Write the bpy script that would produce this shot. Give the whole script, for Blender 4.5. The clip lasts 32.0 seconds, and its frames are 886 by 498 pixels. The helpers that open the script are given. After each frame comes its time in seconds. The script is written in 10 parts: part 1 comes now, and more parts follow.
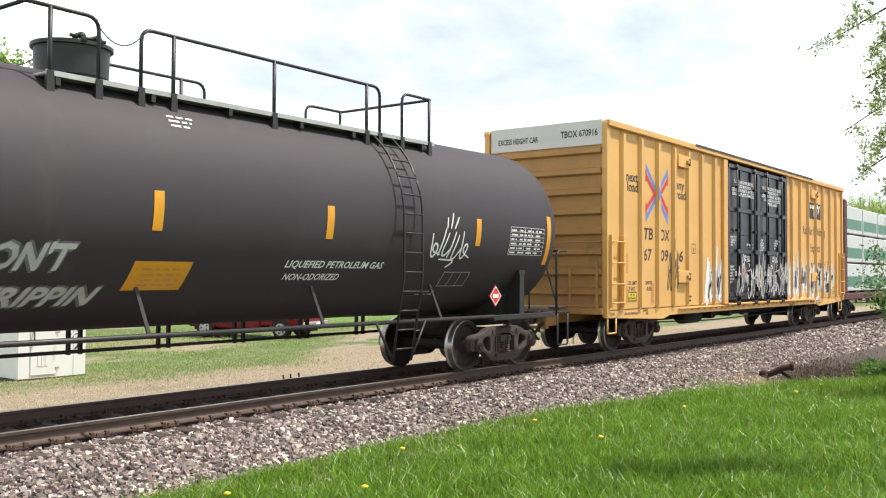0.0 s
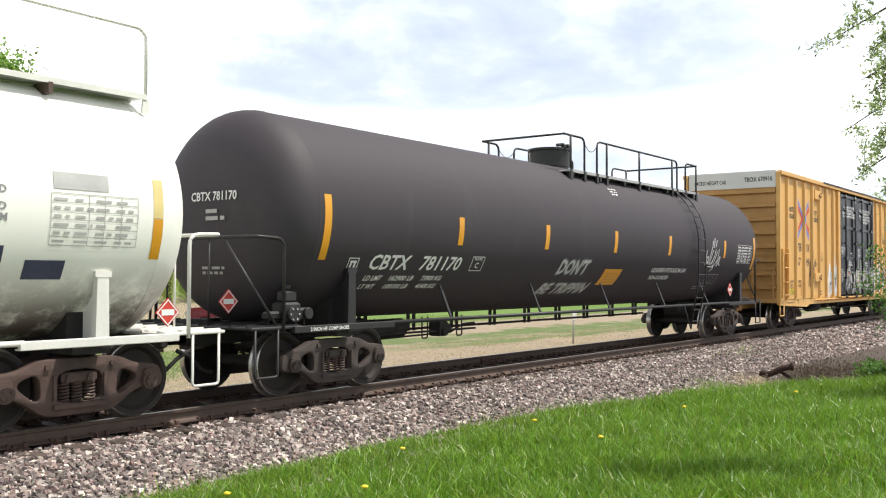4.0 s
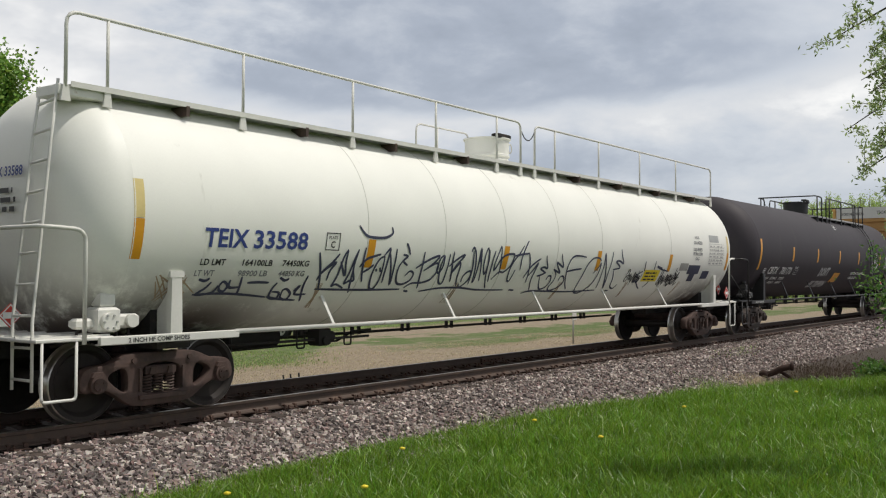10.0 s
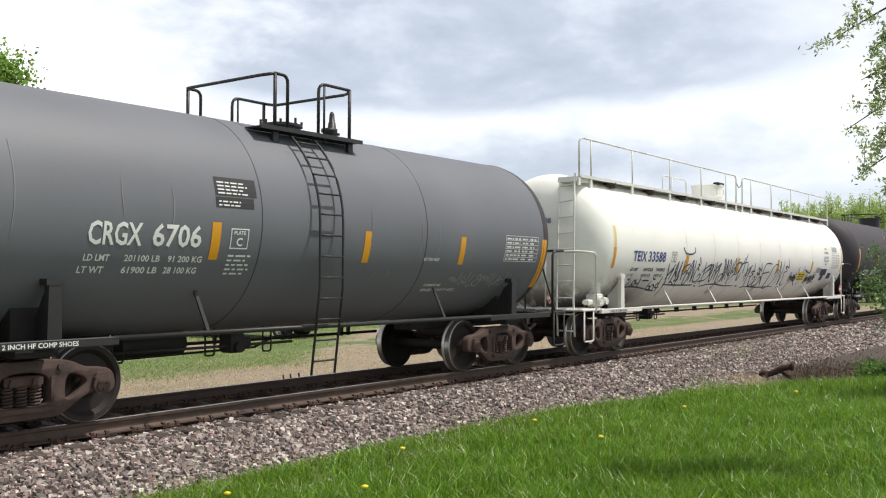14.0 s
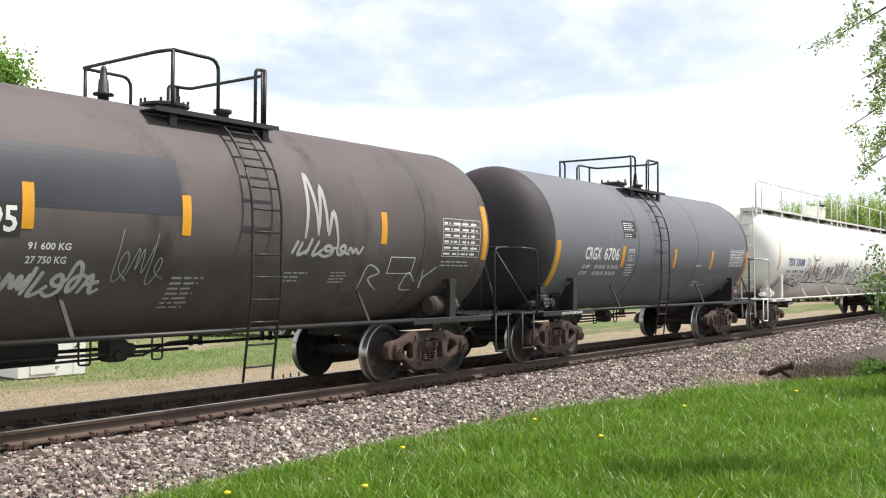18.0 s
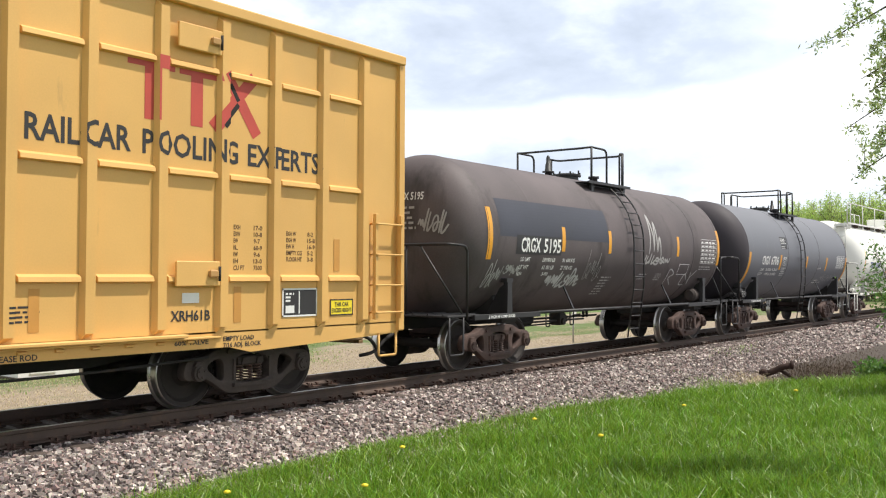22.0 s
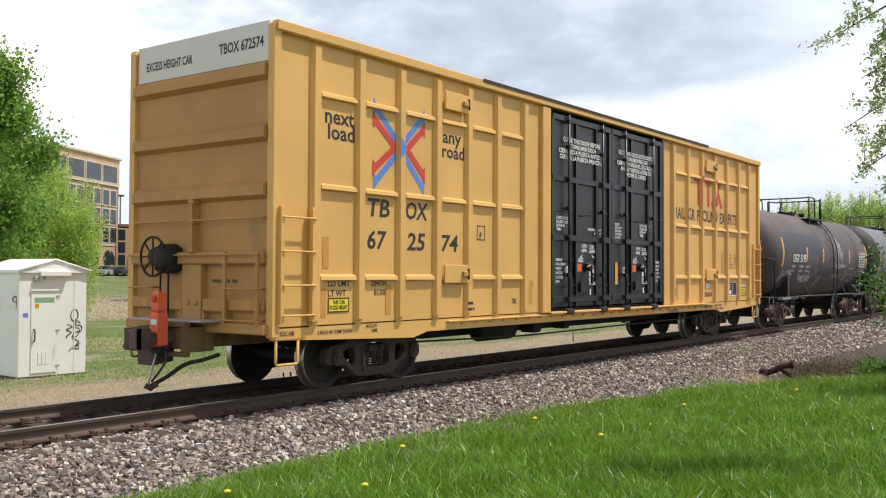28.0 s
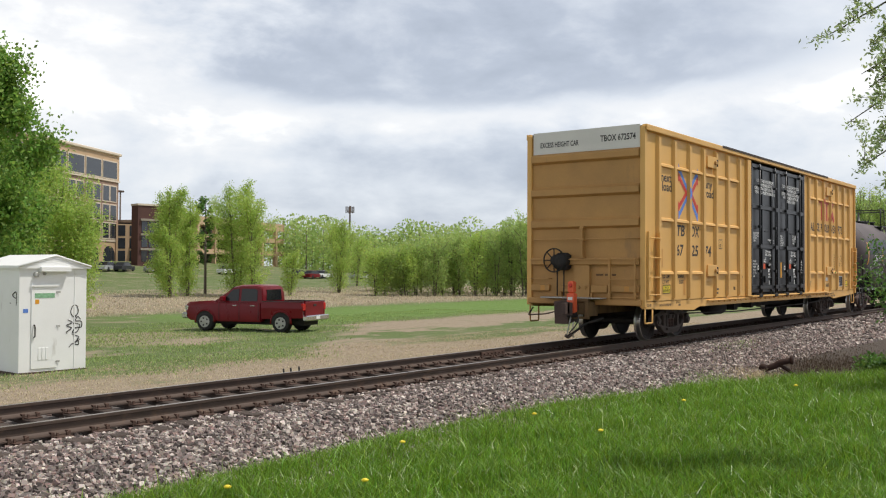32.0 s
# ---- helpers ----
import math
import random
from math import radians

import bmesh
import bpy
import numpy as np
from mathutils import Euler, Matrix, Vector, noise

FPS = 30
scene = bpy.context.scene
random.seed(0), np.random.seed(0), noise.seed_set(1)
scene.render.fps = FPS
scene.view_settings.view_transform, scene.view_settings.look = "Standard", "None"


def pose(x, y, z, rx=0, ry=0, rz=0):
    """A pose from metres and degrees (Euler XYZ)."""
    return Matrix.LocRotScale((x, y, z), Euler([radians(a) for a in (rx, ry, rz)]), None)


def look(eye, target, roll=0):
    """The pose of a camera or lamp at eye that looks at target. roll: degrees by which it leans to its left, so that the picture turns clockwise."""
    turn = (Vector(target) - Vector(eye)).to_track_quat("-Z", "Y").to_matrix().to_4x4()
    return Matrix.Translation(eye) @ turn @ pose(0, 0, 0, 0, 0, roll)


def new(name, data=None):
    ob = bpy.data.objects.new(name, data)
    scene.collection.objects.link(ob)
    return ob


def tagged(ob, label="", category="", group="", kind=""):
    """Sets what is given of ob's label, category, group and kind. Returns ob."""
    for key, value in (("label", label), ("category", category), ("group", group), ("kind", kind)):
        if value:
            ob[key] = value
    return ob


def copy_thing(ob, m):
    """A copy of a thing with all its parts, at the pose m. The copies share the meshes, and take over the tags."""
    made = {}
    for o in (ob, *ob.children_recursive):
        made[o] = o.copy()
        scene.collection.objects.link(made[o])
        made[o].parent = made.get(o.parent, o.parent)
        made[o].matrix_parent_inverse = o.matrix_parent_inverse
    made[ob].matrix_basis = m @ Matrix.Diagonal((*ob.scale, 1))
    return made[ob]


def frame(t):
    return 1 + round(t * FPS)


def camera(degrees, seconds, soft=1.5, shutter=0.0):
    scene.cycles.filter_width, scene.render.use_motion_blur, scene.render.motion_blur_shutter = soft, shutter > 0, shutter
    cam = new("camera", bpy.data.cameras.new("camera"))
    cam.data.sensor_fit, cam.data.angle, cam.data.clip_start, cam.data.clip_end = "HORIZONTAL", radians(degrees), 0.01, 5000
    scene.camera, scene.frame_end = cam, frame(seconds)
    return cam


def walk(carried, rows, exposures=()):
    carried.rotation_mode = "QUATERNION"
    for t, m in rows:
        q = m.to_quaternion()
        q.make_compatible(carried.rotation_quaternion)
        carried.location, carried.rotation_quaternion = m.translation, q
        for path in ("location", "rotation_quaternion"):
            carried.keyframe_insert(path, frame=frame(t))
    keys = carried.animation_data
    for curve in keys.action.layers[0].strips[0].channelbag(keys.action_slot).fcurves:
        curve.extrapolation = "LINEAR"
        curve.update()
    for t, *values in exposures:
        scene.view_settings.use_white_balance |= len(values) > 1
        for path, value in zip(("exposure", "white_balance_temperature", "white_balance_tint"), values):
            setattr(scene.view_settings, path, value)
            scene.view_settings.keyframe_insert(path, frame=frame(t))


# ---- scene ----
# Axes: x along the track in the train's direction, y across it away from the camera, z up from the rail heads.
FOCAL = 1668.5
cam = camera(50.34, 32.0, 1.15)
EYE = Vector((0.0, -10.652, 1.718))
YAW, PITCH, ROLL = 36.767, 1.603, 0.2446


def view(nod):
    """The camera's pose with its tilt lowered by nod thousandths of a radian."""
    a, b = radians(YAW), radians(PITCH) - nod / 1000
    way = Vector((math.cos(a) * math.cos(b), math.sin(a) * math.cos(b), math.sin(b)))
    return look(EYE, EYE + way, ROLL)


NODS = [(0, 0), (14.5, 0.1), (17, 0.5), (18, 0.8), (20, 0.8), (21, 1.1), (22, 1.4), (22.5, 1.6), (23, 2.4), (23.5, 2.0), (24, 2.6), (24.5, 2.3),
        (25, 2.6), (25.5, 3.6), (26.5, 2.7), (27.5, 2.1), (28, 2.1), (28.5, 3.2), (29, 4.7), (29.5, 3.2), (30, 3.0), (30.5, 4.1), (31, 4.1), (31.5, 5.0), (32, 6.6)]
EXPOSURES = [(0, 0.63), (3, 0.64), (4.5, 0.38), (6, -0.04), (8, -0.34), (9, -0.42), (10, -0.46), (11, -0.46), (12, -0.33), (13, -0.11), (14, 0.10), (17, 0.44), (20, 0.50), (23, 0.38), (25, 0.38), (26.5, 0.30), (28, 0.14), (30, -0.02), (32, -0.14)]
walk(cam, [(t, view(n)) for t, n in NODS], EXPOSURES)

# the train's way along the track, second by second
WAY = [0, 2.83, 5.73, 8.67, 11.67, 14.69, 17.75, 20.84, 23.93, 26.98, 30.02, 33.02, 36, 38.97, 41.9, 44.77, 47.6, 50.41, 53.19, 55.96, 58.72, 61.49, 64.24, 66.97, 69.68, 72.4, 75.17, 77.95, 80.75, 83.54, 86.33, 89.19, 92.07]

# ---- light ----
SUN_TO = Vector((0.28, -0.36, 0.89)).normalized()
sun = new("sun", bpy.data.lights.new("sun", "SUN"))
sun.data.energy, sun.data.angle, sun.data.color = 3.8, radians(1.5), (1.0, 0.95, 0.87)
sun.matrix_world = look((0, 0, 50), Vector((0, 0, 50)) - SUN_TO)


def links(tree, pairs):
    for a, b in pairs:
        tree.links.new(a, b)


def sky():
    w = bpy.data.worlds.new("sky")
    w.use_nodes = True
    scene.world = w
    t = w.node_tree
    t.nodes.clear()
    n = t.nodes.new
    out, bg, air = n("ShaderNodeOutputWorld"), n("ShaderNodeBackground"), n("ShaderNodeTexSky")
    air.sky_type, air.sun_disc = "NISHITA", False
    air.sun_elevation = math.asin(SUN_TO.z)
    air.sun_rotation = math.atan2(SUN_TO.x, SUN_TO.y)
    gain = n("ShaderNodeVectorMath")
    gain.operation = "SCALE"
    gain.inputs["Scale"].default_value = 0.12
    co, sep = n("ShaderNodeTexCoord"), n("ShaderNodeSeparateXYZ")
    # clouds lie on a flat deck: the direction divided by its height
    lift = n("ShaderNodeMath")
    lift.operation, lift.inputs[1].default_value = "ADD", 0.16
    lift2 = n("ShaderNodeMath")
    lift2.operation, lift2.inputs[1].default_value = "MAXIMUM", 0.05
    deck = n("ShaderNodeVectorMath")
    deck.operation = "DIVIDE"
    comb = n("ShaderNodeCombineXYZ")
    links(t, [(co.outputs["Generated"], sep.inputs[0]), (sep.outputs["Z"], lift.inputs[0]), (lift.outputs[0], lift2.inputs[0])])
    links(t, [(lift2.outputs[0], comb.inputs[i]) for i in range(3)])
    links(t, [(co.outputs["Generated"], deck.inputs[0]), (comb.outputs[0], deck.inputs[1])])
    puff, streaky, shade = n("ShaderNodeTexNoise"), n("ShaderNodeTexNoise"), n("ShaderNodeValToRGB")
    flat = n("ShaderNodeVectorMath")
    flat.operation, flat.inputs[1].default_value = "MULTIPLY", (7.0, 7.0, 15.0)
    puff.inputs["Scale"].default_value, puff.inputs["Detail"].default_value, puff.inputs["Roughness"].default_value = 1.0, 8, 0.56
    puff.inputs["Distortion"].default_value = 0.15
    streaky.inputs["Scale"].default_value, streaky.inputs["Detail"].default_value = 0.9, 6
    links(t, [(co.outputs["Generated"], flat.inputs[0]), (flat.outputs[0], puff.inputs["Vector"]), (deck.outputs[0], streaky.inputs["Vector"])])

    def calc(kind, a, b, c=None):
        q = n("ShaderNodeMath")
        q.operation = kind
        for i, v in enumerate((a, b, c)):
            if isinstance(v, (int, float)):
                q.inputs[i].default_value = v
            elif v is not None:
                links(t, [(v, q.inputs[i])])
        return q.outputs[0]

    def soft(v, lo, hi):
        q = n("ShaderNodeMapRange")
        q.interpolation_type = "SMOOTHSTEP"
        q.inputs["From Min"].default_value, q.inputs["From Max"].default_value = lo, hi
        links(t, [(v, q.inputs["Value"])])
        return q.outputs[0]
    cr = shade.color_ramp
    cr.elements[0].position, cr.elements[0].color = 0.0, (0.47, 0.525, 0.62, 1)
    cr.elements[1].position, cr.elements[1].color = 1.0, (1.55, 1.52, 1.47, 1)
    for at, col in ((0.30, (0.62, 0.68, 0.79)), (0.55, (0.88, 0.93, 1.01)), (0.78, (1.10, 1.11, 1.13))):
        cr.elements.new(at).color = (*col, 1)
    # a long grey-bottomed bank of cloud over the track's far end: a crisp lit lower edge, fading upwards
    az = calc("DEGREES", calc("ARCTAN2", sep.outputs["Y"], sep.outputs["X"]), 0.0)
    el = calc("ARCSINE", sep.outputs["Z"], 0.0)
    rough = calc("SUBTRACT", puff.outputs["Fac"], 0.5)
    off = calc("SUBTRACT", az, 38.0)
    base = calc("MULTIPLY_ADD", calc("MULTIPLY", off, off), 0.0035, 9.6)
    over = calc("SUBTRACT", calc("MULTIPLY_ADD", rough, 5.0, calc("DEGREES", el, 0.0)), base)
    bank = calc("MULTIPLY", soft(over, -0.5, 0.9), soft(calc("MULTIPLY_ADD", rough, 22.0, az), 54.0, 45.0))
    bank = calc("MULTIPLY", bank, calc("MULTIPLY_ADD", soft(calc("MULTIPLY_ADD", rough, 14.0, az), 12.0, 24.0), 0.75, 0.25))
    bank = calc("MULTIPLY", bank, calc("SUBTRACT", 1.0, calc("MULTIPLY", soft(over, 1.5, 10.0), 0.55)))
    rim = calc("ADD", over, 0.9)
    glow = calc("POWER", 2.718, calc("MULTIPLY", calc("MULTIPLY", rim, rim), -0.9))
    fac = calc("MULTIPLY_ADD", rough, 1.15, calc("MULTIPLY_ADD", streaky.outputs["Fac"], 0.55, 0.38))
    fac = calc("ADD", fac, calc("MULTIPLY", soft(az, 42.0, 52.0), 0.12))
    fac = calc("SUBTRACT", fac, calc("MULTIPLY", soft(calc("DEGREES", el, 0.0), 9.5, 6.0), 0.18))
    fac = calc("ADD", fac, calc("MULTIPLY_ADD", bank, -0.36, calc("MULTIPLY", glow, 0.11)))
    links(t, [(fac, shade.inputs[0])])
    # sky dimmed overhead, out of view: added to cut fill and deepen shade
    thick = n("ShaderNodeMapRange")
    thick.interpolation_type = "SMOOTHSTEP"
    for k, v in (("From Min", radians(18)), ("From Max", radians(42)), ("To Min", 1.0), ("To Max", 0.36)):
        thick.inputs[k].default_value = v
    dim = n("ShaderNodeVectorMath")
    dim.operation = "SCALE"
    links(t, [(el, thick.inputs["Value"]), (shade.outputs[0], dim.inputs[0]), (thick.outputs[0], dim.inputs["Scale"])])
    cover = n("ShaderNodeMix")
    cover.data_type = "RGBA"
    cover.inputs["Factor"].default_value = 0.88
    links(t, [(air.outputs[0], gain.inputs[0]), (gain.outputs[0], cover.inputs["A"]), (dim.outputs[0], cover.inputs["B"]), (cover.outputs["Result"], bg.inputs[0])])
    bg.inputs[1].default_value = 1.0
    links(t, [(bg.outputs[0], out.inputs[0])])


sky()

# ---- materials ----
def shader(name):
    m = bpy.data.materials.new(name)
    m.use_nodes = True
    t = m.node_tree
    return m, t, t.nodes["Principled BSDF"], t.nodes.new


def mat(name, col, rough=0.6, metal=0.0, var=0.12, scale=2.5, fine=30.0, bump=0.15, dirt=None, streak=1.0, rnd=0.0, gloss=0.5):
    """A worn surface: col varied by coarse and fine noise, dirt=(colour, share, scale) in patches drawn out downwards by streak."""
    m, t, b, n = shader(name)
    co = n("ShaderNodeTexCoord")
    a, f, ramp = n("ShaderNodeTexNoise"), n("ShaderNodeTexNoise"), n("ShaderNodeMix")
    a.inputs["Scale"].default_value, a.inputs["Detail"].default_value = scale, 5
    f.inputs["Scale"].default_value, f.inputs["Detail"].default_value = fine, 3
    links(t, [(co.outputs["Object"], a.inputs["Vector"]), (co.outputs["Object"], f.inputs["Vector"])])
    both = n("ShaderNodeMath")
    both.operation, both.inputs[1].default_value = "MULTIPLY_ADD", 0.35
    links(t, [(f.outputs["Fac"], both.inputs[0]), (a.outputs["Fac"], both.inputs[2])])
    span = n("ShaderNodeMapRange")
    span.inputs["From Min"].default_value, span.inputs["From Max"].default_value = 0.4, 0.95
    links(t, [(both.outputs[0], span.inputs["Value"])])
    ramp.data_type = "RGBA"
    ramp.inputs["A"].default_value = (*[c * (1 - var) for c in col], 1)
    ramp.inputs["B"].default_value = (*[min(1, c * (1 + var)) for c in col], 1)
    links(t, [(span.outputs[0], ramp.inputs["Factor"])])
    colour = ramp.outputs["Result"]
    if dirt:
        dcol, share, dscale = dirt
        mp, d, cut, mix = n("ShaderNodeMapping"), n("ShaderNodeTexNoise"), n("ShaderNodeMapRange"), n("ShaderNodeMix")
        mp.inputs["Scale"].default_value = (1, 1, 1 / streak)
        d.inputs["Scale"].default_value, d.inputs["Detail"].default_value, d.inputs["Roughness"].default_value = dscale, 6, 0.65
        cut.inputs["From Min"].default_value, cut.inputs["From Max"].default_value = 0.72 - share * 0.5, 0.86 - share * 0.4
        mix.data_type = "RGBA"
        mix.inputs["B"].default_value = (*dcol, 1)
        links(t, [(co.outputs["Object"], mp.inputs[0]), (mp.outputs[0], d.inputs["Vector"]), (d.outputs["Fac"], cut.inputs["Value"]),
                  (cut.outputs[0], mix.inputs["Factor"]), (colour, mix.inputs["A"])])
        colour = mix.outputs["Result"]
    if rnd:
        info, hs, sp = n("ShaderNodeObjectInfo"), n("ShaderNodeHueSaturation"), n("ShaderNodeMapRange")
        sp.inputs["To Min"].default_value, sp.inputs["To Max"].default_value = 1 - rnd, 1 + rnd
        links(t, [(info.outputs["Random"], sp.inputs["Value"]), (sp.outputs[0], hs.inputs["Value"]), (colour, hs.inputs["Color"])])
        colour = hs.outputs["Color"]
    links(t, [(colour, b.inputs["Base Color"])])
    b.inputs["Metallic"].default_value = metal
    b.inputs["Specular IOR Level"].default_value = gloss
    rr = n("ShaderNodeMapRange")
    rr.inputs["To Min"].default_value, rr.inputs["To Max"].default_value = max(0.02, rough - 0.1), min(1, rough + 0.1)
    links(t, [(a.outputs["Fac"], rr.inputs["Value"]), (rr.outputs[0], b.inputs["Roughness"])])
    if bump:
        bp = n("ShaderNodeBump")
        bp.inputs["Strength"].default_value, bp.inputs["Distance"].default_value = bump, 0.02
        links(t, [(both.outputs[0], bp.inputs["Height"]), (bp.outputs[0], b.inputs["Normal"])])
    return m


def leafy(name, col, var=0.35, through_=0.35, rough=0.55):
    """Leaves, blades and stones joined into one mesh: each island takes its own shade; light comes through leaves."""
    m, t, b, n = shader(name)
    geo, hs, sp, sp2 = n("ShaderNodeNewGeometry"), n("ShaderNodeHueSaturation"), n("ShaderNodeMapRange"), n("ShaderNodeMapRange")
    hs.inputs["Color"].default_value = (*col, 1)
    sp.inputs["To Min"].default_value, sp.inputs["To Max"].default_value = 1 - var, 1 + var
    sp2.inputs["To Min"].default_value, sp2.inputs["To Max"].default_value = 0.48, 0.53
    wn = n("ShaderNodeTexWhiteNoise")
    wn.noise_dimensions = "1D"
    links(t, [(geo.outputs["Random Per Island"], sp.inputs["Value"]), (geo.outputs["Random Per Island"], wn.inputs["W"]), (wn.outputs["Value"], sp2.inputs["Value"]),
              (sp.outputs[0], hs.inputs["Value"]), (sp2.outputs[0], hs.inputs["Hue"]), (hs.outputs[0], b.inputs["Base Color"])])
    b.inputs["Roughness"].default_value = rough
    if through_:
        tr, add, out = n("ShaderNodeBsdfTranslucent"), n("ShaderNodeMixShader"), t.nodes["Material Output"]
        add.inputs[0].default_value = through_
        links(t, [(hs.outputs[0], tr.inputs[0]), (b.outputs[0], add.inputs[1]), (tr.outputs[0], add.inputs[2]), (add.outputs[0], out.inputs["Surface"])])
    return m


M = {}
M["black"] = mat("black_tank_paint", (0.037, 0.030, 0.0365), 0.68, var=0.15, scale=0.6, fine=60, bump=0.04, dirt=((0.05, 0.046, 0.045), 0.25, 1.2), streak=3)
M["brownblack"] = mat("weathered_black_tank_paint", (0.100, 0.081, 0.083), 0.66, var=0.35, scale=0.7, fine=50, bump=0.05, dirt=((0.040, 0.033, 0.031), 0.35, 1.2), streak=3)
M["grey"] = mat("dark_grey_tank_paint", (0.145, 0.150, 0.170), 0.58, var=0.12, scale=0.6, fine=60, bump=0.04, dirt=((0.10, 0.10, 0.11), 0.12, 1.5), streak=6)
M["white"] = mat("white_tank_paint", (0.89, 0.885, 0.82), 0.55, var=0.05, scale=0.7, fine=40, bump=0.03, dirt=((0.45, 0.43, 0.37), 0.12, 1.6), streak=6)


def grime_and_shade(m, at, lo, hi):
    """Brake dust and road dirt on a tank over its bogies, at distance at from the middle; its downward darkening also
    paints in the belly's shade.
    """
    t, n = m.node_tree, m.node_tree.nodes.new
    b = t.nodes["Principled BSDF"]
    co, sep, ab = n("ShaderNodeTexCoord"), n("ShaderNodeSeparateXYZ"), n("ShaderNodeMath")
    ab.operation = "ABSOLUTE"
    nz, mul, mul2, mix = n("ShaderNodeTexNoise"), n("ShaderNodeMath"), n("ShaderNodeMath"), n("ShaderNodeMix")
    nz.inputs["Scale"].default_value, nz.inputs["Detail"].default_value, nz.inputs["Roughness"].default_value = 2.2, 7, 0.7
    spans = []
    for v, a, c in ((ab.outputs[0], at - 2.6, at - 0.6), (sep.outputs["Z"], hi, lo), (nz.outputs["Fac"], 0.30, 0.55)):
        q = n("ShaderNodeMapRange")
        q.interpolation_type = "SMOOTHSTEP"
        q.inputs["From Min"].default_value, q.inputs["From Max"].default_value = a, c
        links(t, [(v, q.inputs["Value"])])
        spans.append(q.outputs[0])
    mul.operation = mul2.operation = "MULTIPLY"
    mix.data_type = "RGBA"
    mix.inputs["B"].default_value = (0.085, 0.062, 0.05, 1)
    old = b.inputs["Base Color"].links[0].from_socket
    links(t, [(co.outputs["Object"], sep.inputs[0]), (sep.outputs["X"], ab.inputs[0]), (co.outputs["Object"], nz.inputs["Vector"]), (spans[0], mul.inputs[0]), (spans[1], mul.inputs[1]),
              (mul.outputs[0], mul2.inputs[0]), (spans[2], mul2.inputs[1]), (mul2.outputs[0], mix.inputs["Factor"]), (old, mix.inputs["A"]), (mix.outputs["Result"], b.inputs["Base Color"])])


grime_and_shade(M["white"], 8.63, 1.05, 1.95)
M["yellow"] = mat("yellow_boxcar_paint", (0.69, 0.40, 0.122), 0.55, var=0.1, scale=0.8, fine=50, bump=0.04, dirt=((0.40, 0.24, 0.09), 0.1, 2.5), streak=5)
# end base colour a third darker than the sides, with more dirt patches
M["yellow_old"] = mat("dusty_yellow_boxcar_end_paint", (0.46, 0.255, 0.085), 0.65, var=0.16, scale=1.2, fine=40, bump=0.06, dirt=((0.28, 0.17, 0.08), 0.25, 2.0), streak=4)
M["yellow_grimy"] = mat("grimy_yellow_draft_gear_paint", (0.20, 0.125, 0.055), 0.8, var=0.3, scale=2, fine=40, bump=0.12, dirt=((0.05, 0.036, 0.026), 0.5, 3.0), streak=4)
M["doorblack"] = mat("black_door_paint", (0.010, 0.0102, 0.0112), 0.36, var=0.3, scale=1.5, fine=50, bump=0.05, dirt=((0.03, 0.028, 0.027), 0.12, 2.5), streak=4)
M["steel"] = mat("black_steel", (0.022, 0.021, 0.022), 0.5, var=0.3, scale=3, bump=0.05)
M["under"] = mat("grimy_underframe", (0.020, 0.018, 0.017), 0.85, var=0.4, scale=3, bump=0.2, dirt=((0.05, 0.035, 0.026), 0.3, 4))
M["rusty"] = mat("brown_cast_steel", (0.078, 0.048, 0.040), 0.75, var=0.4, scale=4, bump=0.25, dirt=((0.03, 0.022, 0.02), 0.35, 5))
M["cast"] = mat("dusty_dark_cast_steel", (0.055, 0.042, 0.037), 0.8, var=0.35, scale=4, bump=0.2, dirt=((0.08, 0.058, 0.048), 0.3, 5))
M["wheel"] = mat("wheel_steel", (0.020, 0.0145, 0.0125), 0.75, var=0.35, scale=4, bump=0.1, dirt=((0.045, 0.030, 0.023), 0.3, 5))
M["tread"] = mat("polished_wheel_tread", (0.5, 0.48, 0.46), 0.3, 0.9, var=0.15, bump=0)
M["whitepipe"] = mat("white_pipe_paint", (0.72, 0.71, 0.66), 0.5, var=0.1, bump=0.02, dirt=((0.30, 0.17, 0.10), 0.12, 6))
M["galv"] = mat("galvanised_steel", (0.45, 0.45, 0.43), 0.5, 0.5, var=0.15, bump=0.03)
M["letter"] = mat("white_lettering", (0.78, 0.78, 0.76), 0.6, var=0.06, bump=0)
M["letter_old"] = mat("faded_white_lettering", (0.42, 0.41, 0.40), 0.7, var=0.2, bump=0)
M["ink"] = mat("dark_lettering", (0.03, 0.028, 0.03), 0.6, var=0.1, bump=0)
M["blue"] = mat("blue_lettering", (0.035, 0.06, 0.24), 0.55, var=0.1, bump=0)
M["skyblue"] = mat("light_blue_emblem_paint", (0.10, 0.22, 0.62), 0.55, var=0.1, bump=0)
M["red"] = mat("red_emblem_paint", (0.58, 0.05, 0.035), 0.55, var=0.1, bump=0)
M["strip"] = mat("orange_reflector_strip", (0.72, 0.33, 0.02), 0.4, var=0.1, bump=0)
M["signyellow"] = mat("bright_yellow_sign", (0.85, 0.66, 0.03), 0.5, var=0.06, bump=0)
M["orange"] = mat("orange_red_device_paint", (0.78, 0.13, 0.05), 0.5, var=0.12, bump=0.02)
M["spray_dark"] = mat("dark_blue_spray_paint", (0.05, 0.055, 0.10), 0.6, var=0.3, bump=0)
M["spray_pale"] = mat("pale_grey_spray_paint", (0.50, 0.50, 0.50), 0.7, var=0.3, bump=0)
M["spray_soft"] = mat("thin_grey_overspray", (0.15, 0.14, 0.145), 0.8, var=0.35, scale=9, bump=0)
M["rail"] = mat("weathered_rail_steel", (0.085, 0.058, 0.046), 0.7, 0.2, var=0.25, scale=2, bump=0.06, dirt=((0.14, 0.085, 0.055), 0.3, 4))
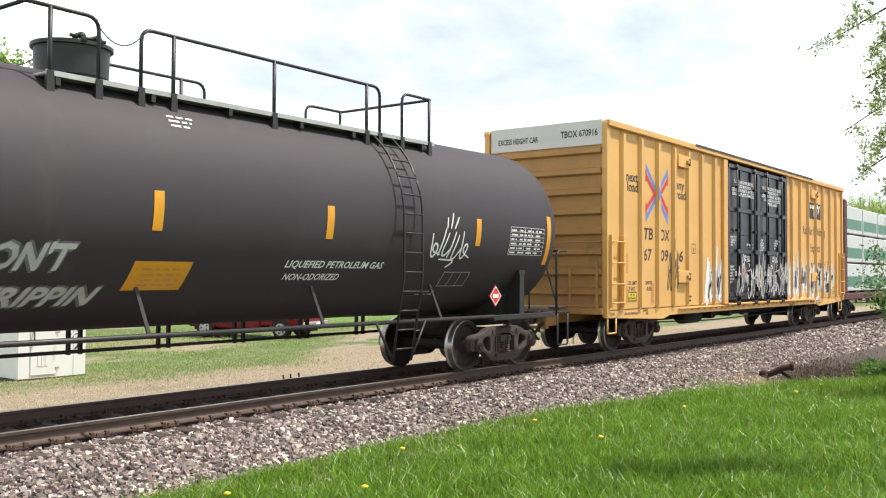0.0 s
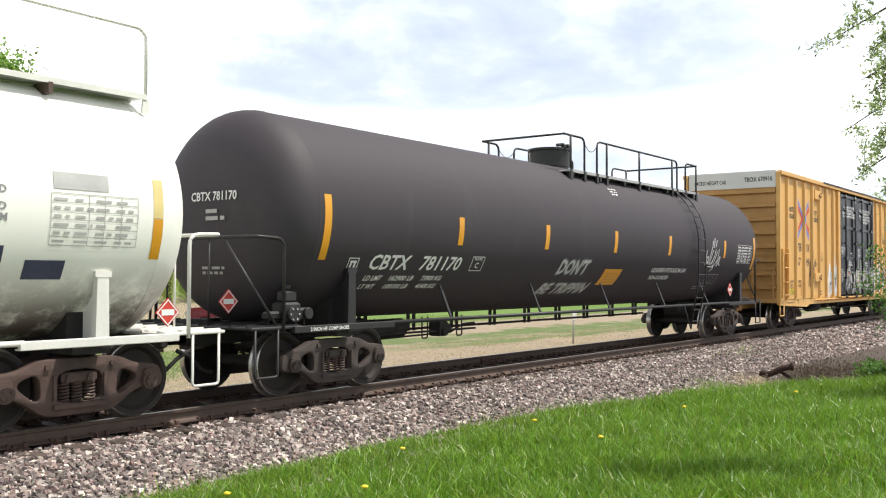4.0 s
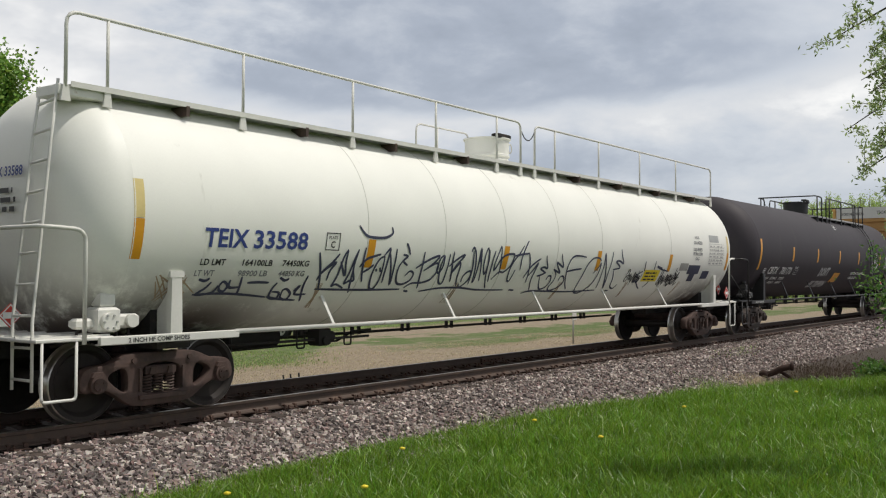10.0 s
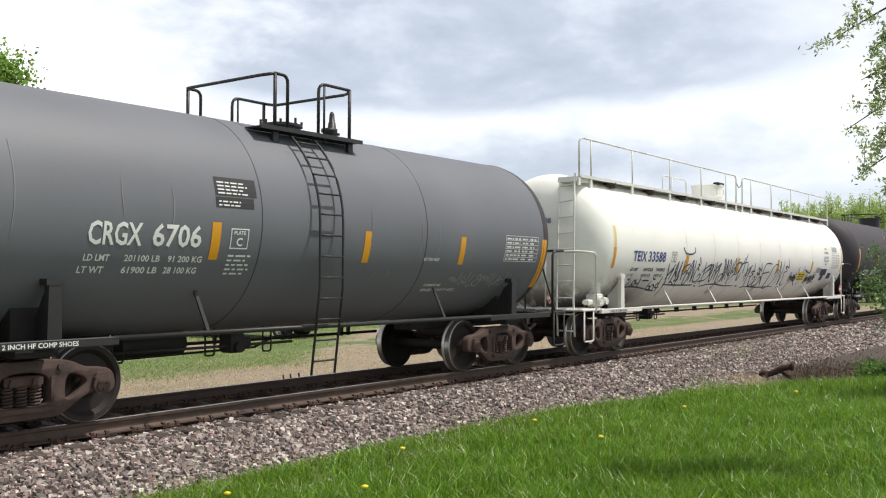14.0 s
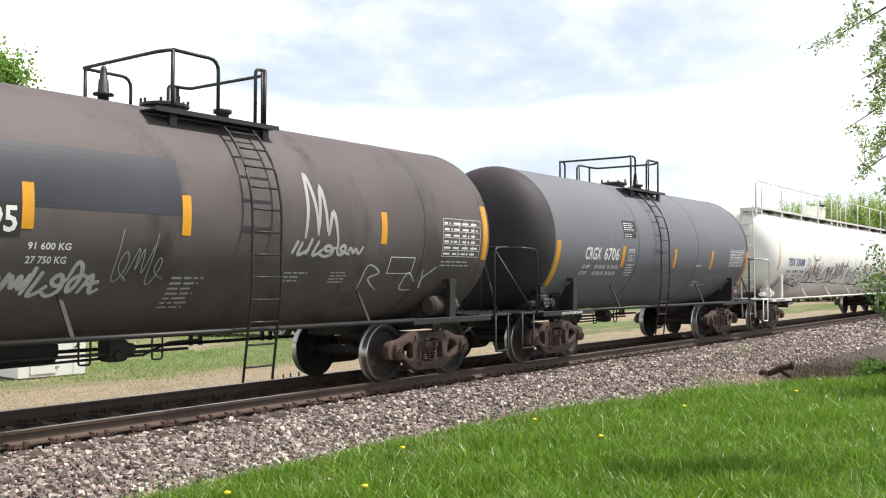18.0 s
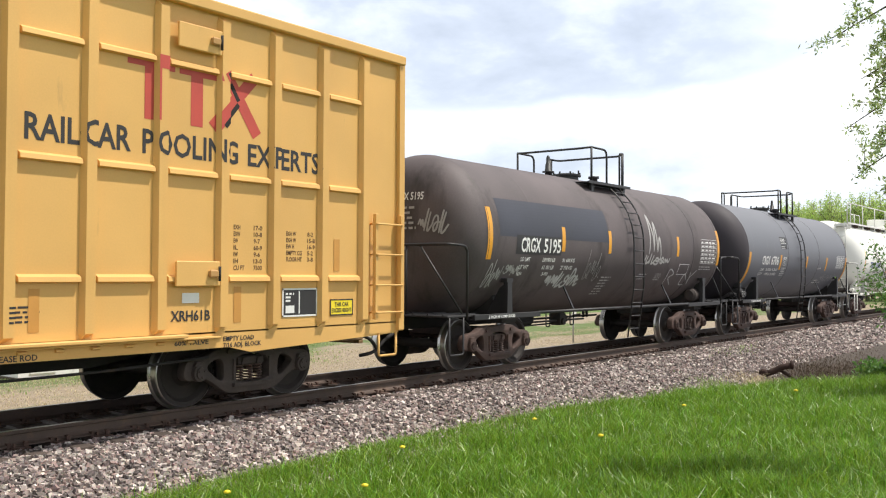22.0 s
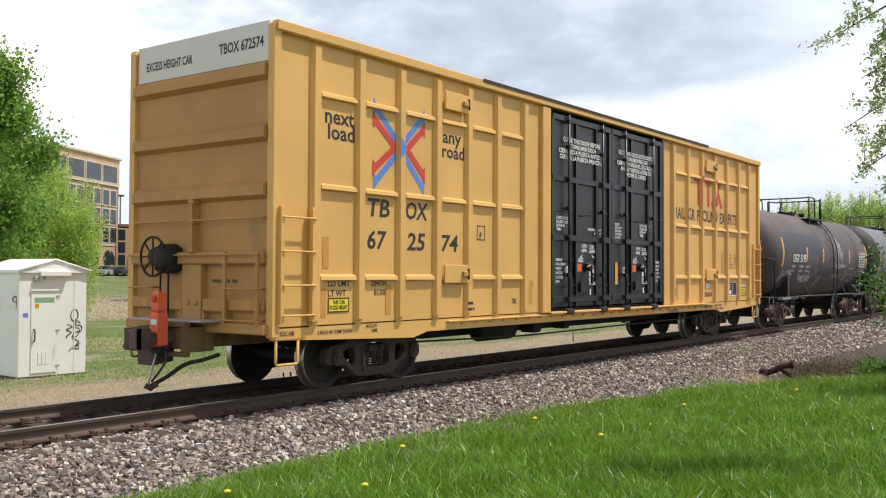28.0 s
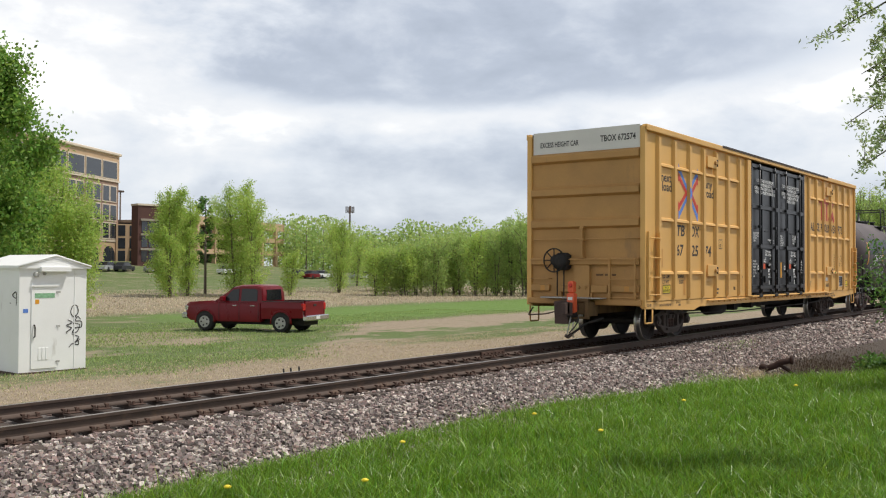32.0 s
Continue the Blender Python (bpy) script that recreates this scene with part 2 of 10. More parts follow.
M["railtop"] = mat("worn_rail_head", (0.30, 0.26, 0.23), 0.4, 0.7, var=0.15, bump=0.02)
M["tie"] = mat("creosoted_wood", (0.075, 0.055, 0.045), 0.9, var=0.4, scale=5, fine=40, bump=0.5, rnd=0.3, dirt=((0.12, 0.09, 0.075), 0.3, 8))
M["rust"] = mat("rusted_iron", (0.085, 0.048, 0.035), 0.85, var=0.35, scale=12, bump=0.25)

# ---- building tools ----
def part(name, bm, material, parent=None, label="", smooth=False):
    """Links a bmesh as one mesh object under a thing or a part. material: one, or a list for the faces' material_index."""
    me = bpy.data.meshes.new(name)
    bm.to_mesh(me)
    bm.free()
    for m in material if isinstance(material, (list, tuple)) else [material]:
        me.materials.append(m)
    if smooth:
        me.polygons.foreach_set("use_smooth", [True] * len(me.polygons))
        me.set_sharp_from_angle(angle=radians(40))
    ob = new(name, me)
    ob.parent = parent
    if label:
        ob["label"] = label
    return ob


def joined(name, verts, faces, material, parent=None):
    me = bpy.data.meshes.new(name)
    me.from_pydata(verts, [], faces)
    me.materials.append(material)
    ob = new(name, me)
    ob.parent = parent
    return ob


def again(ob, x=0, y=0, z=0, rz=0, parent=None):
    """Another object on the same mesh, moved by x, y, z."""
    o = ob.copy()
    scene.collection.objects.link(o)
    o.parent = parent or ob.parent
    o.matrix_basis = pose(x, y, z, 0, 0, rz) @ ob.matrix_basis
    return o


def B():
    return bmesh.new()


def hexa(bm, pts, mi=0):
    """Six faces on eight corners: bottom ring of four, then top ring."""
    v = [bm.verts.new(q) for q in pts]
    for f in ((3, 2, 1, 0), (4, 5, 6, 7), (0, 1, 5, 4), (1, 2, 6, 5), (2, 3, 7, 6), (3, 0, 4, 7)):
        bm.faces.new([v[i] for i in f]).material_index = mi
    return bm


def box(bm, x0, x1, y0, y1, z0, z1, mi=0, c=0.0):
    """A box; c chamfers its upright edges' look by narrowing the top and bottom."""
    if c:
        v = []
        for z, k in ((z0, c), (z0 + c, 0), (z1 - c, 0), (z1, c)):
            v.append([bm.verts.new(q) for q in ((x0 + k, y0 + k, z), (x1 - k, y0 + k, z), (x1 - k, y1 - k, z), (x0 + k, y1 - k, z))])
        bm.faces.new(v[0][::-1]).material_index = mi
        bm.faces.new(v[3]).material_index = mi
        for lo, hi in zip(v, v[1:]):
            for i in range(4):
                bm.faces.new((lo[i], lo[(i + 1) % 4], hi[(i + 1) % 4], hi[i])).material_index = mi
        return bm
    return hexa(bm, [(x0, y0, z0), (x1, y0, z0), (x1, y1, z0), (x0, y1, z0), (x0, y0, z1), (x1, y0, z1), (x1, y1, z1), (x0, y1, z1)], mi)


def slab(bm, outline, y0, y1, mi=0):
    """A convex outline in x and z, given thickness from y0 to y1."""
    a = [bm.verts.new((x, y0, z)) for x, z in outline]
    b = [bm.verts.new((x, y1, z)) for x, z in outline]
    bm.faces.new(a).material_index = mi
    bm.faces.new(b[::-1]).material_index = mi
    for i in range(len(a)):
        j = (i + 1) % len(a)
        bm.faces.new((a[j], a[i], b[i], b[j])).material_index = mi
    return bm


def rod(bm, points, r, n=8, mi=0, closed=False):
    """A round bar along a line of points; its corners are mitred."""
    pts = [Vector(q) for q in points]
    rings = []
    for i, q in enumerate(pts):
        a = pts[i - 1] if i else (pts[-1] if closed else q)
        b = pts[i + 1] if i + 1 < len(pts) else (pts[0] if closed else q)
        d = ((q - a).normalized() + (b - q).normalized())
        d = d.normalized() if d.length > 1e-6 else Vector((1, 0, 0))
        e = (q - a) if (q - a).length > 1e-6 else (b - q)
        k = 1 / max(0.5, abs(d.dot(e.normalized())))
        side = d.cross(Vector((0, 0, 1)) if abs(d.z) < 0.9 else Vector((0, 1, 0))).normalized()
        up = side.cross(d).normalized()
        kk = 1.0 + (k - 1.0) * 0.5
        rings.append([bm.verts.new(q + r * kk * (math.cos(2 * math.pi * j / n) * side + math.sin(2 * math.pi * j / n) * up)) for j in range(n)])
    pairs = list(zip(rings, rings[1:])) + ([(rings[-1], rings[0])] if closed else [])
    for lo, hi in pairs:
        for j in range(n):
            f = bm.faces.new((lo[j], lo[(j + 1) % n], hi[(j + 1) % n], hi[j]))
            f.smooth, f.material_index = True, mi
    if not closed:
        bm.faces.new(rings[0][::-1]).material_index = mi
        bm.faces.new(rings[-1]).material_index = mi
    return bm


def bend(points, r=0.12, n=4):
    """Rounds the corners of a line of points."""
    pts = [Vector(q) for q in points]
    out = [pts[0]]
    for a, q, b in zip(pts, pts[1:], pts[2:]):
        k = min(r, (a - q).length * 0.45, (b - q).length * 0.45)
        p0, p1 = q + (a - q).normalized() * k, q + (b - q).normalized() * k
        for i in range(n + 1):
            s = i / n
            out.append(p0 * (1 - s) ** 2 + q * 2 * s * (1 - s) + p1 * s * s)
    return out + [pts[-1]]


def lathe(bm, profile, axis="x", n=32, mi=0, centre=(0, 0, 0), mis=None):
    """Turns a profile of (along, radius) about an axis through centre."""
    c = Vector(centre)
    rings = []
    for a, r in profile:
        ring = []
        for j in range(n):
            w = 2 * math.pi * j / n
            p = {"x": (a, r * math.cos(w), r * math.sin(w)), "y": (r * math.sin(w), a, r * math.cos(w)), "z": (r * math.cos(w), r * math.sin(w), a)}[axis]
            ring.append(bm.verts.new(c + Vector(p)))
        rings.append(ring)
    for i, (lo, hi) in enumerate(zip(rings, rings[1:])):
        for j in range(n):
            f = bm.faces.new((lo[j], hi[j], hi[(j + 1) % n], lo[(j + 1) % n]))
            f.smooth, f.material_index = True, (mis[i] if mis else mi)
    bm.faces.new(rings[0]).material_index = mis[0] if mis else mi
    bm.faces.new(rings[-1][::-1]).material_index = mis[-1] if mis else mi
    return bm


LETTERS = {}


def letters(body, size, slant=0.0):
    """The outline of a word in the built-in font as (verts, faces) in a plane; size is the height of a capital."""
    key = (body, size, slant)
    if key not in LETTERS:
        cu = bpy.data.curves.new("word", "FONT")
        cu.body, cu.size, cu.shear, cu.resolution_u, cu.offset = body, size / 0.69, slant, 2, size * 0.03
        ob = new("word", cu)
        me = bpy.data.meshes.new_from_object(ob.evaluated_get(bpy.context.evaluated_depsgraph_get()))
        if size > 0.09:
            # cross cuts, so that tall letters follow a round tank
            bm = B()
            bm.from_mesh(me)
            for z in np.arange(-0.25 * size, 1.1 * size, 0.035):
                bmesh.ops.bisect_plane(bm, geom=bm.verts[:] + bm.edges[:] + bm.faces[:], plane_co=(0, float(z), 0), plane_no=(0, 1, 0))
            bm.to_mesh(me)
            bm.free()
        LETTERS[key] = ([tuple(v.co) for v in me.vertices], [tuple(q.vertices) for q in me.polygons])
        bpy.data.objects.remove(ob)
        bpy.data.meshes.remove(me)
        bpy.data.curves.remove(cu)
    return LETTERS[key]


def word(name, body, size, place, material, parent, label="", width=0.0, slant=0.0, centred=False, bold=0.0):
    """Writing laid on a surface: place(a, b) turns metres along and up into a point."""
    verts, faces = letters(body, size, slant)
    if not verts:
        return None
    w0, w1 = min(v[0] for v in verts), max(v[0] for v in verts)
    k = width / (w1 - w0) if width else 1.0
    off = -(w0 + w1) / 2 if centred else -w0
    return joined_tag(name, [place((v[0] + off) * k, v[1]) for v in verts], faces, material, parent, label)


def joined_tag(name, verts, faces, material, parent, label=""):
    ob = joined(name, verts, faces, material, parent)
    if name in ("small_print", "graffiti", "door_lettering", "lettering", "notice_print", "test_table", "panel_print", "rust_streaks", "scratches"):
        ob["kind"] = "stuff"
    if label:
        ob["label"] = label
    return ob


def patch(place, a0, a1, b0, b1, na=1, nb=1):
    """A rectangle laid on a surface, as (verts, faces)."""
    verts = [place(a0 + (a1 - a0) * i / na, b0 + (b1 - b0) * j / nb) for j in range(nb + 1) for i in range(na + 1)]
    faces = [(j * (na + 1) + i, j * (na + 1) + i + 1, (j + 1) * (na + 1) + i + 1, (j + 1) * (na + 1) + i) for j in range(nb) for i in range(na)]
    return verts, faces


def merge(lots):
    """Several (verts, faces) in one."""
    verts, faces = [], []
    for v, f in lots:
        k = len(verts)
        verts += v
        faces += [tuple(i + k for i in q) for q in f]
    return verts, faces


def sticker(name, place, a0, a1, b0, b1, material, parent, label=""):
    v, f = patch(place, a0, a1, b0, b1, max(1, int((a1 - a0) / 0.4)), max(1, int((b1 - b0) / 0.06)))
    return joined_tag(name, v, f, material, parent, label)


def ruled(place, a0, a1, b0, b1, rows, cols=1, seed=1, fill=0.55, lo=0.55):
    """Bars in place of small print: rows of broken dashes."""
    rg = random.Random(seed)
    lots = []
    dh = (b1 - b0) / rows
    for r in range(rows):
        for c in range(cols):
            w = (a1 - a0) / cols
            x, end = a0 + c * w, a0 + c * w + w * (rg.uniform(lo, 0.96) if cols == 1 else rg.uniform(0.6, 0.9))
            while x < end - 0.02:
                d = min(rg.uniform(0.05, 0.16) * max(0.35, dh / 0.06), end - x)
                lots.append(patch(place, x, x + d, b0 + r * dh, b0 + (r + fill) * dh))
                x += d + 0.03 * max(0.35, dh / 0.06)
    return merge(lots)


def scrawl(place, strokes, width):
    """Sprayed lines: each stroke a list of (a, b) in metres, drawn as a ribbon with rounded bends."""
    lots = []
    for s in strokes:
        pts = [Vector((a, b, 0)) for a, b in s]
        fine = []
        for i in range(len(pts) - 1):
            p0, p1, p2, p3 = pts[max(0, i - 1)], pts[i], pts[i + 1], pts[min(len(pts) - 1, i + 2)]
            for k in range(5):
                u = k / 5
                fine.append(0.5 * (2 * p1 + (p2 - p0) * u + (2 * p0 - 5 * p1 + 4 * p2 - p3) * u * u + (3 * p1 - p0 - 3 * p2 + p3) * u ** 3))
        fine.append(pts[-1])
        v = []
        for i, q in enumerate(fine):
            d = (fine[min(i + 1, len(fine) - 1)] - fine[max(i - 1, 0)])
            d = d.normalized() if d.length > 1e-9 else Vector((1, 0, 0))
            w = width * (0.55 + 0.45 * math.sin(math.pi * min(1, max(0, i / (len(fine) - 1)))) ** 0.5) / 2
            v += [place(q.x - d.y * w, q.y + d.x * w), place(q.x + d.y * w, q.y - d.x * w)]
        lots.append((v, [(2 * i, 2 * i + 1, 2 * i + 3, 2 * i + 2) for i in range(len(fine) - 1)]))
    return merge(lots)


# hurried zigzags, loops and curls that spell nothing
GLYPHS = [[[(0, 0), (0.2, 1), (0.32, 0.1), (0.52, 0.95), (0.66, 0.0), (0.95, 0.85)]], [[(0.05, 0.45), (0.25, 1), (0.6, 0.95), (0.7, 0.3), (0.4, -0.05), (0.2, 0.3), (0.6, 0.6), (1.05, 0.5)]],
          [[(0, 0.2), (0.4, -0.05), (0.85, 0.3), (0.55, 0.95), (0.15, 0.65), (0.5, 0.35), (0.95, 0.75)]], [[(0.25, 1.15), (0.05, 0)], [(0.6, 1.0), (0.35, 0.0), (0.6, -0.05), (1.0, 0.45)]],
          [[(0, 0.4), (0.15, 0.9), (0.35, 0.2), (0.5, 0.85), (0.7, 0.1), (0.9, 0.9)]], [[(0.1, 1.2), (0.2, 0.1), (0.5, 0.0), (0.75, 0.5), (0.45, 0.75), (0.3, 0.35), (1.0, 0.1)]],
          [[(0, 0.05), (0.3, 1.1), (0.42, -0.05), (0.9, 0.25)], [(0.1, 0.45), (0.75, 0.6)]]]


def rounded(pts, times=2):
    """Cuts the corners of a line."""
    for _ in range(times):
        out = [pts[0]]
        for (ax, ay), (bx, by) in zip(pts, pts[1:]):
            out += [(ax * 0.75 + bx * 0.25, ay * 0.75 + by * 0.25), (ax * 0.25 + bx * 0.75, ay * 0.25 + by * 0.75)]
        pts = out + [pts[-1]]
    return pts


def tag_strokes(seed, a0, a1, b0, b1, n, loops=5, slant=0.15):
    """A row of hurried sprayed strokes that spells nothing."""
    rg = random.Random(seed)
    out = []
    w = (a1 - a0) / n
    h = b1 - b0
    for i in range(n):
        k, g = rg.uniform(0.85, 1.15), rg.choice(GLYPHS)
        dy = rg.uniform(-0.1, 0.1) * h
        for s in g:
            out.append(rounded([(a0 + i * w + w * 1.2 * (x + rg.uniform(-0.06, 0.06)) + slant * h * y, b0 + dy + h * k * (y + rg.uniform(-0.05, 0.05))) for x, y in s]))
    return out

# ---- ground ----
def smooth_step(a, b, x):
    k = np.clip((np.asarray(x, float) - a) / (b - a), 0, 1)
    return k * k * (3 - 2 * k)


def lawn_edge(x):
    """How far out the grassy bank reaches towards the track."""
    return np.interp(x, [-40, 0, 10, 13, 17, 20, 23, 28, 60], [-2.9, -2.9, -2.82, -2.95, -4.0, -6.4, -9.0, -13, -30])


def ground_z(x, y):
    x, y = np.asarray(x, float), np.asarray(y, float)
    far = np.interp(y, [0, 0.72, 0.98, 1.75, 3.2, 5, 12, 25, 45, 85, 112, 130, 4000], [-0.275, -0.275, -0.225, -0.265, -0.52, -0.58, -0.6, -0.72, -0.8, 0.3, 2.8, 3.0, 3.0])
    far = np.where((y > 45) & (x > 95), np.interp(y, [45, 100, 200, 4000], [-0.8, 0.2, 0.6, 0.6]) + (far - np.interp(y, [45, 100, 200, 4000], [-0.8, 0.2, 0.6, 0.6])) * (1 - smooth_step(95, 150, x)), far)
    trench = np.interp(y, [-4000, -60, -14, -6, -3.6, -1.8, -0.98, -0.72, 0], [-0.6, -0.6, -0.9, -0.98, -0.85, -0.265, -0.215, -0.265, -0.275])
    bank = np.interp(y, [-4000, -20, -10.6, -7, -5, -3.6, -2.6], [0.1, 0.05, -0.08, -0.28, -0.38, -0.46, -0.48])
    k = smooth_step(-0.25, 0.2, lawn_edge(x) - y)
    near = np.maximum(trench, bank) * k + trench * (1 - k)
    z = np.where(y > 0, far, near)
    lump = 0.03 * np.sin(x * 1.3 + 0.7 * np.sin(y * 0.9)) * np.sin(y * 1.1 + 0.5 * np.sin(x * 0.6))
    return z + lump * smooth_step(3.2, 5, np.abs(y))


def spread(a, b, near, far, c):
    """Grid lines from a to b, close together near c and wider away from it."""
    out, q = [c], c
    while q < b:
        q += near + abs(q - c) * far
        out.append(q)
    q = c
    while q > a:
        q -= near + abs(q - c) * far
        out.append(q)
    return sorted(out)


def ground():
    xs, ys = np.array(spread(-3000, 3000, 0.6, 0.045, 10)), np.array(spread(-3000, 3000, 0.22, 0.05, -1.5))
    gx, gy = np.meshgrid(xs, ys)
    gz = ground_z(gx, gy)
    w = len(xs)
    verts = np.stack([gx, gy, gz], -1).reshape(-1, 3).tolist()
    faces = [(j * w + i, j * w + i + 1, (j + 1) * w + i + 1, (j + 1) * w + i) for j in range(len(ys) - 1) for i in range(w - 1)]
    ob = joined("ground", verts, faces, M["soil"])
    for q in ob.data.polygons:
        q.use_smooth = True
    return tagged(ob, "uneven meadow with mown grass, dry straw patches and bare soil", "ground", kind="structure")


def soil():
    """Meadow: green, straw and bare soil in patches, set by place; gravel near the track."""
    m, t, b, n = shader("meadow_ground")
    co, sep = n("ShaderNodeTexCoord"), n("ShaderNodeSeparateXYZ")
    links(t, [(co.outputs["Object"], sep.inputs[0])])

    def noise_(scale, detail=5, rough=0.6):
        q = n("ShaderNodeTexNoise")
        q.inputs["Scale"].default_value, q.inputs["Detail"].default_value, q.inputs["Roughness"].default_value = scale, detail, rough
        links(t, [(co.outputs["Object"], q.inputs["Vector"])])
        return q.outputs["Fac"]

    def rng(v, a, c, lo=0.0, hi=1.0):
        q = n("ShaderNodeMapRange")
        q.interpolation_type = "SMOOTHSTEP"
        for k, x in (("From Min", a), ("From Max", c), ("To Min", lo), ("To Max", hi)):
            q.inputs[k].default_value = x
        links(t, [(v, q.inputs["Value"])])
        return q.outputs[0]

    def op(kind, a, c):
        q = n("ShaderNodeMath")
        q.operation = kind
        for i, x in enumerate((a, c)):
            if isinstance(x, (int, float)):
                q.inputs[i].default_value = x
            else:
                links(t, [(x, q.inputs[i])])
        return q.outputs[0]

    def mix(fac, a, c):
        q = n("ShaderNodeMix")
        q.data_type = "RGBA"
        links(t, [(fac, q.inputs["Factor"])])
        for k, x in (("A", a), ("B", c)):
            if isinstance(x, tuple):
                q.inputs[k].default_value = (*x, 1)
            else:
                links(t, [(x, q.inputs[k])])
        return q.outputs["Result"]

    big, mid, fine, grain = noise_(0.12, 4), noise_(0.7), noise_(5), noise_(28, 3)
    # streaks along the track, left by mowing and wheels
    lay, str_ = n("ShaderNodeMapping"), n("ShaderNodeTexNoise")
    lay.inputs["Scale"].default_value = (0.16, 1.0, 1.0)
    str_.inputs["Scale"].default_value, str_.inputs["Detail"].default_value, str_.inputs["Roughness"].default_value = 0.9, 6, 0.65
    links(t, [(co.outputs["Object"], lay.inputs[0]), (lay.outputs[0], str_.inputs["Vector"])])
    streak_ = str_.outputs["Fac"]
    green = mix(fine, (0.065, 0.105, 0.028), (0.16, 0.21, 0.065))
    straw = mix(fine, (0.15, 0.112, 0.08), (0.47, 0.385, 0.275))
    brush = mix(fine, (0.24, 0.195, 0.135), (0.38, 0.32, 0.225))
    y = op("ADD", sep.outputs["Y"], op("MULTIPLY", op("SUBTRACT", mid, 0.5), 5.0))
    # worn tracks and bare verge at some distances from the rails
    q = n("ShaderNodeMapRange")
    for k_, v_ in (("From Min", 17), ("From Max", 31), ("To Min", 6.3), ("To Max", 16.5)):
        q.inputs[k_].default_value = v_
    links(t, [(sep.outputs["X"], q.inputs["Value"])])
    bare = op("MULTIPLY", rng(y, 2.0, 3.2), rng(op("SUBTRACT", y, q.outputs[0]), 1.6, -0.6))
    # a greener band between the straw by the rails and the worn track behind it
    bare = op("MULTIPLY", bare, op("SUBTRACT", 1.0, op("MULTIPLY", op("MULTIPLY", op("MULTIPLY", rng(y, 6.2, 8.0), rng(y, 12.0, 10.2)), rng(sep.outputs["X"], 21, 26)), 1.3)))
    dx, dy = op("SUBTRACT", sep.outputs["X"], 18.5), op("SUBTRACT", y, 16.5)
    bare = op("MAXIMUM", bare, op("MULTIPLY", rng(op("ADD", op("MULTIPLY", dx, dx), op("MULTIPLY", dy, dy)), 22, 4), 0.8))
    strip_ = op("MULTIPLY", op("MULTIPLY", rng(y, 17, 20), rng(y, 33, 28)), rng(sep.outputs["X"], 24, 31))
    green = mix(strip_, green, mix(fine, (0.08, 0.15, 0.025), (0.17, 0.27, 0.055)))
    col = mix(rng(op("SUBTRACT", op("ADD", op("MULTIPLY", bare, 0.24), op("ADD", op("MULTIPLY", mid, 0.6), op("MULTIPLY", streak_, 0.75))), op("ADD", op("MULTIPLY", strip_, 0.12), op("MULTIPLY", op("SUBTRACT", fine, 0.5), 0.3))), 0.67, 0.86), green, straw)
    col = mix(rng(sep.outputs["Y"], -1.0, -2.6), col, mix(fine, (0.07, 0.125, 0.022), (0.15, 0.24, 0.045)))
    old = op("MULTIPLY", op("MULTIPLY", rng(y, 30, 36), rng(y, 62, 54)), rng(big, 0.30, 0.45))
    col = mix(old, col, brush)
    dirt_ = op("MULTIPLY", rng(sep.outputs["Y"], -1.2, -1.8), rng(mid, 0.35, 0.6))
    near = op("MULTIPLY", rng(sep.outputs["Y"], 0, -0.5), rng(sep.outputs["X"], 16, 19))
    col = mix(near, col, mix(fine, (0.04, 0.031, 0.025), (0.10, 0.078, 0.062)))
    # gravel kept dark, standing in for the shade in the gaps between stones
    gravel = op("MULTIPLY", rng(sep.outputs["Y"], -3.2, -2.9), rng(sep.outputs["Y"], 2.9, 2.4))
    col = mix(gravel, col, mix(grain, (0.06, 0.05, 0.048), (0.26, 0.23, 0.215)))
    links(t, [(col, b.inputs["Base Color"])])
    b.inputs["Roughness"].default_value = 0.95
    bp = n("ShaderNodeBump")
    bp.inputs["Strength"].default_value, bp.inputs["Distance"].default_value = 0.6, 0.06
    links(t, [(op("ADD", fine, grain), bp.inputs["Height"]), (bp.outputs[0], b.inputs["Normal"])])
    return m


M["soil"] = soil()
ground()

# ---- track ----
RAIL = [(-0.0365, 0.0), (-0.036, -0.012), (-0.034, -0.036), (-0.010, -0.046), (-0.009, -0.12), (-0.030, -0.142), (-0.070, -0.155), (-0.070, -0.17)]


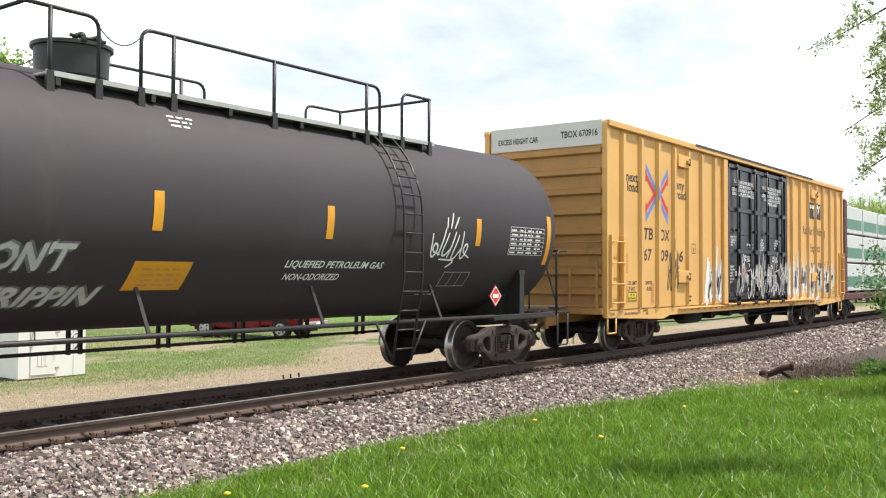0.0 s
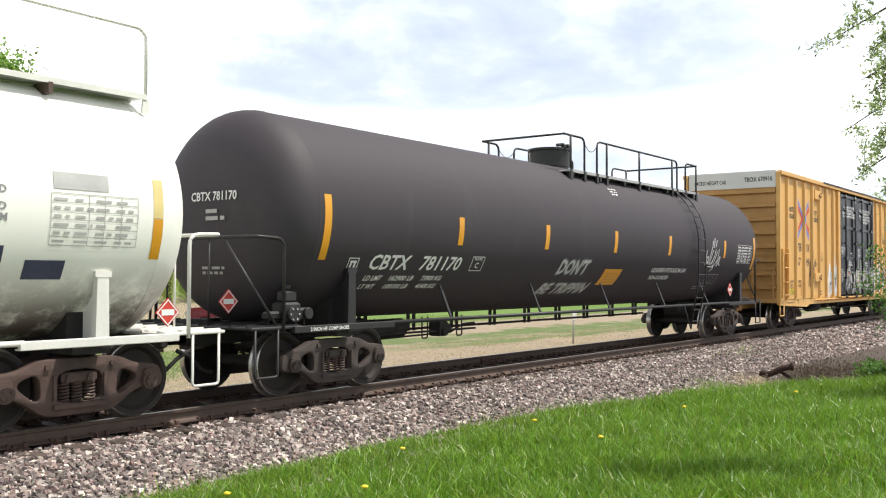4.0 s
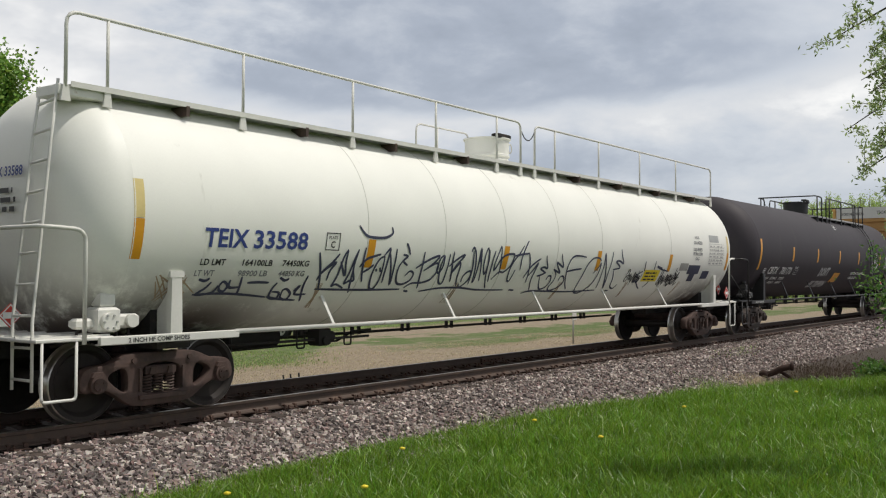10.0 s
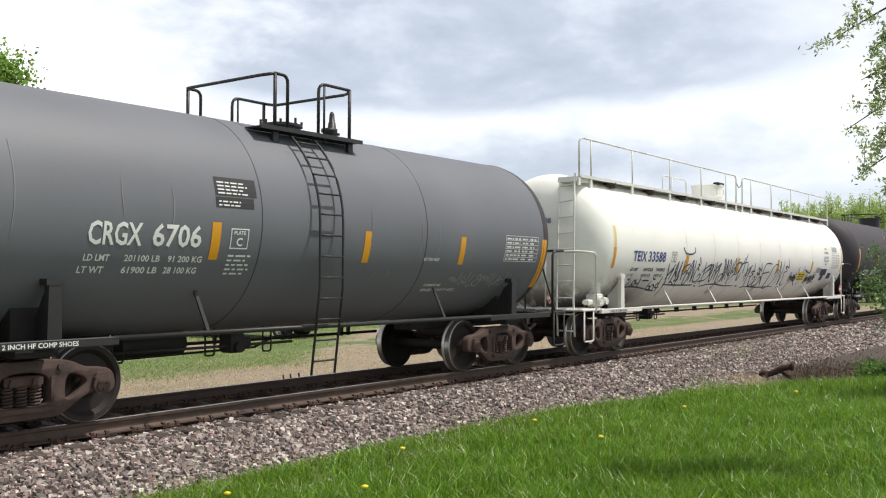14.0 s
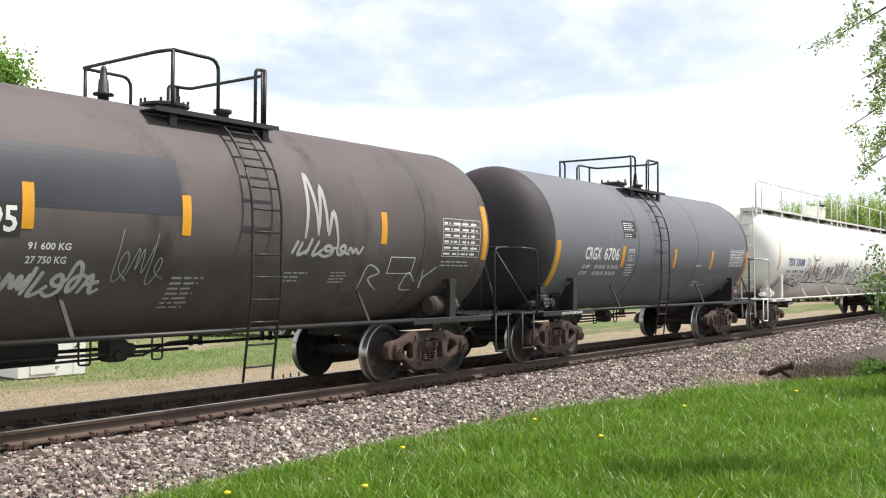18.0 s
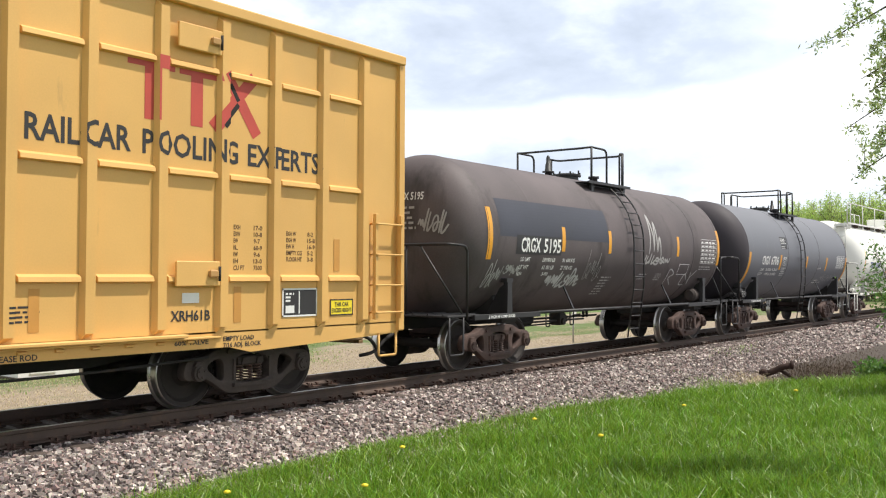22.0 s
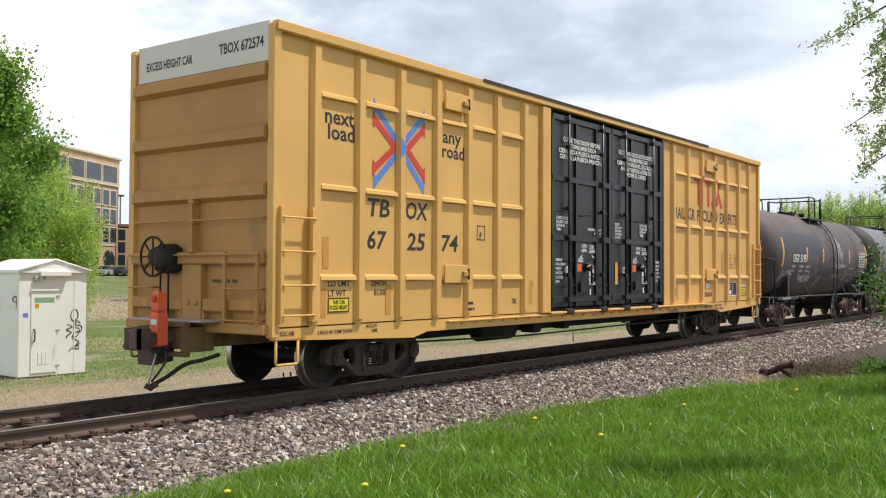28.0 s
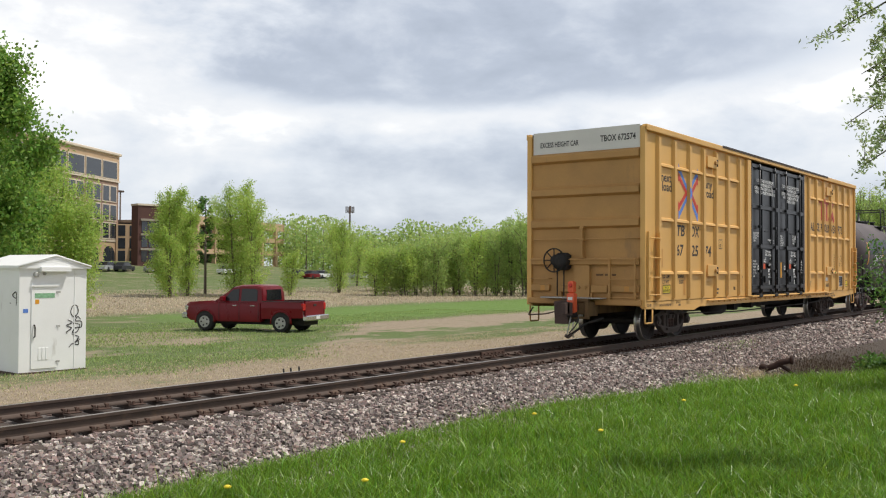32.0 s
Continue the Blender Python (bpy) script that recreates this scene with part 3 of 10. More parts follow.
def track():
    root = tagged(new("railway_track"), "single railway track of rusty steel rails on wooden ties in ballast", "railway track", kind="structure")
    sect = [(y, z) for y, z in RAIL] + [(-y, z) for y, z in reversed(RAIL)]
    for y0 in (-0.755, 0.755):
        bm = B()
        xs = [-60, 0, 40, 100, 400, 2500]
        rings = [[bm.verts.new((x, y0 + y, z)) for y, z in sect] for x in xs]
        k = len(sect)
        for lo, hi in zip(rings, rings[1:]):
            for j in range(k):
                f = bm.faces.new((lo[j], hi[j], hi[(j + 1) % k], lo[(j + 1) % k]))
                f.material_index = 1 if j == k - 1 else 0
        part("rail", bm, [M["rail"], M["railtop"]], root)
    rg = random.Random(4)
    tie = plate = clip = None
    for i in range(300):
        x = -8 + i * 0.5
        jx, jr = rg.uniform(-0.03, 0.03), rg.uniform(-1.2, 1.2)
        if tie is None:
            tie = part("tie", box(B(), -0.11, 0.11, -1.3, 1.3, -0.36, -0.183, c=0.012), M["tie"], root)
            tie.location = (x, 0, 0)
        else:
            o = again(tie)
            o.matrix_basis = pose(x + jx, rg.uniform(-0.04, 0.04), rg.uniform(-0.008, 0.0), 0, 0, jr)
        if i < 130:
            for y0 in (-0.755, 0.755):
                if plate is None:
                    bm = box(B(), -0.095, 0.095, -0.18, 0.18, -0.183, -0.171, c=0.003)
                    for sx in (-0.06, 0.06):
                        for sy in (-0.105, 0.105):
                            box(bm, sx - 0.012, sx + 0.012, sy - 0.012, sy + 0.012, -0.172, -0.13, c=0.004)
                    for sx in (-0.10, 0.10):
                        box(bm, sx - 0.02, sx + 0.02, -0.075, 0.075, -0.20, -0.125, c=0.006)
                    plate = part("tie_plate", bm, M["rust"], root)
                    plate.location = (x + jx, y0, 0)
                else:
                    again(plate).matrix_basis = pose(x + jx, y0, 0, 0, 0, jr)
    # joint bars on the far rail
    bm = B()
    for s in (-1, 1):
        box(bm, 16.6, 17.5, 0.755 + s * 0.028 - 0.015, 0.755 + s * 0.028 + 0.015, -0.14, -0.045, c=0.006)
        for k in range(6):
            rod(bm, [(16.7 + k * 0.14, 0.755 + s * 0.04, -0.09), (16.7 + k * 0.14, 0.755 + s * 0.075, -0.09)], 0.016, 6)
    part("joint_bar", bm, M["rust"], root, "rusty bolted joint bar")


track()

# ---- rolling stock ----
SPIN = []
CARS = []
SHARED = {}


def wheel_mesh(bm, y, out):
    """One wheel about the y axis at y; out is the way its outer face looks."""
    s = out
    prof = [(y + s * 0.02, 0.085), (y + s * 0.10, 0.10), (y + s * 0.105, 0.13), (y + s * 0.03, 0.18), (y + s * 0.02, 0.34), (y + s * 0.075, 0.385), (y + s * 0.08, 0.44), (y + s * 0.07, 0.452),
            (y - s * 0.03, 0.458), (y - s * 0.045, 0.475), (y - s * 0.058, 0.483), (y - s * 0.072, 0.476), (y - s * 0.075, 0.40), (y - s * 0.03, 0.34), (y - s * 0.02, 0.18), (y - s * 0.06, 0.12), (y - s * 0.06, 0.085)]
    lathe(bm, prof if s < 0 else prof[::-1], "y", 40, mis=[0, 0, 0, 0, 0, 0, 1, 1, 1, 1, 1, 0, 0, 0, 0, 0] if s < 0 else [0, 0, 0, 0, 0, 1, 1, 1, 1, 1, 0, 0, 0, 0, 0, 0])


def casting():
    """A cast side frame: one rounded plate with a three-cornered window at each end and a square one for the springs."""
    half = [(0.0, 0.785), (0.42, 0.785), (0.58, 0.74), (0.74, 0.665), (0.96, 0.66), (1.08, 0.60), (1.11, 0.42), (1.03, 0.355), (0.93, 0.37), (0.78, 0.38), (0.64, 0.31), (0.50, 0.21), (0.38, 0.15), (0.0, 0.15)]
    tri = [(0.49, 0.635), (0.69, 0.575), (0.745, 0.51), (0.66, 0.43), (0.52, 0.325), (0.465, 0.36)]
    rings = [half + [(-x, z) for x, z in half[-2:0:-1]], tri, [(-x, z) for x, z in tri[::-1]], [(-0.27, 0.29), (0.27, 0.29), (0.30, 0.40), (0.27, 0.655), (-0.27, 0.655), (-0.30, 0.40)]]
    cu = bpy.data.curves.new("casting", "CURVE")
    cu.dimensions, cu.fill_mode, cu.extrude, cu.bevel_depth, cu.bevel_resolution, cu.offset = "2D", "BOTH", 0.055, 0.022, 1, -0.022
    for ring in rings:
        for _ in range(2):
            ring = [q for (ax, az), (bx, bz) in zip(ring, ring[1:] + ring[:1]) for q in ((ax * 0.75 + bx * 0.25, az * 0.75 + bz * 0.25), (ax * 0.25 + bx * 0.75, az * 0.25 + bz * 0.75))]
        sp = cu.splines.new("POLY")
        sp.points.add(len(ring) - 1)
        sp.use_cyclic_u = True
        for q, (x, z) in zip(sp.points, ring):
            q.co = (x, z, 0, 1)
    ob = new("casting", cu)
    me = bpy.data.meshes.new_from_object(ob.evaluated_get(bpy.context.evaluated_depsgraph_get()))
    me.transform(pose(0, -1.0, 0, 90))
    bm = B()
    bm.from_mesh(me)
    bmesh.ops.remove_doubles(bm, verts=bm.verts[:], dist=0.0005)
    bmesh.ops.recalc_face_normals(bm, faces=bm.faces[:])
    bpy.data.objects.remove(ob)
    bpy.data.meshes.remove(me)
    bpy.data.curves.remove(cu)
    return bm


def bogie(root, x, rust):
    """A three-piece freight truck: bolster > side frames, wheelsets, springs, brake beam."""
    if "wheelset" not in SHARED:
        bm = B()
        wheel_mesh(bm, -0.76, -1)
        wheel_mesh(bm, 0.76, 1)
        rod(bm, [(0, -1.0, 0), (0, -0.82, 0)], 0.075, 14)
        rod(bm, [(0, -0.82, 0), (0, 0.82, 0)], 0.088, 14)
        rod(bm, [(0, 0.82, 0), (0, 1.0, 0)], 0.075, 14)
        SHARED["wheelset"] = bm
        bm = casting()
        for s in (-1, 1):
            rod(bm, [(s * 0.89, -1.14, 0.46), (s * 0.89, -0.95, 0.46)], 0.105, 18)
            rod(bm, [(s * 0.89, -1.165, 0.46), (s * 0.89, -1.13, 0.46)], 0.075, 14)
            for k in range(3):
                a = 2 * math.pi * k / 3 + 0.5
                rod(bm, [(s * 0.89 + 0.05 * math.cos(a), -1.18, 0.46 + 0.05 * math.sin(a)), (s * 0.89 + 0.05 * math.cos(a), -1.15, 0.46 + 0.05 * math.sin(a))], 0.014, 6)
            # adapter over the bearing, a lug and the wear plate beside the springs
            slab(bm, [(s * 0.80, 0.545), (s * 0.98, 0.545), (s * 0.95, 0.60), (s * 0.83, 0.60)][:: s], -1.13, -0.95)
            slab(bm, [(s * 0.29, 0.33), (s * 0.33, 0.33), (s * 0.33, 0.60), (s * 0.29, 0.60)][:: s], -1.10, -0.94)
            rod(bm, [(s * 0.40, -1.105, 0.70), (s * 0.40, -1.06, 0.70)], 0.035, 10)
        slab(bm, [(-0.33, 0.235), (0.33, 0.235), (0.33, 0.285), (-0.33, 0.285)], -1.12, -0.90)
        SHARED["frame"] = bm
        bm = B()
        turns = [(0.056 * math.cos(k * 0.7), -1.0 + 0.056 * math.sin(k * 0.7), 0.29 + 0.0040 * k) for k in range(55)]
        rod(bm, turns, 0.013, 5)
        SHARED["spring"] = bm
        bm = box(B(), -0.22, 0.22, -1.06, 1.06, 0.505, 0.62, c=0.02)
        box(bm, -0.25, 0.25, -0.75, 0.75, 0.55, 0.74, c=0.03)
        lathe(bm, [(0.72, 0.24), (0.80, 0.22)], "z", 20)
        for cx in (-0.13, 0.13):
            slab(bm, [(cx - 0.05, 0.52), (cx + 0.05, 0.52), (cx + 0.03, 0.60), (cx - 0.03, 0.60)], -1.09, -1.0)
        SHARED["bolster"] = bm
        bm = B()
        for s in (-1, 1):
            rod(bm, [(s * 0.36, -0.72, 0.42), (s * 0.36, 0.72, 0.42)], 0.04, 8)
            for yy in (-0.755, 0.755):
                box(bm, s * 0.40 - 0.05, s * 0.40 + 0.05, yy - 0.05, yy + 0.05, 0.33, 0.55)
        SHARED["beam"] = bm
        for k in list(SHARED):
            me = bpy.data.meshes.new(k)
            SHARED[k].to_mesh(me)
            SHARED[k].free()
            me.polygons.foreach_set("use_smooth", [True] * len(me.polygons))
            me.set_sharp_from_angle(angle=radians(35))
            SHARED[k] = {}
            for r in ("rusty", "under", "cast"):
                c = me.copy()
                c.materials.append(M["wheel"] if k == "wheelset" else M["rusty"] if k == "spring" else M[r] if k != "beam" else M["under"])
                if k == "wheelset":
                    c.materials.append(M["tread"])
                SHARED[k][r] = c

    def put(name, key, parent, m, label=""):
        o = new(name, SHARED[key][rust])
        o.parent, o.matrix_basis = parent, m
        if label:
            o["label"] = label
        return o

    main = put("bogie", "bolster", root, pose(x, 0, 0), "cast steel bogie bolster")
    for rz in (0, 180):
        put("side_frame", "frame", main, pose(0, 0, 0, 0, 0, rz), {"rusty": "brown rusty cast side frame", "cast": "dusty dark brown cast side frame", "under": "black grimy cast side frame"}[rust])
        for cx in (-0.16, 0.0, 0.16):
            put("spring", "spring", main, pose(0, 0, 0, 0, 0, rz) @ pose(cx, 0, 0), "coil spring")
    put("brake_beam", "beam", main, pose(0, 0, 0))
    for s in (-0.89, 0.89):
        SPIN.append(put("wheelset", "wheelset", main, pose(s, 0, 0.46), "steel wheelset with polished treads"))
    return main


def coupler(root, x, s, hose=True):
    """A knuckle coupler that reaches out from x along s, mostly with its air hose."""
    bm = B()
    box(bm, min(x, x + s * 0.45), max(x, x + s * 0.45), -0.09, 0.09, 0.76, 0.92, c=0.02)
    hx = x + s * 0.45
    slab(bm, [(hx, 0.68), (hx + s * 0.22, 0.70), (hx + s * 0.22, 0.99), (hx, 0.97)][:: int(s)], -0.17, 0.10)
    slab(bm, [(hx + s * 0.15, 0.71), (hx + s * 0.33, 0.73), (hx + s * 0.33, 0.96), (hx + s * 0.15, 0.98)][:: int(s)], -0.17, -0.07)
    part("coupler", bm, M["rusty"], root, "rusty knuckle coupler")
    if not hose:
        return
    bm = rod(B(), bend([(x + s * 0.1, -0.30, 0.70), (x + s * 0.3, -0.30, 0.62), (x + s * 0.55, -0.26, 0.40), (x + s * 0.8, -0.16, 0.36)], 0.15), 0.03, 8)
    part("air_hose", bm, M["under"], root, "black rubber air hose")


def car_root(name, mid, label):
    root = tagged(new(name), label, "tank car" if "tank" in name else "boxcar" if "box" in name else "flat car")
    CARS.append((root, mid))
    return root


def ladder(name, root, pts0, pts1, rungs, r, m):
    """Two stringers through lists of points and rungs at even steps between them."""
    top = part(name, rod(B(), pts0, r * 1.2, 6), m, root, "steel ladder")
    part("stringer", rod(B(), pts1, r * 1.2, 6), m, top)

    def at(pts, k):
        ls = [(Vector(b) - Vector(a)).length for a, b in zip(pts, pts[1:])]
        d = k * sum(ls)
        for a, b, l_ in zip(pts, pts[1:], ls):
            if d <= l_ + 1e-6:
                return Vector(a).lerp(Vector(b), d / l_)
            d -= l_
        return Vector(pts[-1])
    for i in range(rungs):
        k = (i + 0.35) / rungs
        part("rung", rod(B(), [at(pts0, k), at(pts1, k)], r, 6), m, top)
    return top


def tank_car(name, label, mid, half, R, zc, truck, paint, metal, o):
    """A tank car about its middle: shell, two heads, saddles, sill pipes, platforms, ladders and lettering. o: what sets it apart."""
    root = car_root(name, mid, label)
    mp, mm = M[paint], M[metal]
    depth = 0.66
    # shell with faint weld rings
    bm = B()
    rings = sorted([half * q for q in o.get("rings", (-0.6, -0.2, 0.2, 0.6))])
    prof = [(-half, R)]
    for q in rings:
        prof += [(q - 0.07, R), (q - 0.02, R), (q - 0.008, R + 0.0015), (q + 0.008, R + 0.0015), (q + 0.02, R), (q + 0.07, R)]
    prof.append((half, R))
    lathe(bm, prof[::-1], "x", 96, centre=(0, 0, zc))
    part("tank_shell", bm, mp, root, smooth=True)
    for q in o.get("seams", ()):
        part("weld_seam", lathe(B(), [(q + 0.007, R + 0.0015), (q + 0.004, R + 0.004), (q - 0.004, R + 0.004), (q - 0.007, R + 0.0015)], "x", 96, centre=(0, 0, zc)), M[o.get("seam", "steel")], root, smooth=True)
    for s in (-1, 1):
        bm = B()
        prof = [(half, R), (half + 0.012, R + 0.007), (half + 0.03, R + 0.002)]
        for k in range(1, 13):
            w = k / 12 * math.pi / 2
            prof.append((half + 0.03 + depth * math.sin(w) ** 1.0, max(0.004, R * math.cos(w) ** 0.56)))
        if s < 0:
            prof = [(-a, r) for a, r in prof]
        lathe(bm, prof if s < 0 else prof[::-1], "x", 96, centre=(0, 0, zc))
        part("tank_head", bm, M[o.get("head", paint)], root, smooth=True)
        # stub sill, body bolster, saddle
        bm = box(B(), min(s * (truck - 1.6), s * (half + depth + 0.45)), max(s * (truck - 1.6), s * (half + depth + 0.45)), -0.2, 0.2, 0.74, 1.0, c=0.02)
        box(bm, s * truck - 0.24, s * truck + 0.24, -1.30, 1.30, 0.83, 0.98, c=0.015)
        part("stub_sill", bm, M["under"], root)
        bm = slab(B(), [(s * truck - 0.16, 0.95), (s * truck + 0.16, 0.95), (s * truck + 0.16, 1.35), (s * truck - 0.16, 1.35)], -1.05, 1.05)
        part("saddle", bm, M["under"], root)
        for y in (-1, 1):
            # upright plate with a foot and a sloping web, against the tank
            bt = zc - o.get("bracket_top", 0.80)
            bx = s * truck + o.get("bracket", 0.05) * s
            bm = slab(B(), [(bx - 0.085, 0.98), (bx + 0.085, 0.98), (bx + 0.07, bt), (bx - 0.07, bt)], y * 1.37 - 0.045, y * 1.37 + 0.045)
            hexa(bm, [(bx - 0.012, y * 1.39, 0.98), (bx + 0.012, y * 1.39, 0.98), (bx + 0.012, y * 0.9, 0.98), (bx - 0.012, y * 0.9, 0.98), (bx - 0.012, y * 1.39, bt - 0.02), (bx + 0.012, y * 1.39, bt - 0.02), (bx + 0.012, y * 1.2, bt - 0.13), (bx - 0.012, y * 1.2, bt - 0.13)])
            box(bm, bx - 0.10, bx + 0.10, min(y * 1.28, y * 1.42), max(y * 1.28, y * 1.42), bt - 0.03, bt + 0.04)
            part("saddle_bracket", bm, mm, root)
            # sill channel over the bogie
            xa, xb = s * (truck - 0.9), s * (half + 0.35)
            bm = box(B(), min(xa, xb), max(xa, xb), y * 1.40 - 0.03, y * 1.40 + 0.03, 0.925, 1.02, c=0.008)
            box(bm, min(xa, xb), max(xa, xb), min(y * 1.40, y * 1.32), max(y * 1.40, y * 1.32), 0.925, 0.94)
            part("side_channel", bm, mm, root)
        # end platform of open grating, with a handrail round it
        xa, xb = s * (half + 0.15), s * (half + depth + 0.42)
        plat = part("end_platform", box(B(), min(xa, xb), max(xa, xb), -1.38, 1.38, 0.985, 1.025, c=0.01), mm, root)
        for k in range(9):
            yy = -1.28 + k * 0.32
            part("grating_bar", box(B(), min(xa, xb), max(xa, xb), yy - 0.015, yy + 0.015, 1.026, 1.045), mm, plat)
        xr, xp = s * (half + depth + 0.36), s * (half + depth - 0.14)
        hz = o.get("endrail", 2.2)
        rail = part("end_handrail", rod(B(), bend([(xp, -1.38, 0.95), (xp, -1.38, hz), (xr, -1.38, hz + 0.02), (xr, 1.38, hz + 0.02), (xp, 1.38, hz), (xp, 1.38, 0.95)], 0.14), 0.024, 8), mm, root)
        for yy in (-0.45, 0.45):
            part("rail_post", rod(B(), [(xr, yy, hz), (xr, yy, 1.0)], 0.016, 6), mm, rail)
        for yy in (-1, 1) if o.get("stays", True) else ():
            part("rail_stay", rod(B(), [(xp + s * 0.12, yy * 1.36, 1.05), (xr, yy * 0.75, hz)], 0.02, 6), mm, rail)
        part("corner_step", rod(B(), bend([(xr - s * 0.02, -1.36, 1.0), (xr - s * 0.02, -1.36, 0.36), (xr - s * 0.42, -1.36, 0.36), (xr - s * 0.42, -1.36, 1.0)], 0.05), 0.018, 6), mm, root)
        coupler(root, s * (half + depth + 0.42), s)
        bogie(root, s * truck, o.get("rust", "rusty"))
    # pipes along both sides with slanting struts to the tank
    for y in (-1, 1):
        bm = rod(B(), [(-truck + 0.85, y * 1.40, 1.0), (truck - 0.85, y * 1.40, 1.0)], 0.032, 8)
        pipe = part("side_pipe", bm, mm, root)
        for q in o["struts"]:
            part("strut", box_slant((q[0], y * 1.40, 1.0), (q[0] - 0.04, y * 1.17, zc - math.sqrt(R * R - 1.369) + 0.02), 0.05), mm, pipe)
    # brake pipe on hangers below the far side, brake rods, reservoir and valves
    low = part("brake_pipe", rod(B(), [(-truck + 1.1, 1.05, 0.66), (truck - 1.1, 1.05, 0.66)], 0.026, 8), M["under"], root)
    k = -truck + 1.5
    while k < truck - 1.4:
        for d in (-0.09, 0.09):
            part("hanger", box(B(), k + d - 0.02, k + d + 0.02, 1.03, 1.09, 0.62, zc - math.sqrt(R * R - 1.1) + 0.02), M["under"], low)
        k += 1.45
    gear = o.get("gear", -truck + 2.4)
    bm = lathe(B(), [(gear - 0.55, 0.05), (gear - 0.5, 0.17), (gear + 0.5, 0.17), (gear + 0.55, 0.05)], "x", 18, centre=(0, 0.1, 0.78))
    part("air_reservoir", bm, M["under"], root, "grimy air reservoir", smooth=True)
    bm = box(B(), gear + 0.95, gear + 1.2, -0.45, -0.2, 0.62, 0.9, c=0.03)
    box(bm, gear + 1.2, gear + 1.34, -0.42, -0.25, 0.68, 0.84, c=0.03)
    rod(bm, [(gear + 1.07, -0.5, 0.7), (gear + 1.07, -0.44, 0.7)], 0.07, 12)
    part("control_valve", bm, M["under"], root, "grimy brake control valve")
    bm = rod(B(), [(gear - 1.4, -0.35, 0.72), (gear + 2.2, -0.35, 0.72)], 0.022, 6)
    rod(bm, [(gear - 1.2, -0.15, 0.62), (gear + 1.6, -0.2, 0.66)], 0.018, 6)
    rod(bm, bend([(gear + 1.6, -0.2, 0.66), (gear + 2.0, -0.2, 0.80), (gear + 2.6, -0.05, 0.80)], 0.08), 0.018, 6)
    part("brake_rod", bm, M["under"], root)
    part("brake_lever", hexa(B(), [(gear - 1.25, -0.5, 0.64), (gear - 1.17, -0.5, 0.64), (gear - 1.17, 0.3, 0.64), (gear - 1.25, 0.3, 0.64), (gear - 1.25, -0.5, 0.67), (gear - 1.17, -0.5, 0.67), (gear - 1.17, 0.3, 0.67), (gear - 1.25, 0.3, 0.67)]), M["under"], root)
    for k in (-0.75, 0.7, 1.75):
        part("pipe_hanger", rod(B(), bend([(gear + k - 0.08, -0.3, 0.98), (gear + k - 0.08, -0.3, 0.60), (gear + k + 0.08, -0.3, 0.60), (gear + k + 0.08, -0.3, 0.98)], 0.04), 0.014, 6), M["under"], root)

    def place(a, b, e=0.006):
        w = b / R
        return (a, -(R + e) * math.cos(w), zc + (R + e) * math.sin(w))

    def arc(z):
        return R * math.asin(max(-1, min(1, (z - zc) / R)))
    return root, place, arc


def box_slant(p0, p1, w):
    """A flat bar from p0 to p1."""
    a, b = Vector(p0), Vector(p1)
    u = Vector((w, 0, 0))
    v = Vector((0, 0.012, 0))
    return hexa(B(), [a - u / 2 - v, a + u / 2 - v, a + u / 2 + v, a - u / 2 + v, b - u / 2 - v, b + u / 2 - v, b + u / 2 + v, b - u / 2 + v])


def strips(root, place, arc, us, z0, z1, w=0.16):
    for u in us:
        sticker("reflector_strip", lambda a, b: place(a, b, 0.0045), u - w / 2, u + w / 2, arc(z0), arc(z1), M["strip"], root, "orange yellow reflective strip")


def print_lines(root, place, material, lines, label="stencilled lettering", slant=0.0):
    """Lines of lettering: (text, x, arc height, size, width)."""
    for body, x, b, size, *w in lines:
        word("lettering", body, size, lambda a, c, x=x, b=b: place(x + a, b + c), material, root, label, *(w[:1] or [0.0]), slant)


def small_print(root, place, material, x, b0, b1, w, rows, cols=1, seed=1):
    v, f = ruled(place, x, x + w, b0, b1, rows, cols, seed, 0.38)
    joined_tag("small_print", v, f, material, root, "rows of small stencilled print")


def frame_mark(root, place, material, x, b, w, h, t=0.014, name="plate_mark"):
    lots = [patch(place, x, x + w, b, b + t), patch(place, x, x + w, b + h - t, b + h), patch(place, x, x + t, b, b + h, 1, 4), patch(place, x + w - t, x + w, b, b + h, 1, 4)]
    joined_tag(name, *merge(lots), material, root, "outlined square mark")


def spec_table(root, place, material, x, b, w, h, seed):
    """A white stencilled table: a frame, rules and rows of print."""
    lots = [patch(place, x, x + w, b + h * k / 6 - 0.004, b + h * k / 6 + 0.004) for k in range(7)]
    lots += [patch(place, x + w * k - 0.0035, x + w * k + 0.0035, b, b + h, 1, 5) for k in (0, 0.42, 0.6, 0.8, 1)]
    lots.append(ruled(lambda a, c: place(a, c, 0.0065), x + 0.03, x + w - 0.03, b + 0.027, b + h + 0.01, 6, 4, seed, 0.34))
    joined_tag("test_table", *merge(lots), material, root, "white stencilled table of test dates")


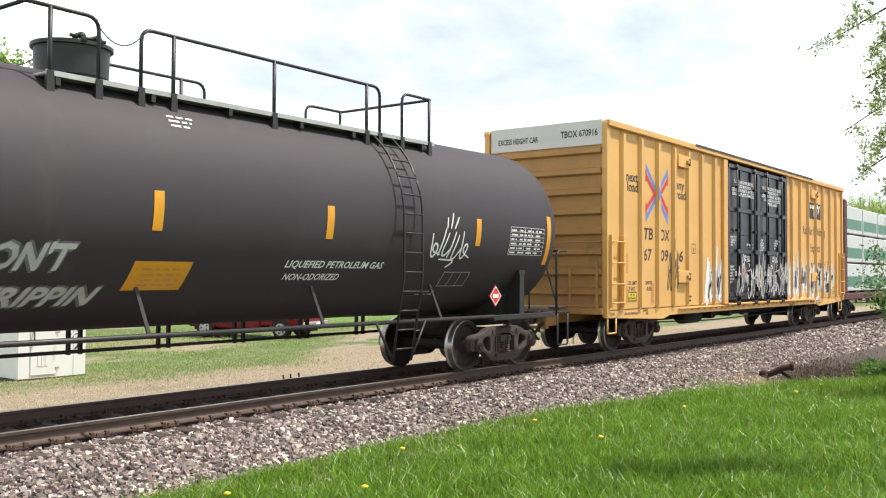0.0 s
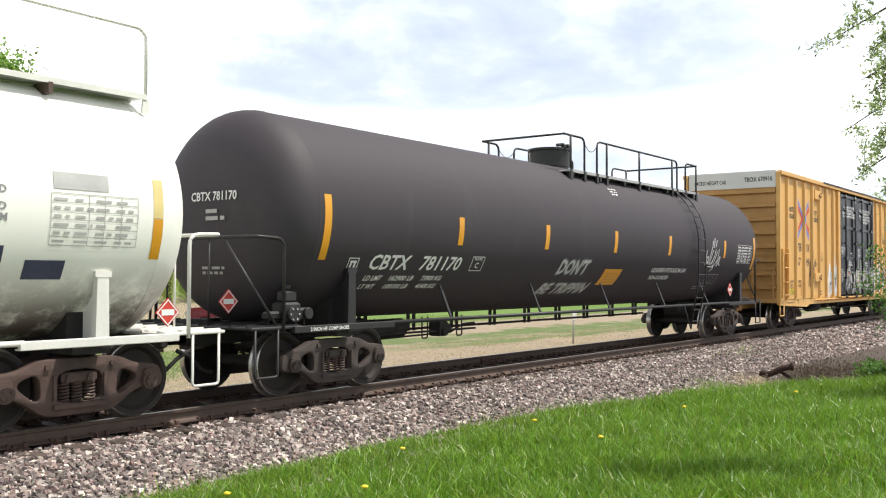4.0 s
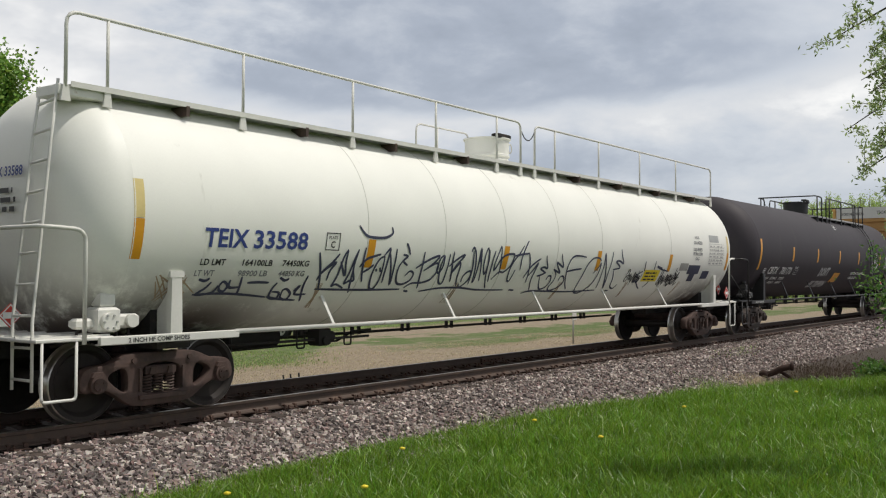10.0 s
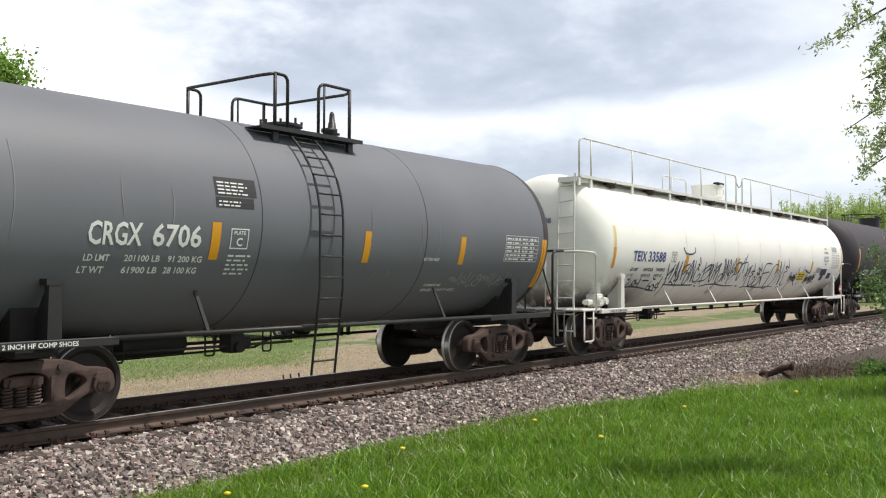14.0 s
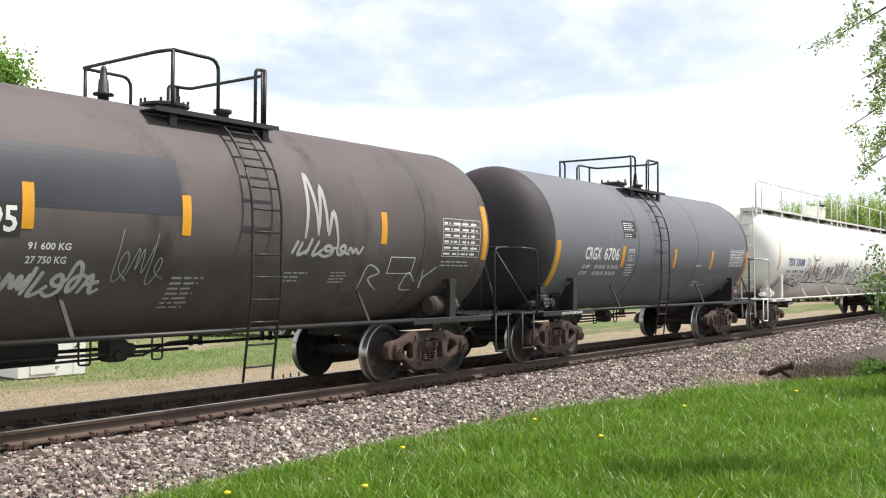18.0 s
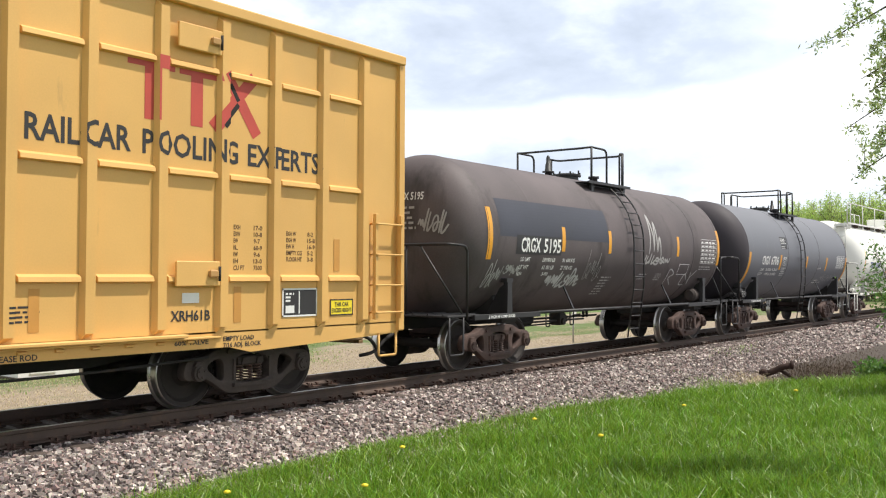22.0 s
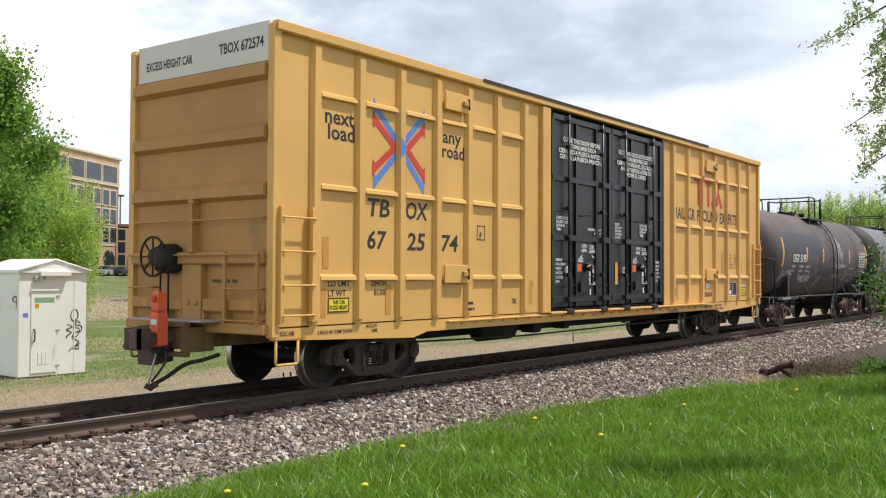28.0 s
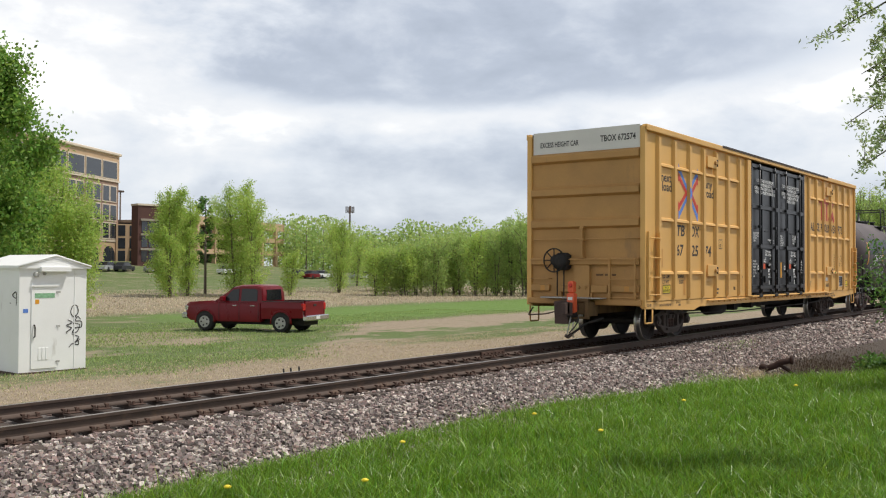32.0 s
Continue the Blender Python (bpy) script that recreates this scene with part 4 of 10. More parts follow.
def placard(root, x, y, z, m, size=0.19):
    """A diamond board on its holder, facing the side."""
    bm = slab(B(), [(x, z - size), (x + size, z), (x, z + size), (x - size, z)], y, y + 0.012)
    top = part("placard", bm, M["red"], root, "red diamond warning placard")
    lots = [patch(lambda a, b: (x + a, y - 0.003, z + b), -0.09, 0.09, -0.035, 0.035)]
    joined_tag("placard_bar", *merge(lots), M["letter"], top, "white number panel")
    e = 0.02
    lots = []
    for sa, sb in ((1, 1), (1, -1), (-1, 1), (-1, -1)):
        p0, p1 = Vector((x + sa * size * 0.92, y - 0.003, z)), Vector((x, y - 0.003, z + sb * size * 0.92))
        q0, q1 = Vector((x + sa * (size * 0.92 - e), y - 0.003, z)), Vector((x, y - 0.003, z + sb * (size * 0.92 - e)))
        lots.append(([tuple(p0), tuple(p1), tuple(q1), tuple(q0)], [(0, 1, 2, 3)]))
    joined_tag("placard_border", *merge(lots), M["letter"], top)


def top_rail(root, posts, y, z0, z1, m, r=0.024, round0=True, round1=True, drop=True, mid=None):
    """A handrail on posts standing on the walkway; the ends curve down."""
    a, b = posts[0], posts[-1]
    line = ([(a, y, z0)] if round0 else []) + [(a, y, z1), (b, y, z1)] + ([(b, y, z0)] if round1 else [])
    main = part("top_handrail", rod(B(), bend(line, 0.16), r, 8), m, root)
    for q in posts[1:-1] if round0 and round1 else posts:
        part("rail_post", rod(B(), [(q, y, z0), (q, y, z1)], r * 0.9, 8), m, main)
    if mid:
        part("middle_rail", rod(B(), [(a, y, mid), (b, y, mid)], r * 0.8, 8), m, main)
    for q in posts:
        part("post_foot", slab(B(), [(q - 0.06, z0 - 0.16), (q + 0.06, z0 - 0.16), (q + 0.035, z0 + 0.02), (q - 0.035, z0 + 0.02)], y - 0.015, y + 0.015), m, main)
    return main


def side_ladder(root, x0, x1, R, zc, z_low, m, top=1.0):
    """A ladder that follows the tank's side from the top walkway down to the sill and below it."""
    def line(x):
        pts = []
        for k in range(9):
            w = top - k * top / 8
            pts.append((x, -(R + 0.11) * math.cos(w), zc + (R + 0.11) * math.sin(w)))
        return pts + [(x, -(R + 0.11), zc - 0.9), (x, -1.45, z_low)]
    return ladder("side_ladder", root, line(x0), line(x1), 13, 0.015, m)


def brake_valve(root, x, m, label):
    """A control valve on the end platform: cast body, covers, bolts and pipes."""
    valve = part("brake_valve", box(B(), x - 0.14, x + 0.14, -1.28, -1.02, 1.06, 1.34, c=0.03), m, root, label)
    part("valve_cover", rod(B(), [(x - 0.02, -1.34, 1.18), (x - 0.02, -1.27, 1.18)], 0.10, 16), m, valve)
    part("valve_top", box(B(), x - 0.09, x + 0.10, -1.24, -1.06, 1.34, 1.50, c=0.025), m, valve)
    part("valve_cap", rod(B(), [(x, -1.15, 1.50), (x, -1.15, 1.58)], 0.06, 12), m, valve)
    part("valve_side", box(B(), x + 0.14, x + 0.42, -1.24, -1.02, 1.10, 1.26, c=0.03), m, valve)
    part("valve_flange", rod(B(), [(x + 0.30, -1.3, 1.18), (x + 0.30, -1.23, 1.18)], 0.075, 14), m, valve)
    part("valve_arm", box(B(), x - 0.36, x - 0.14, -1.2, -1.05, 1.10, 1.22, c=0.03), m, valve)
    for k in (-0.3, 0.2, 0.36):
        part("valve_pipe", rod(B(), bend([(x + k, -1.12, 1.2), (x + k, -1.12, 1.0), (x + k * 1.6, -0.9, 0.9)], 0.06), 0.02, 6), M["under"], valve)
    for k in range(6):
        part("bolt", rod(B(), [(x - 0.02 + 0.08 * math.cos(k * 1.05), -1.355, 1.18 + 0.08 * math.sin(k * 1.05)), (x - 0.02 + 0.08 * math.cos(k * 1.05), -1.34, 1.18 + 0.08 * math.sin(k * 1.05))], 0.014, 6), M["galv"], valve)


def black_tank():
    R, zc, mid = 1.555, 2.58, 6.65
    root, place, arc = tank_car("black_tank_car", "long black tank car with white lettering and pale graffiti", mid, 8.95, R, zc, 8.1, "black", "steel",
                                dict(struts=[(-5.69,), (-2.81,), (0.07,), (2.95,), (5.7,)], rust="cast", rings=()))
    L = lambda u: u - mid
    strips(root, place, arc, [L(1.03), L(3.84), L(6.72), L(9.57), L(13.2)], 2.22, 2.68, 0.14)
    strips(root, place, arc, [L(-2.15), L(15.54)], 1.93, 2.84, 0.14)
    print_lines(root, place, M["letter"], [("CBTX", L(-1.1), arc(1.81), 0.235, 0.95), ("781170", L(0.12), arc(1.81), 0.235, 1.08), ("LD LMT", L(-1.1), arc(1.64), 0.09, 0.42), ("162900 LB", L(-0.5), arc(1.64), 0.09, 0.59),
                                           ("73900 KG", L(0.3), arc(1.64), 0.09, 0.54), ("LT WT", L(-1.1), arc(1.515), 0.09, 0.36), ("100100 LB", L(-0.52), arc(1.515), 0.09, 0.58), ("45400 KG", L(0.28), arc(1.515), 0.09, 0.52),
                                           ("LIQUEFIED PETROLEUM GAS", L(8.87), arc(1.82), 0.105, 2.02), ("NON-ODORIZED", L(8.92), arc(1.65), 0.105, 1.1)], "white stencilled lettering", 0.2)
    frame_mark(root, place, M["letter"], L(1.50), arc(1.80), 0.36, 0.27)
    frame_mark(root, place, M["letter"], L(-1.58), arc(1.81), 0.22, 0.18)
    joined_tag("emblem", *merge([patch(place, L(-1.54), L(-1.40), arc(1.9), arc(1.93)), patch(place, L(-1.53), L(-1.49), arc(1.83), arc(1.9)), patch(place, L(-1.45), L(-1.41), arc(1.83), arc(1.9))]), M["letter"], root, "small white emblem")
    print_lines(root, place, M["letter"], [("PLATE", L(1.57), arc(1.98), 0.045, 0.22), ("C", L(1.63), arc(1.85), 0.1)])
    small_print(root, place, M["letter"], L(7.1), arc(3.50), arc(3.68), 0.43, 3, 1, 3)
    spec_table(root, place, M["letter"], L(14.2), arc(2.10), 1.15, 0.5, 5)
    frame_mark(root, place, M["letter_old"], L(12.5), arc(1.54), 0.75, 0.30)
    frame_mark(root, place, M["letter_old"], L(12.75), arc(1.54), 0.25, 0.30)
    small_print(root, place, M["letter_old"], L(12.1), arc(1.40), arc(1.5), 0.8, 2, 1, 8)
    sticker("warning_panel", lambda a, b: place(a + 0.1 * b, b, 0.0045), L(6.60), L(7.42), arc(1.53), arc(1.87), M["strip"], root, "faded orange warning panel")
    joined_tag("notice_print", *ruled(lambda a, b: place(a, b, 0.0055), L(6.66), L(7.28), arc(1.58), arc(1.83), 4, 1, 5, 0.35, 0.7), M["strip_old"], root, "faded print")
    for dx, m in ((-0.03, "spray_soft"), (0.035, "spray_soft"), (0.012, "letter_old"), (0.0, "spray_pale")):
        for body, x0, b0, size, wide in (("DON'T", 4.5, 1.76, 0.30, 1.25), ("BE TRIPPIN", 4.22, 1.37, 0.28, 2.0)):
            word("graffiti", body, size, lambda a, c, x0=x0, b0=b0, dx=dx: place(L(x0) + dx + a, arc(b0) + c + dx, 0.0068 - abs(dx) * 0.02), M[m], root, "pale smeared spray graffiti", wide, 0.3)
    v, f = scrawl(lambda a, b: place(a, b, 0.0055), tag_strokes(21, L(11.85), L(12.95), arc(2.02), arc(2.36), 4, 6) + [[(L(12.3), arc(2.48)), (L(12.32), arc(2.66))], [(L(12.4), arc(2.48)), (L(12.47), arc(2.74))], [(L(12.5), arc(2.48)), (L(12.62), arc(2.68))], [(L(12.2), arc(1.98)), (L(12.6), arc(1.96)), (L(12.45), arc(1.85))]], 0.035)
    joined_tag("graffiti", v, f, M["letter"], root, "white spray graffiti")
    placard(root, L(13.9), -1.43, 1.36, M["steel"])
    placard(root, L(-3.1), -0.6, 1.35, M["steel"], 0.17)
    # number on the rear head
    hd = lambda a, b: (-9.0 - 0.66 * math.sqrt(max(0, 1 - ((a * a + (b) ** 2) / (R * R)) ** 1.79)) - 0.012, -a, zc + b)
    word("lettering", "CBTX 781170", 0.12, lambda a, b: hd(a - 0.32, b + 0.18), M["letter"], root, "white stencilled lettering", 0.95)
    joined_tag("small_print", *merge([ruled(hd, 0.0, 0.42, -0.10, 0.10, 2, 1, 2), ruled(hd, -0.1, 0.55, -0.86, -0.72, 2, 1, 4)]), M["letter_old"], root, "rows of small stencilled print")
    # top walkway, rails, manway bonnet
    for y in (-0.98, 0.98):
        part("walkway", box(B(), L(5.6), L(12.6), y - 0.05 if y < 0 else y - 0.16, y + 0.27 if y < 0 else y + 0.16, 3.90, 3.935, c=0.01), M["galv"], root, "grey grating walkway")
        part("walkway_angle", box(B(), L(5.6), L(12.6), y - 0.065, y - 0.051, 3.895, 3.955), M["galv"], root)
        for q in (5.75, 7.0, 8.2, 9.5, 10.6, 12.3):
            part("walkway_bracket", box(B(), L(q) - 0.03, L(q) + 0.03, y - 0.06 if y < 0 else y - 0.16, y + 0.25 if y < 0 else y + 0.1, 3.80, 3.895), M["steel"], root)
    y, zr = -1.03, 4.66
    for yy, runs in ((y, [([5.65], 5.36, 6.25), ([7.29, 8.97, 10.89], 6.82, 11.2), ([12.47], 11.75, 12.5)]), (1.0, [([5.6], 5.36, 6.0), ([7.29, 8.97], 6.64, 9.41), ([12.47], 11.6, 12.5)])):
        for posts, xa, xb in runs:
            line = [(L(xa), yy, 3.84)] * (xa > 5.6) + [(L(xa), yy, zr), (L(xb), yy, zr)] + [(L(xb), yy, 3.84)] * (xb < 12.45)
            rail = part("top_handrail", rod(B(), bend(line, 0.16), 0.024, 8), M["steel"], root)
            for q in posts:
                part("rail_post", rod(B(), [(L(q), yy, 3.72), (L(q), yy, zr)], 0.026, 8), M["steel"], rail)
            for q in posts + [xa] * (xa > 5.6) + [xb] * (xb < 12.45):
                part("post_foot", slab(B(), [(L(q) - 0.05, 3.68), (L(q) + 0.05, 3.68), (L(q) + 0.04, 3.95), (L(q) - 0.04, 3.95)], yy - 0.03, yy + 0.02), M["steel"], rail)
    for q in (5.36, 12.5):
        part("cross_rail", rod(B(), bend([(L(q), y, zr), (L(q), 1.0, zr)], 0.1), 0.024, 8), M["steel"], root)
    for xa, xb, yy in ((6.25, 6.82, y), (6.0, 6.64, 1.0)):
        part("safety_chain", rod(B(), [(L(xa + (xb - xa) * k / 8), yy, 4.56 - 0.16 * (1 - (k / 4 - 1) ** 2)) for k in range(9)], 0.008, 5), M["steel"], root)
    bm = lathe(B(), [(4.00, 0.44), (4.05, 0.46), (4.06, 0.42), (4.12, 0.42), (4.13, 0.435), (4.48, 0.45), (4.485, 0.49), (4.53, 0.49), (4.54, 0.44), (4.545, 0.1)], "z", 36, centre=(L(6.55), 0, 0))
    dome = part("manway_bonnet", bm, M["steel"], root, "round black manway bonnet with hinged lid", smooth=True)
    for k in range(2):
        part("lid_latch", rod(B(), bend([(L(6.42) + k * 0.22, -0.46, 4.50), (L(6.42) + k * 0.22, -0.44, 4.60), (L(6.42) + k * 0.22, -0.25, 4.60)], 0.04), 0.035, 8), M["steel"], dome)
    part("lid_hinge_pin", rod(B(), [(L(6.3), -0.36, 4.58), (L(6.78), -0.36, 4.58)], 0.022, 8), M["steel"], dome)
    side_ladder(root, L(11.05), L(11.5), R, zc, 0.40, M["steel"])
    for x in (L(10.7), L(11.9)):
        part("ladder_stay", rod(B(), [(x, -1.42, 1.0), (L(11.05) if x < L(11.2) else L(11.5), -1.45, 0.42)], 0.02, 6), M["steel"], root)
    brake_valve(root, L(-2.55), M["steel"], "dark cast brake control valve")
    word("lettering", "2 INCH HF COMP SHOES", 0.05, lambda a, b: (L(-2.36) + a, -1.434, 0.945 + b), M["letter"], root, "white stencilled lettering", 0.78)


def white_tank():
    R, zc, mid = 1.55, 2.43, -14.25
    root, place, arc = tank_car("white_tank_car", "long white tank car with blue lettering and dark graffiti", mid, 9.35, R, zc, 8.63, "white", "whitepipe",
                                dict(rings=(), seams=[-5.4, -3.5, -1.71, 0.16, 1.98, 5.53], seam="offwhite", stays=False, bracket_top=0.72, struts=[(-5.96,), (-3.04,), (-0.18,), (2.7,), (5.6,)]))
    L = lambda u: u - mid
    strips(root, place, arc, [L(-19.55), L(-15.9), L(-12.35), L(-8.68)], 1.83, 2.24, 0.16)
    strips(root, place, arc, [L(-23.56), L(-4.95)], 1.89, 2.35, 0.14)
    for q in (-23.56, -4.95):
        sticker("pale_strip", lambda a, b: place(a, b, 0.0045), L(q) - 0.07, L(q) + 0.07, arc(2.36), arc(2.8), M["strip_pale"], root, "pale yellow reflective strip")
    print_lines(root, place, M["blue"], [("TEIX", L(-22.62), arc(2.06), 0.225, 0.70), ("33588", L(-21.83), arc(2.06), 0.225, 0.96)], "blue stencilled lettering")
    print_lines(root, place, M["ink"], [("LD LMT", L(-22.62), arc(1.835), 0.08, 0.39), ("164100LB", L(-21.95), arc(1.835), 0.08, 0.51), ("74450KG", L(-21.26), arc(1.835), 0.08, 0.49)], "dark stencilled lettering")
    print_lines(root, place, M["grey_ink"], [("LT WT", L(-22.66), arc(1.70), 0.08, 0.3), ("98900 LB", L(-21.98), arc(1.70), 0.08, 0.5), ("44850 KG", L(-21.28), arc(1.70), 0.08, 0.48),
                                        ("NON-", L(-7.20), arc(2.66), 0.075, 0.28), ("ODORIZED", L(-7.32), arc(2.53), 0.075, 0.56), ("LIQUEFIED", L(-7.34), arc(2.36), 0.075, 0.58), ("PETROLEUM", L(-7.35), arc(2.25), 0.075, 0.60), ("GAS", L(-7.17), arc(2.13), 0.075, 0.24)], "grey stencilled lettering")
    frame_mark(root, place, M["ink"], L(-20.52), arc(2.06), 0.28, 0.25)
    print_lines(root, place, M["ink"], [("PLATE", L(-20.47), arc(2.22), 0.04, 0.18), ("C", L(-20.42), arc(2.10), 0.09)])
    for x0, x1, z0, z1, m in ((-6.25, -5.6, 2.61, 2.79, "galv"), (-8.04, -7.54, 1.86, 2.04, "galv"), (-7.5, -6.75, 1.78, 2.0, "spray_dark"), (-7.3, -6.95, 1.6, 1.78, "spray_dark"), (-6.5, -6.05, 1.66, 1.86, "spray_dark")):
        sticker("painted_panel", lambda a, b: place(a, b, 0.0055), L(x0), L(x1), arc(z0), arc(z1), M[m], root, "grey painted-over panel" if m == "galv" else "black sprayed-over panel")
    spec_table(root, place, M["letter_old"], L(-6.28), arc(2.02), 1.05, 0.55, 9)
    s = sticker("warning_panel", lambda a, b: place(a, b, 0.0060), L(-9.97), L(-9.13), arc(1.60), arc(1.865), M["signyellow"], root, "yellow emergency notice panel")
    joined_tag("notice_print", *ruled(lambda a, b: place(a, b, 0.0075), L(-9.88), L(-9.22), arc(1.63), arc(1.85), 3, 1, 5, 0.5, 0.8), M["ink"], s)
    st = [[(-6.22, arc(1.52)), (-5.3, arc(1.50)), (-4.32, arc(1.5))], [(-3.8, arc(1.46)), (-3.3, arc(1.51)), (-2.7, arc(1.51)), (-2.16, arc(1.47)), (-1.31, arc(1.46))], [(-1.12, arc(1.46)), (-0.93, arc(1.45))], [(-0.6, arc(1.39)), (-0.25, arc(1.43)), (1.02, arc(1.40)), (2.31, arc(1.42))], [(-4.2, arc(1.48)), (-4.08, arc(1.46))], [(2.80, arc(1.41)), (2.96, arc(1.40))],
          [(L(-19.85), arc(2.43)), (L(-19.7), arc(2.30)), (L(-19.5), arc(2.27)), (L(-19.25), arc(2.28)), (L(-19.1), arc(2.35)), (L(-19.12), arc(2.44))]]

    def spray(x0, x1, z0, z1, *strokes):
        """One sprayed letter in its box on the shell."""
        st.extend([[(x0 + (x1 - x0) * a, arc(z0 + (z1 - z0) * c)) for a, c in q] for q in strokes])
    spray(-6.36, -5.95, 1.51, 2.03, [(0.0, 1.0), (0.13, 0.73), (0.34, 0.34), (0.52, 0.0)], [(0.23, 0.25), (0.36, 0.48), (0.7, 0.72), (1.0, 0.98)], [(0.32, 0.43), (0.61, 0.62), (0.91, 0.74), (0.72, 0.51), (0.72, 0.25)])
    spray(-5.91, -5.65, 1.53, 2.08, [(0.48, 1.0), (0.24, 0.83), (0.15, 0.61), (0.11, 0.29), (0.0, 0.06), (0.31, 0.1), (1.0, 0.0)], [(0.48, 0.98), (0.47, 0.67), (0.72, 0.33), (0.3, 0.53), (0.06, 0.69)])
    spray(-5.67, -5.48, 1.46, 2.09, [(0.57, 1.0), (0.3, 0.79), (0.11, 0.46), (0.0, 0.22), (0.46, 0.28), (0.92, 0.29), (0.49, 0.5), (0.38, 0.7), (0.55, 0.96)], [(0.44, 0.55), (0.63, 0.26), (1.0, 0.0)])
    spray(-5.47, -5.06, 1.62, 2.12, [(0.12, 1.0), (0.11, 0.63), (0.24, 0.25), (0.4, 0.0)], [(0.0, 0.43), (0.25, 0.65), (0.58, 0.74), (1.0, 0.82)], [(0.26, 0.28), (0.51, 0.38), (0.73, 0.51)])
    spray(-5.14, -4.93, 1.52, 2.0, [(0.84, 1.0), (0.37, 0.92), (0.06, 0.68), (0.0, 0.35), (0.35, 0.02), (0.81, 0.0), (1.0, 0.22), (0.93, 0.62), (0.84, 1.0)], [(0.21, 0.61), (0.38, 0.53)], [(0.61, 0.65), (0.83, 0.51)])
    spray(-4.98, -4.63, 1.57, 2.12, [(0.0, 0.8), (0.33, 1.0), (0.3, 0.69), (0.32, 0.33), (0.42, 0.06)], [(0.29, 0.98), (0.57, 0.57), (1.0, 0.0), (0.85, 0.45), (0.77, 1.0)])
    spray(-4.57, -4.16, 1.58, 2.21, [(0.2, 1.0), (0.34, 0.89), (0.49, 0.72)], [(0.08, 0.72), (0.37, 0.68), (0.17, 0.57), (0.48, 0.46)], [(0.16, 0.59), (0.0, 0.43), (0.02, 0.22), (0.23, 0.03), (0.61, 0.0), (0.95, 0.1), (1.0, 0.26), (0.74, 0.32), (0.53, 0.2)])
    spray(-4.24, -3.57, 1.51, 2.09, [(0.34, 1.0), (0.36, 0.67), (0.41, 0.31), (0.52, 0.0)], [(0.14, 0.55), (0.38, 0.69), (0.67, 0.83), (0.94, 0.9), (0.83, 0.74), (0.47, 0.48)], [(0.47, 0.49), (0.91, 0.7), (1.0, 0.5), (0.86, 0.25), (0.57, 0.16), (0.2, 0.14), (0.0, 0.02)])
    spray(-3.58, -3.3, 1.59, 2.07, [(0.35, 0.95), (0.02, 0.81), (0.0, 0.44), (0.28, 0.36), (0.47, 0.59), (0.42, 0.95)], [(0.39, 0.93), (0.25, 0.51), (0.6, 0.06), (1.0, 0.0), (0.95, 0.37), (0.9, 1.0)])
    spray(-3.29, -2.86, 1.54, 2.11, [(0.15, 1.0), (0.19, 0.65), (0.45, 0.13)], [(0.29, 0.3), (0.44, 0.58), (0.89, 0.91), (0.47, 0.8), (0.0, 0.57)], [(0.3, 0.35), (0.7, 0.68), (0.79, 0.26), (1.0, 0.0)])
    spray(-2.82, -2.45, 1.52, 2.19, [(0.1, 0.13), (0.09, 0.29), (0.36, 0.4), (0.62, 0.37), (0.58, 0.16), (0.19, 0.0), (0.0, 0.09)], [(0.23, 0.89), (0.37, 1.0), (0.6, 0.85), (0.81, 0.51), (1.0, 0.13)], [(0.39, 0.91), (0.55, 0.59), (0.66, 0.33), (0.77, 0.07)])
    spray(-2.46, -2.26, 1.61, 2.18, [(0.05, 0.0), (0.2, 0.03), (0.03, 0.54), (0.03, 1.0), (0.4, 0.55), (1.0, 0.03)], [(0.0, 1.0), (0.04, 0.75), (0.4, 0.55)])
    spray(-2.3, -1.94, 1.5, 2.19, [(0.3, 0.84), (0.14, 1.0), (0.0, 0.83), (0.03, 0.57), (0.3, 0.36), (0.38, 0.45), (0.37, 0.71), (0.27, 0.95), (0.37, 0.62), (0.51, 0.32), (0.81, 0.09), (1.0, 0.0)])
    spray(-2.04, -1.39, 1.61, 2.22, [(0.05, 0.89), (0.0, 0.62), (0.03, 0.22), (0.12, 0.0)], [(0.41, 0.58), (0.32, 1.0), (0.24, 0.88), (0.14, 0.57), (0.17, 0.34), (0.25, 0.42), (0.36, 0.63), (0.61, 0.78), (0.99, 0.81), (1.0, 0.65), (0.9, 0.44), (0.67, 0.28), (0.45, 0.28), (0.22, 0.07)], [(0.35, 0.83), (0.42, 0.53), (0.48, 0.22)])
    spray(-1.42, -0.87, 1.62, 2.36, [(0.09, 0.61), (0.34, 0.64), (0.68, 0.67), (1.0, 0.69)], [(0.87, 1.0), (0.72, 0.84), (0.57, 0.58), (0.63, 0.27)], [(0.6, 0.87), (0.36, 0.66), (0.11, 0.48), (0.0, 0.26), (0.08, 0.04), (0.23, 0.0), (0.29, 0.13), (0.34, 0.28)])
    spray(-0.88, -0.39, 1.44, 2.13, [(0.0, 1.0), (0.16, 0.79), (0.27, 0.55), (0.39, 0.21)], [(0.06, 0.35), (0.27, 0.6), (0.54, 0.75), (0.92, 0.87)], [(0.36, 0.4), (0.6, 0.6), (0.79, 0.75), (0.7, 0.5), (0.71, 0.26), (1.0, 0.0)])
    spray(-0.39, 0.2, 1.46, 2.1, [(0.25, 1.0), (0.33, 0.84), (0.49, 0.63), (0.27, 0.66), (0.08, 0.62), (0.27, 0.55), (0.49, 0.49)], [(0.0, 0.4), (0.18, 0.42), (0.45, 0.49)], [(0.19, 0.39), (0.38, 0.14), (0.62, 0.0), (0.91, 0.08), (1.0, 0.24), (0.9, 0.39), (0.72, 0.39), (0.69, 0.28)])
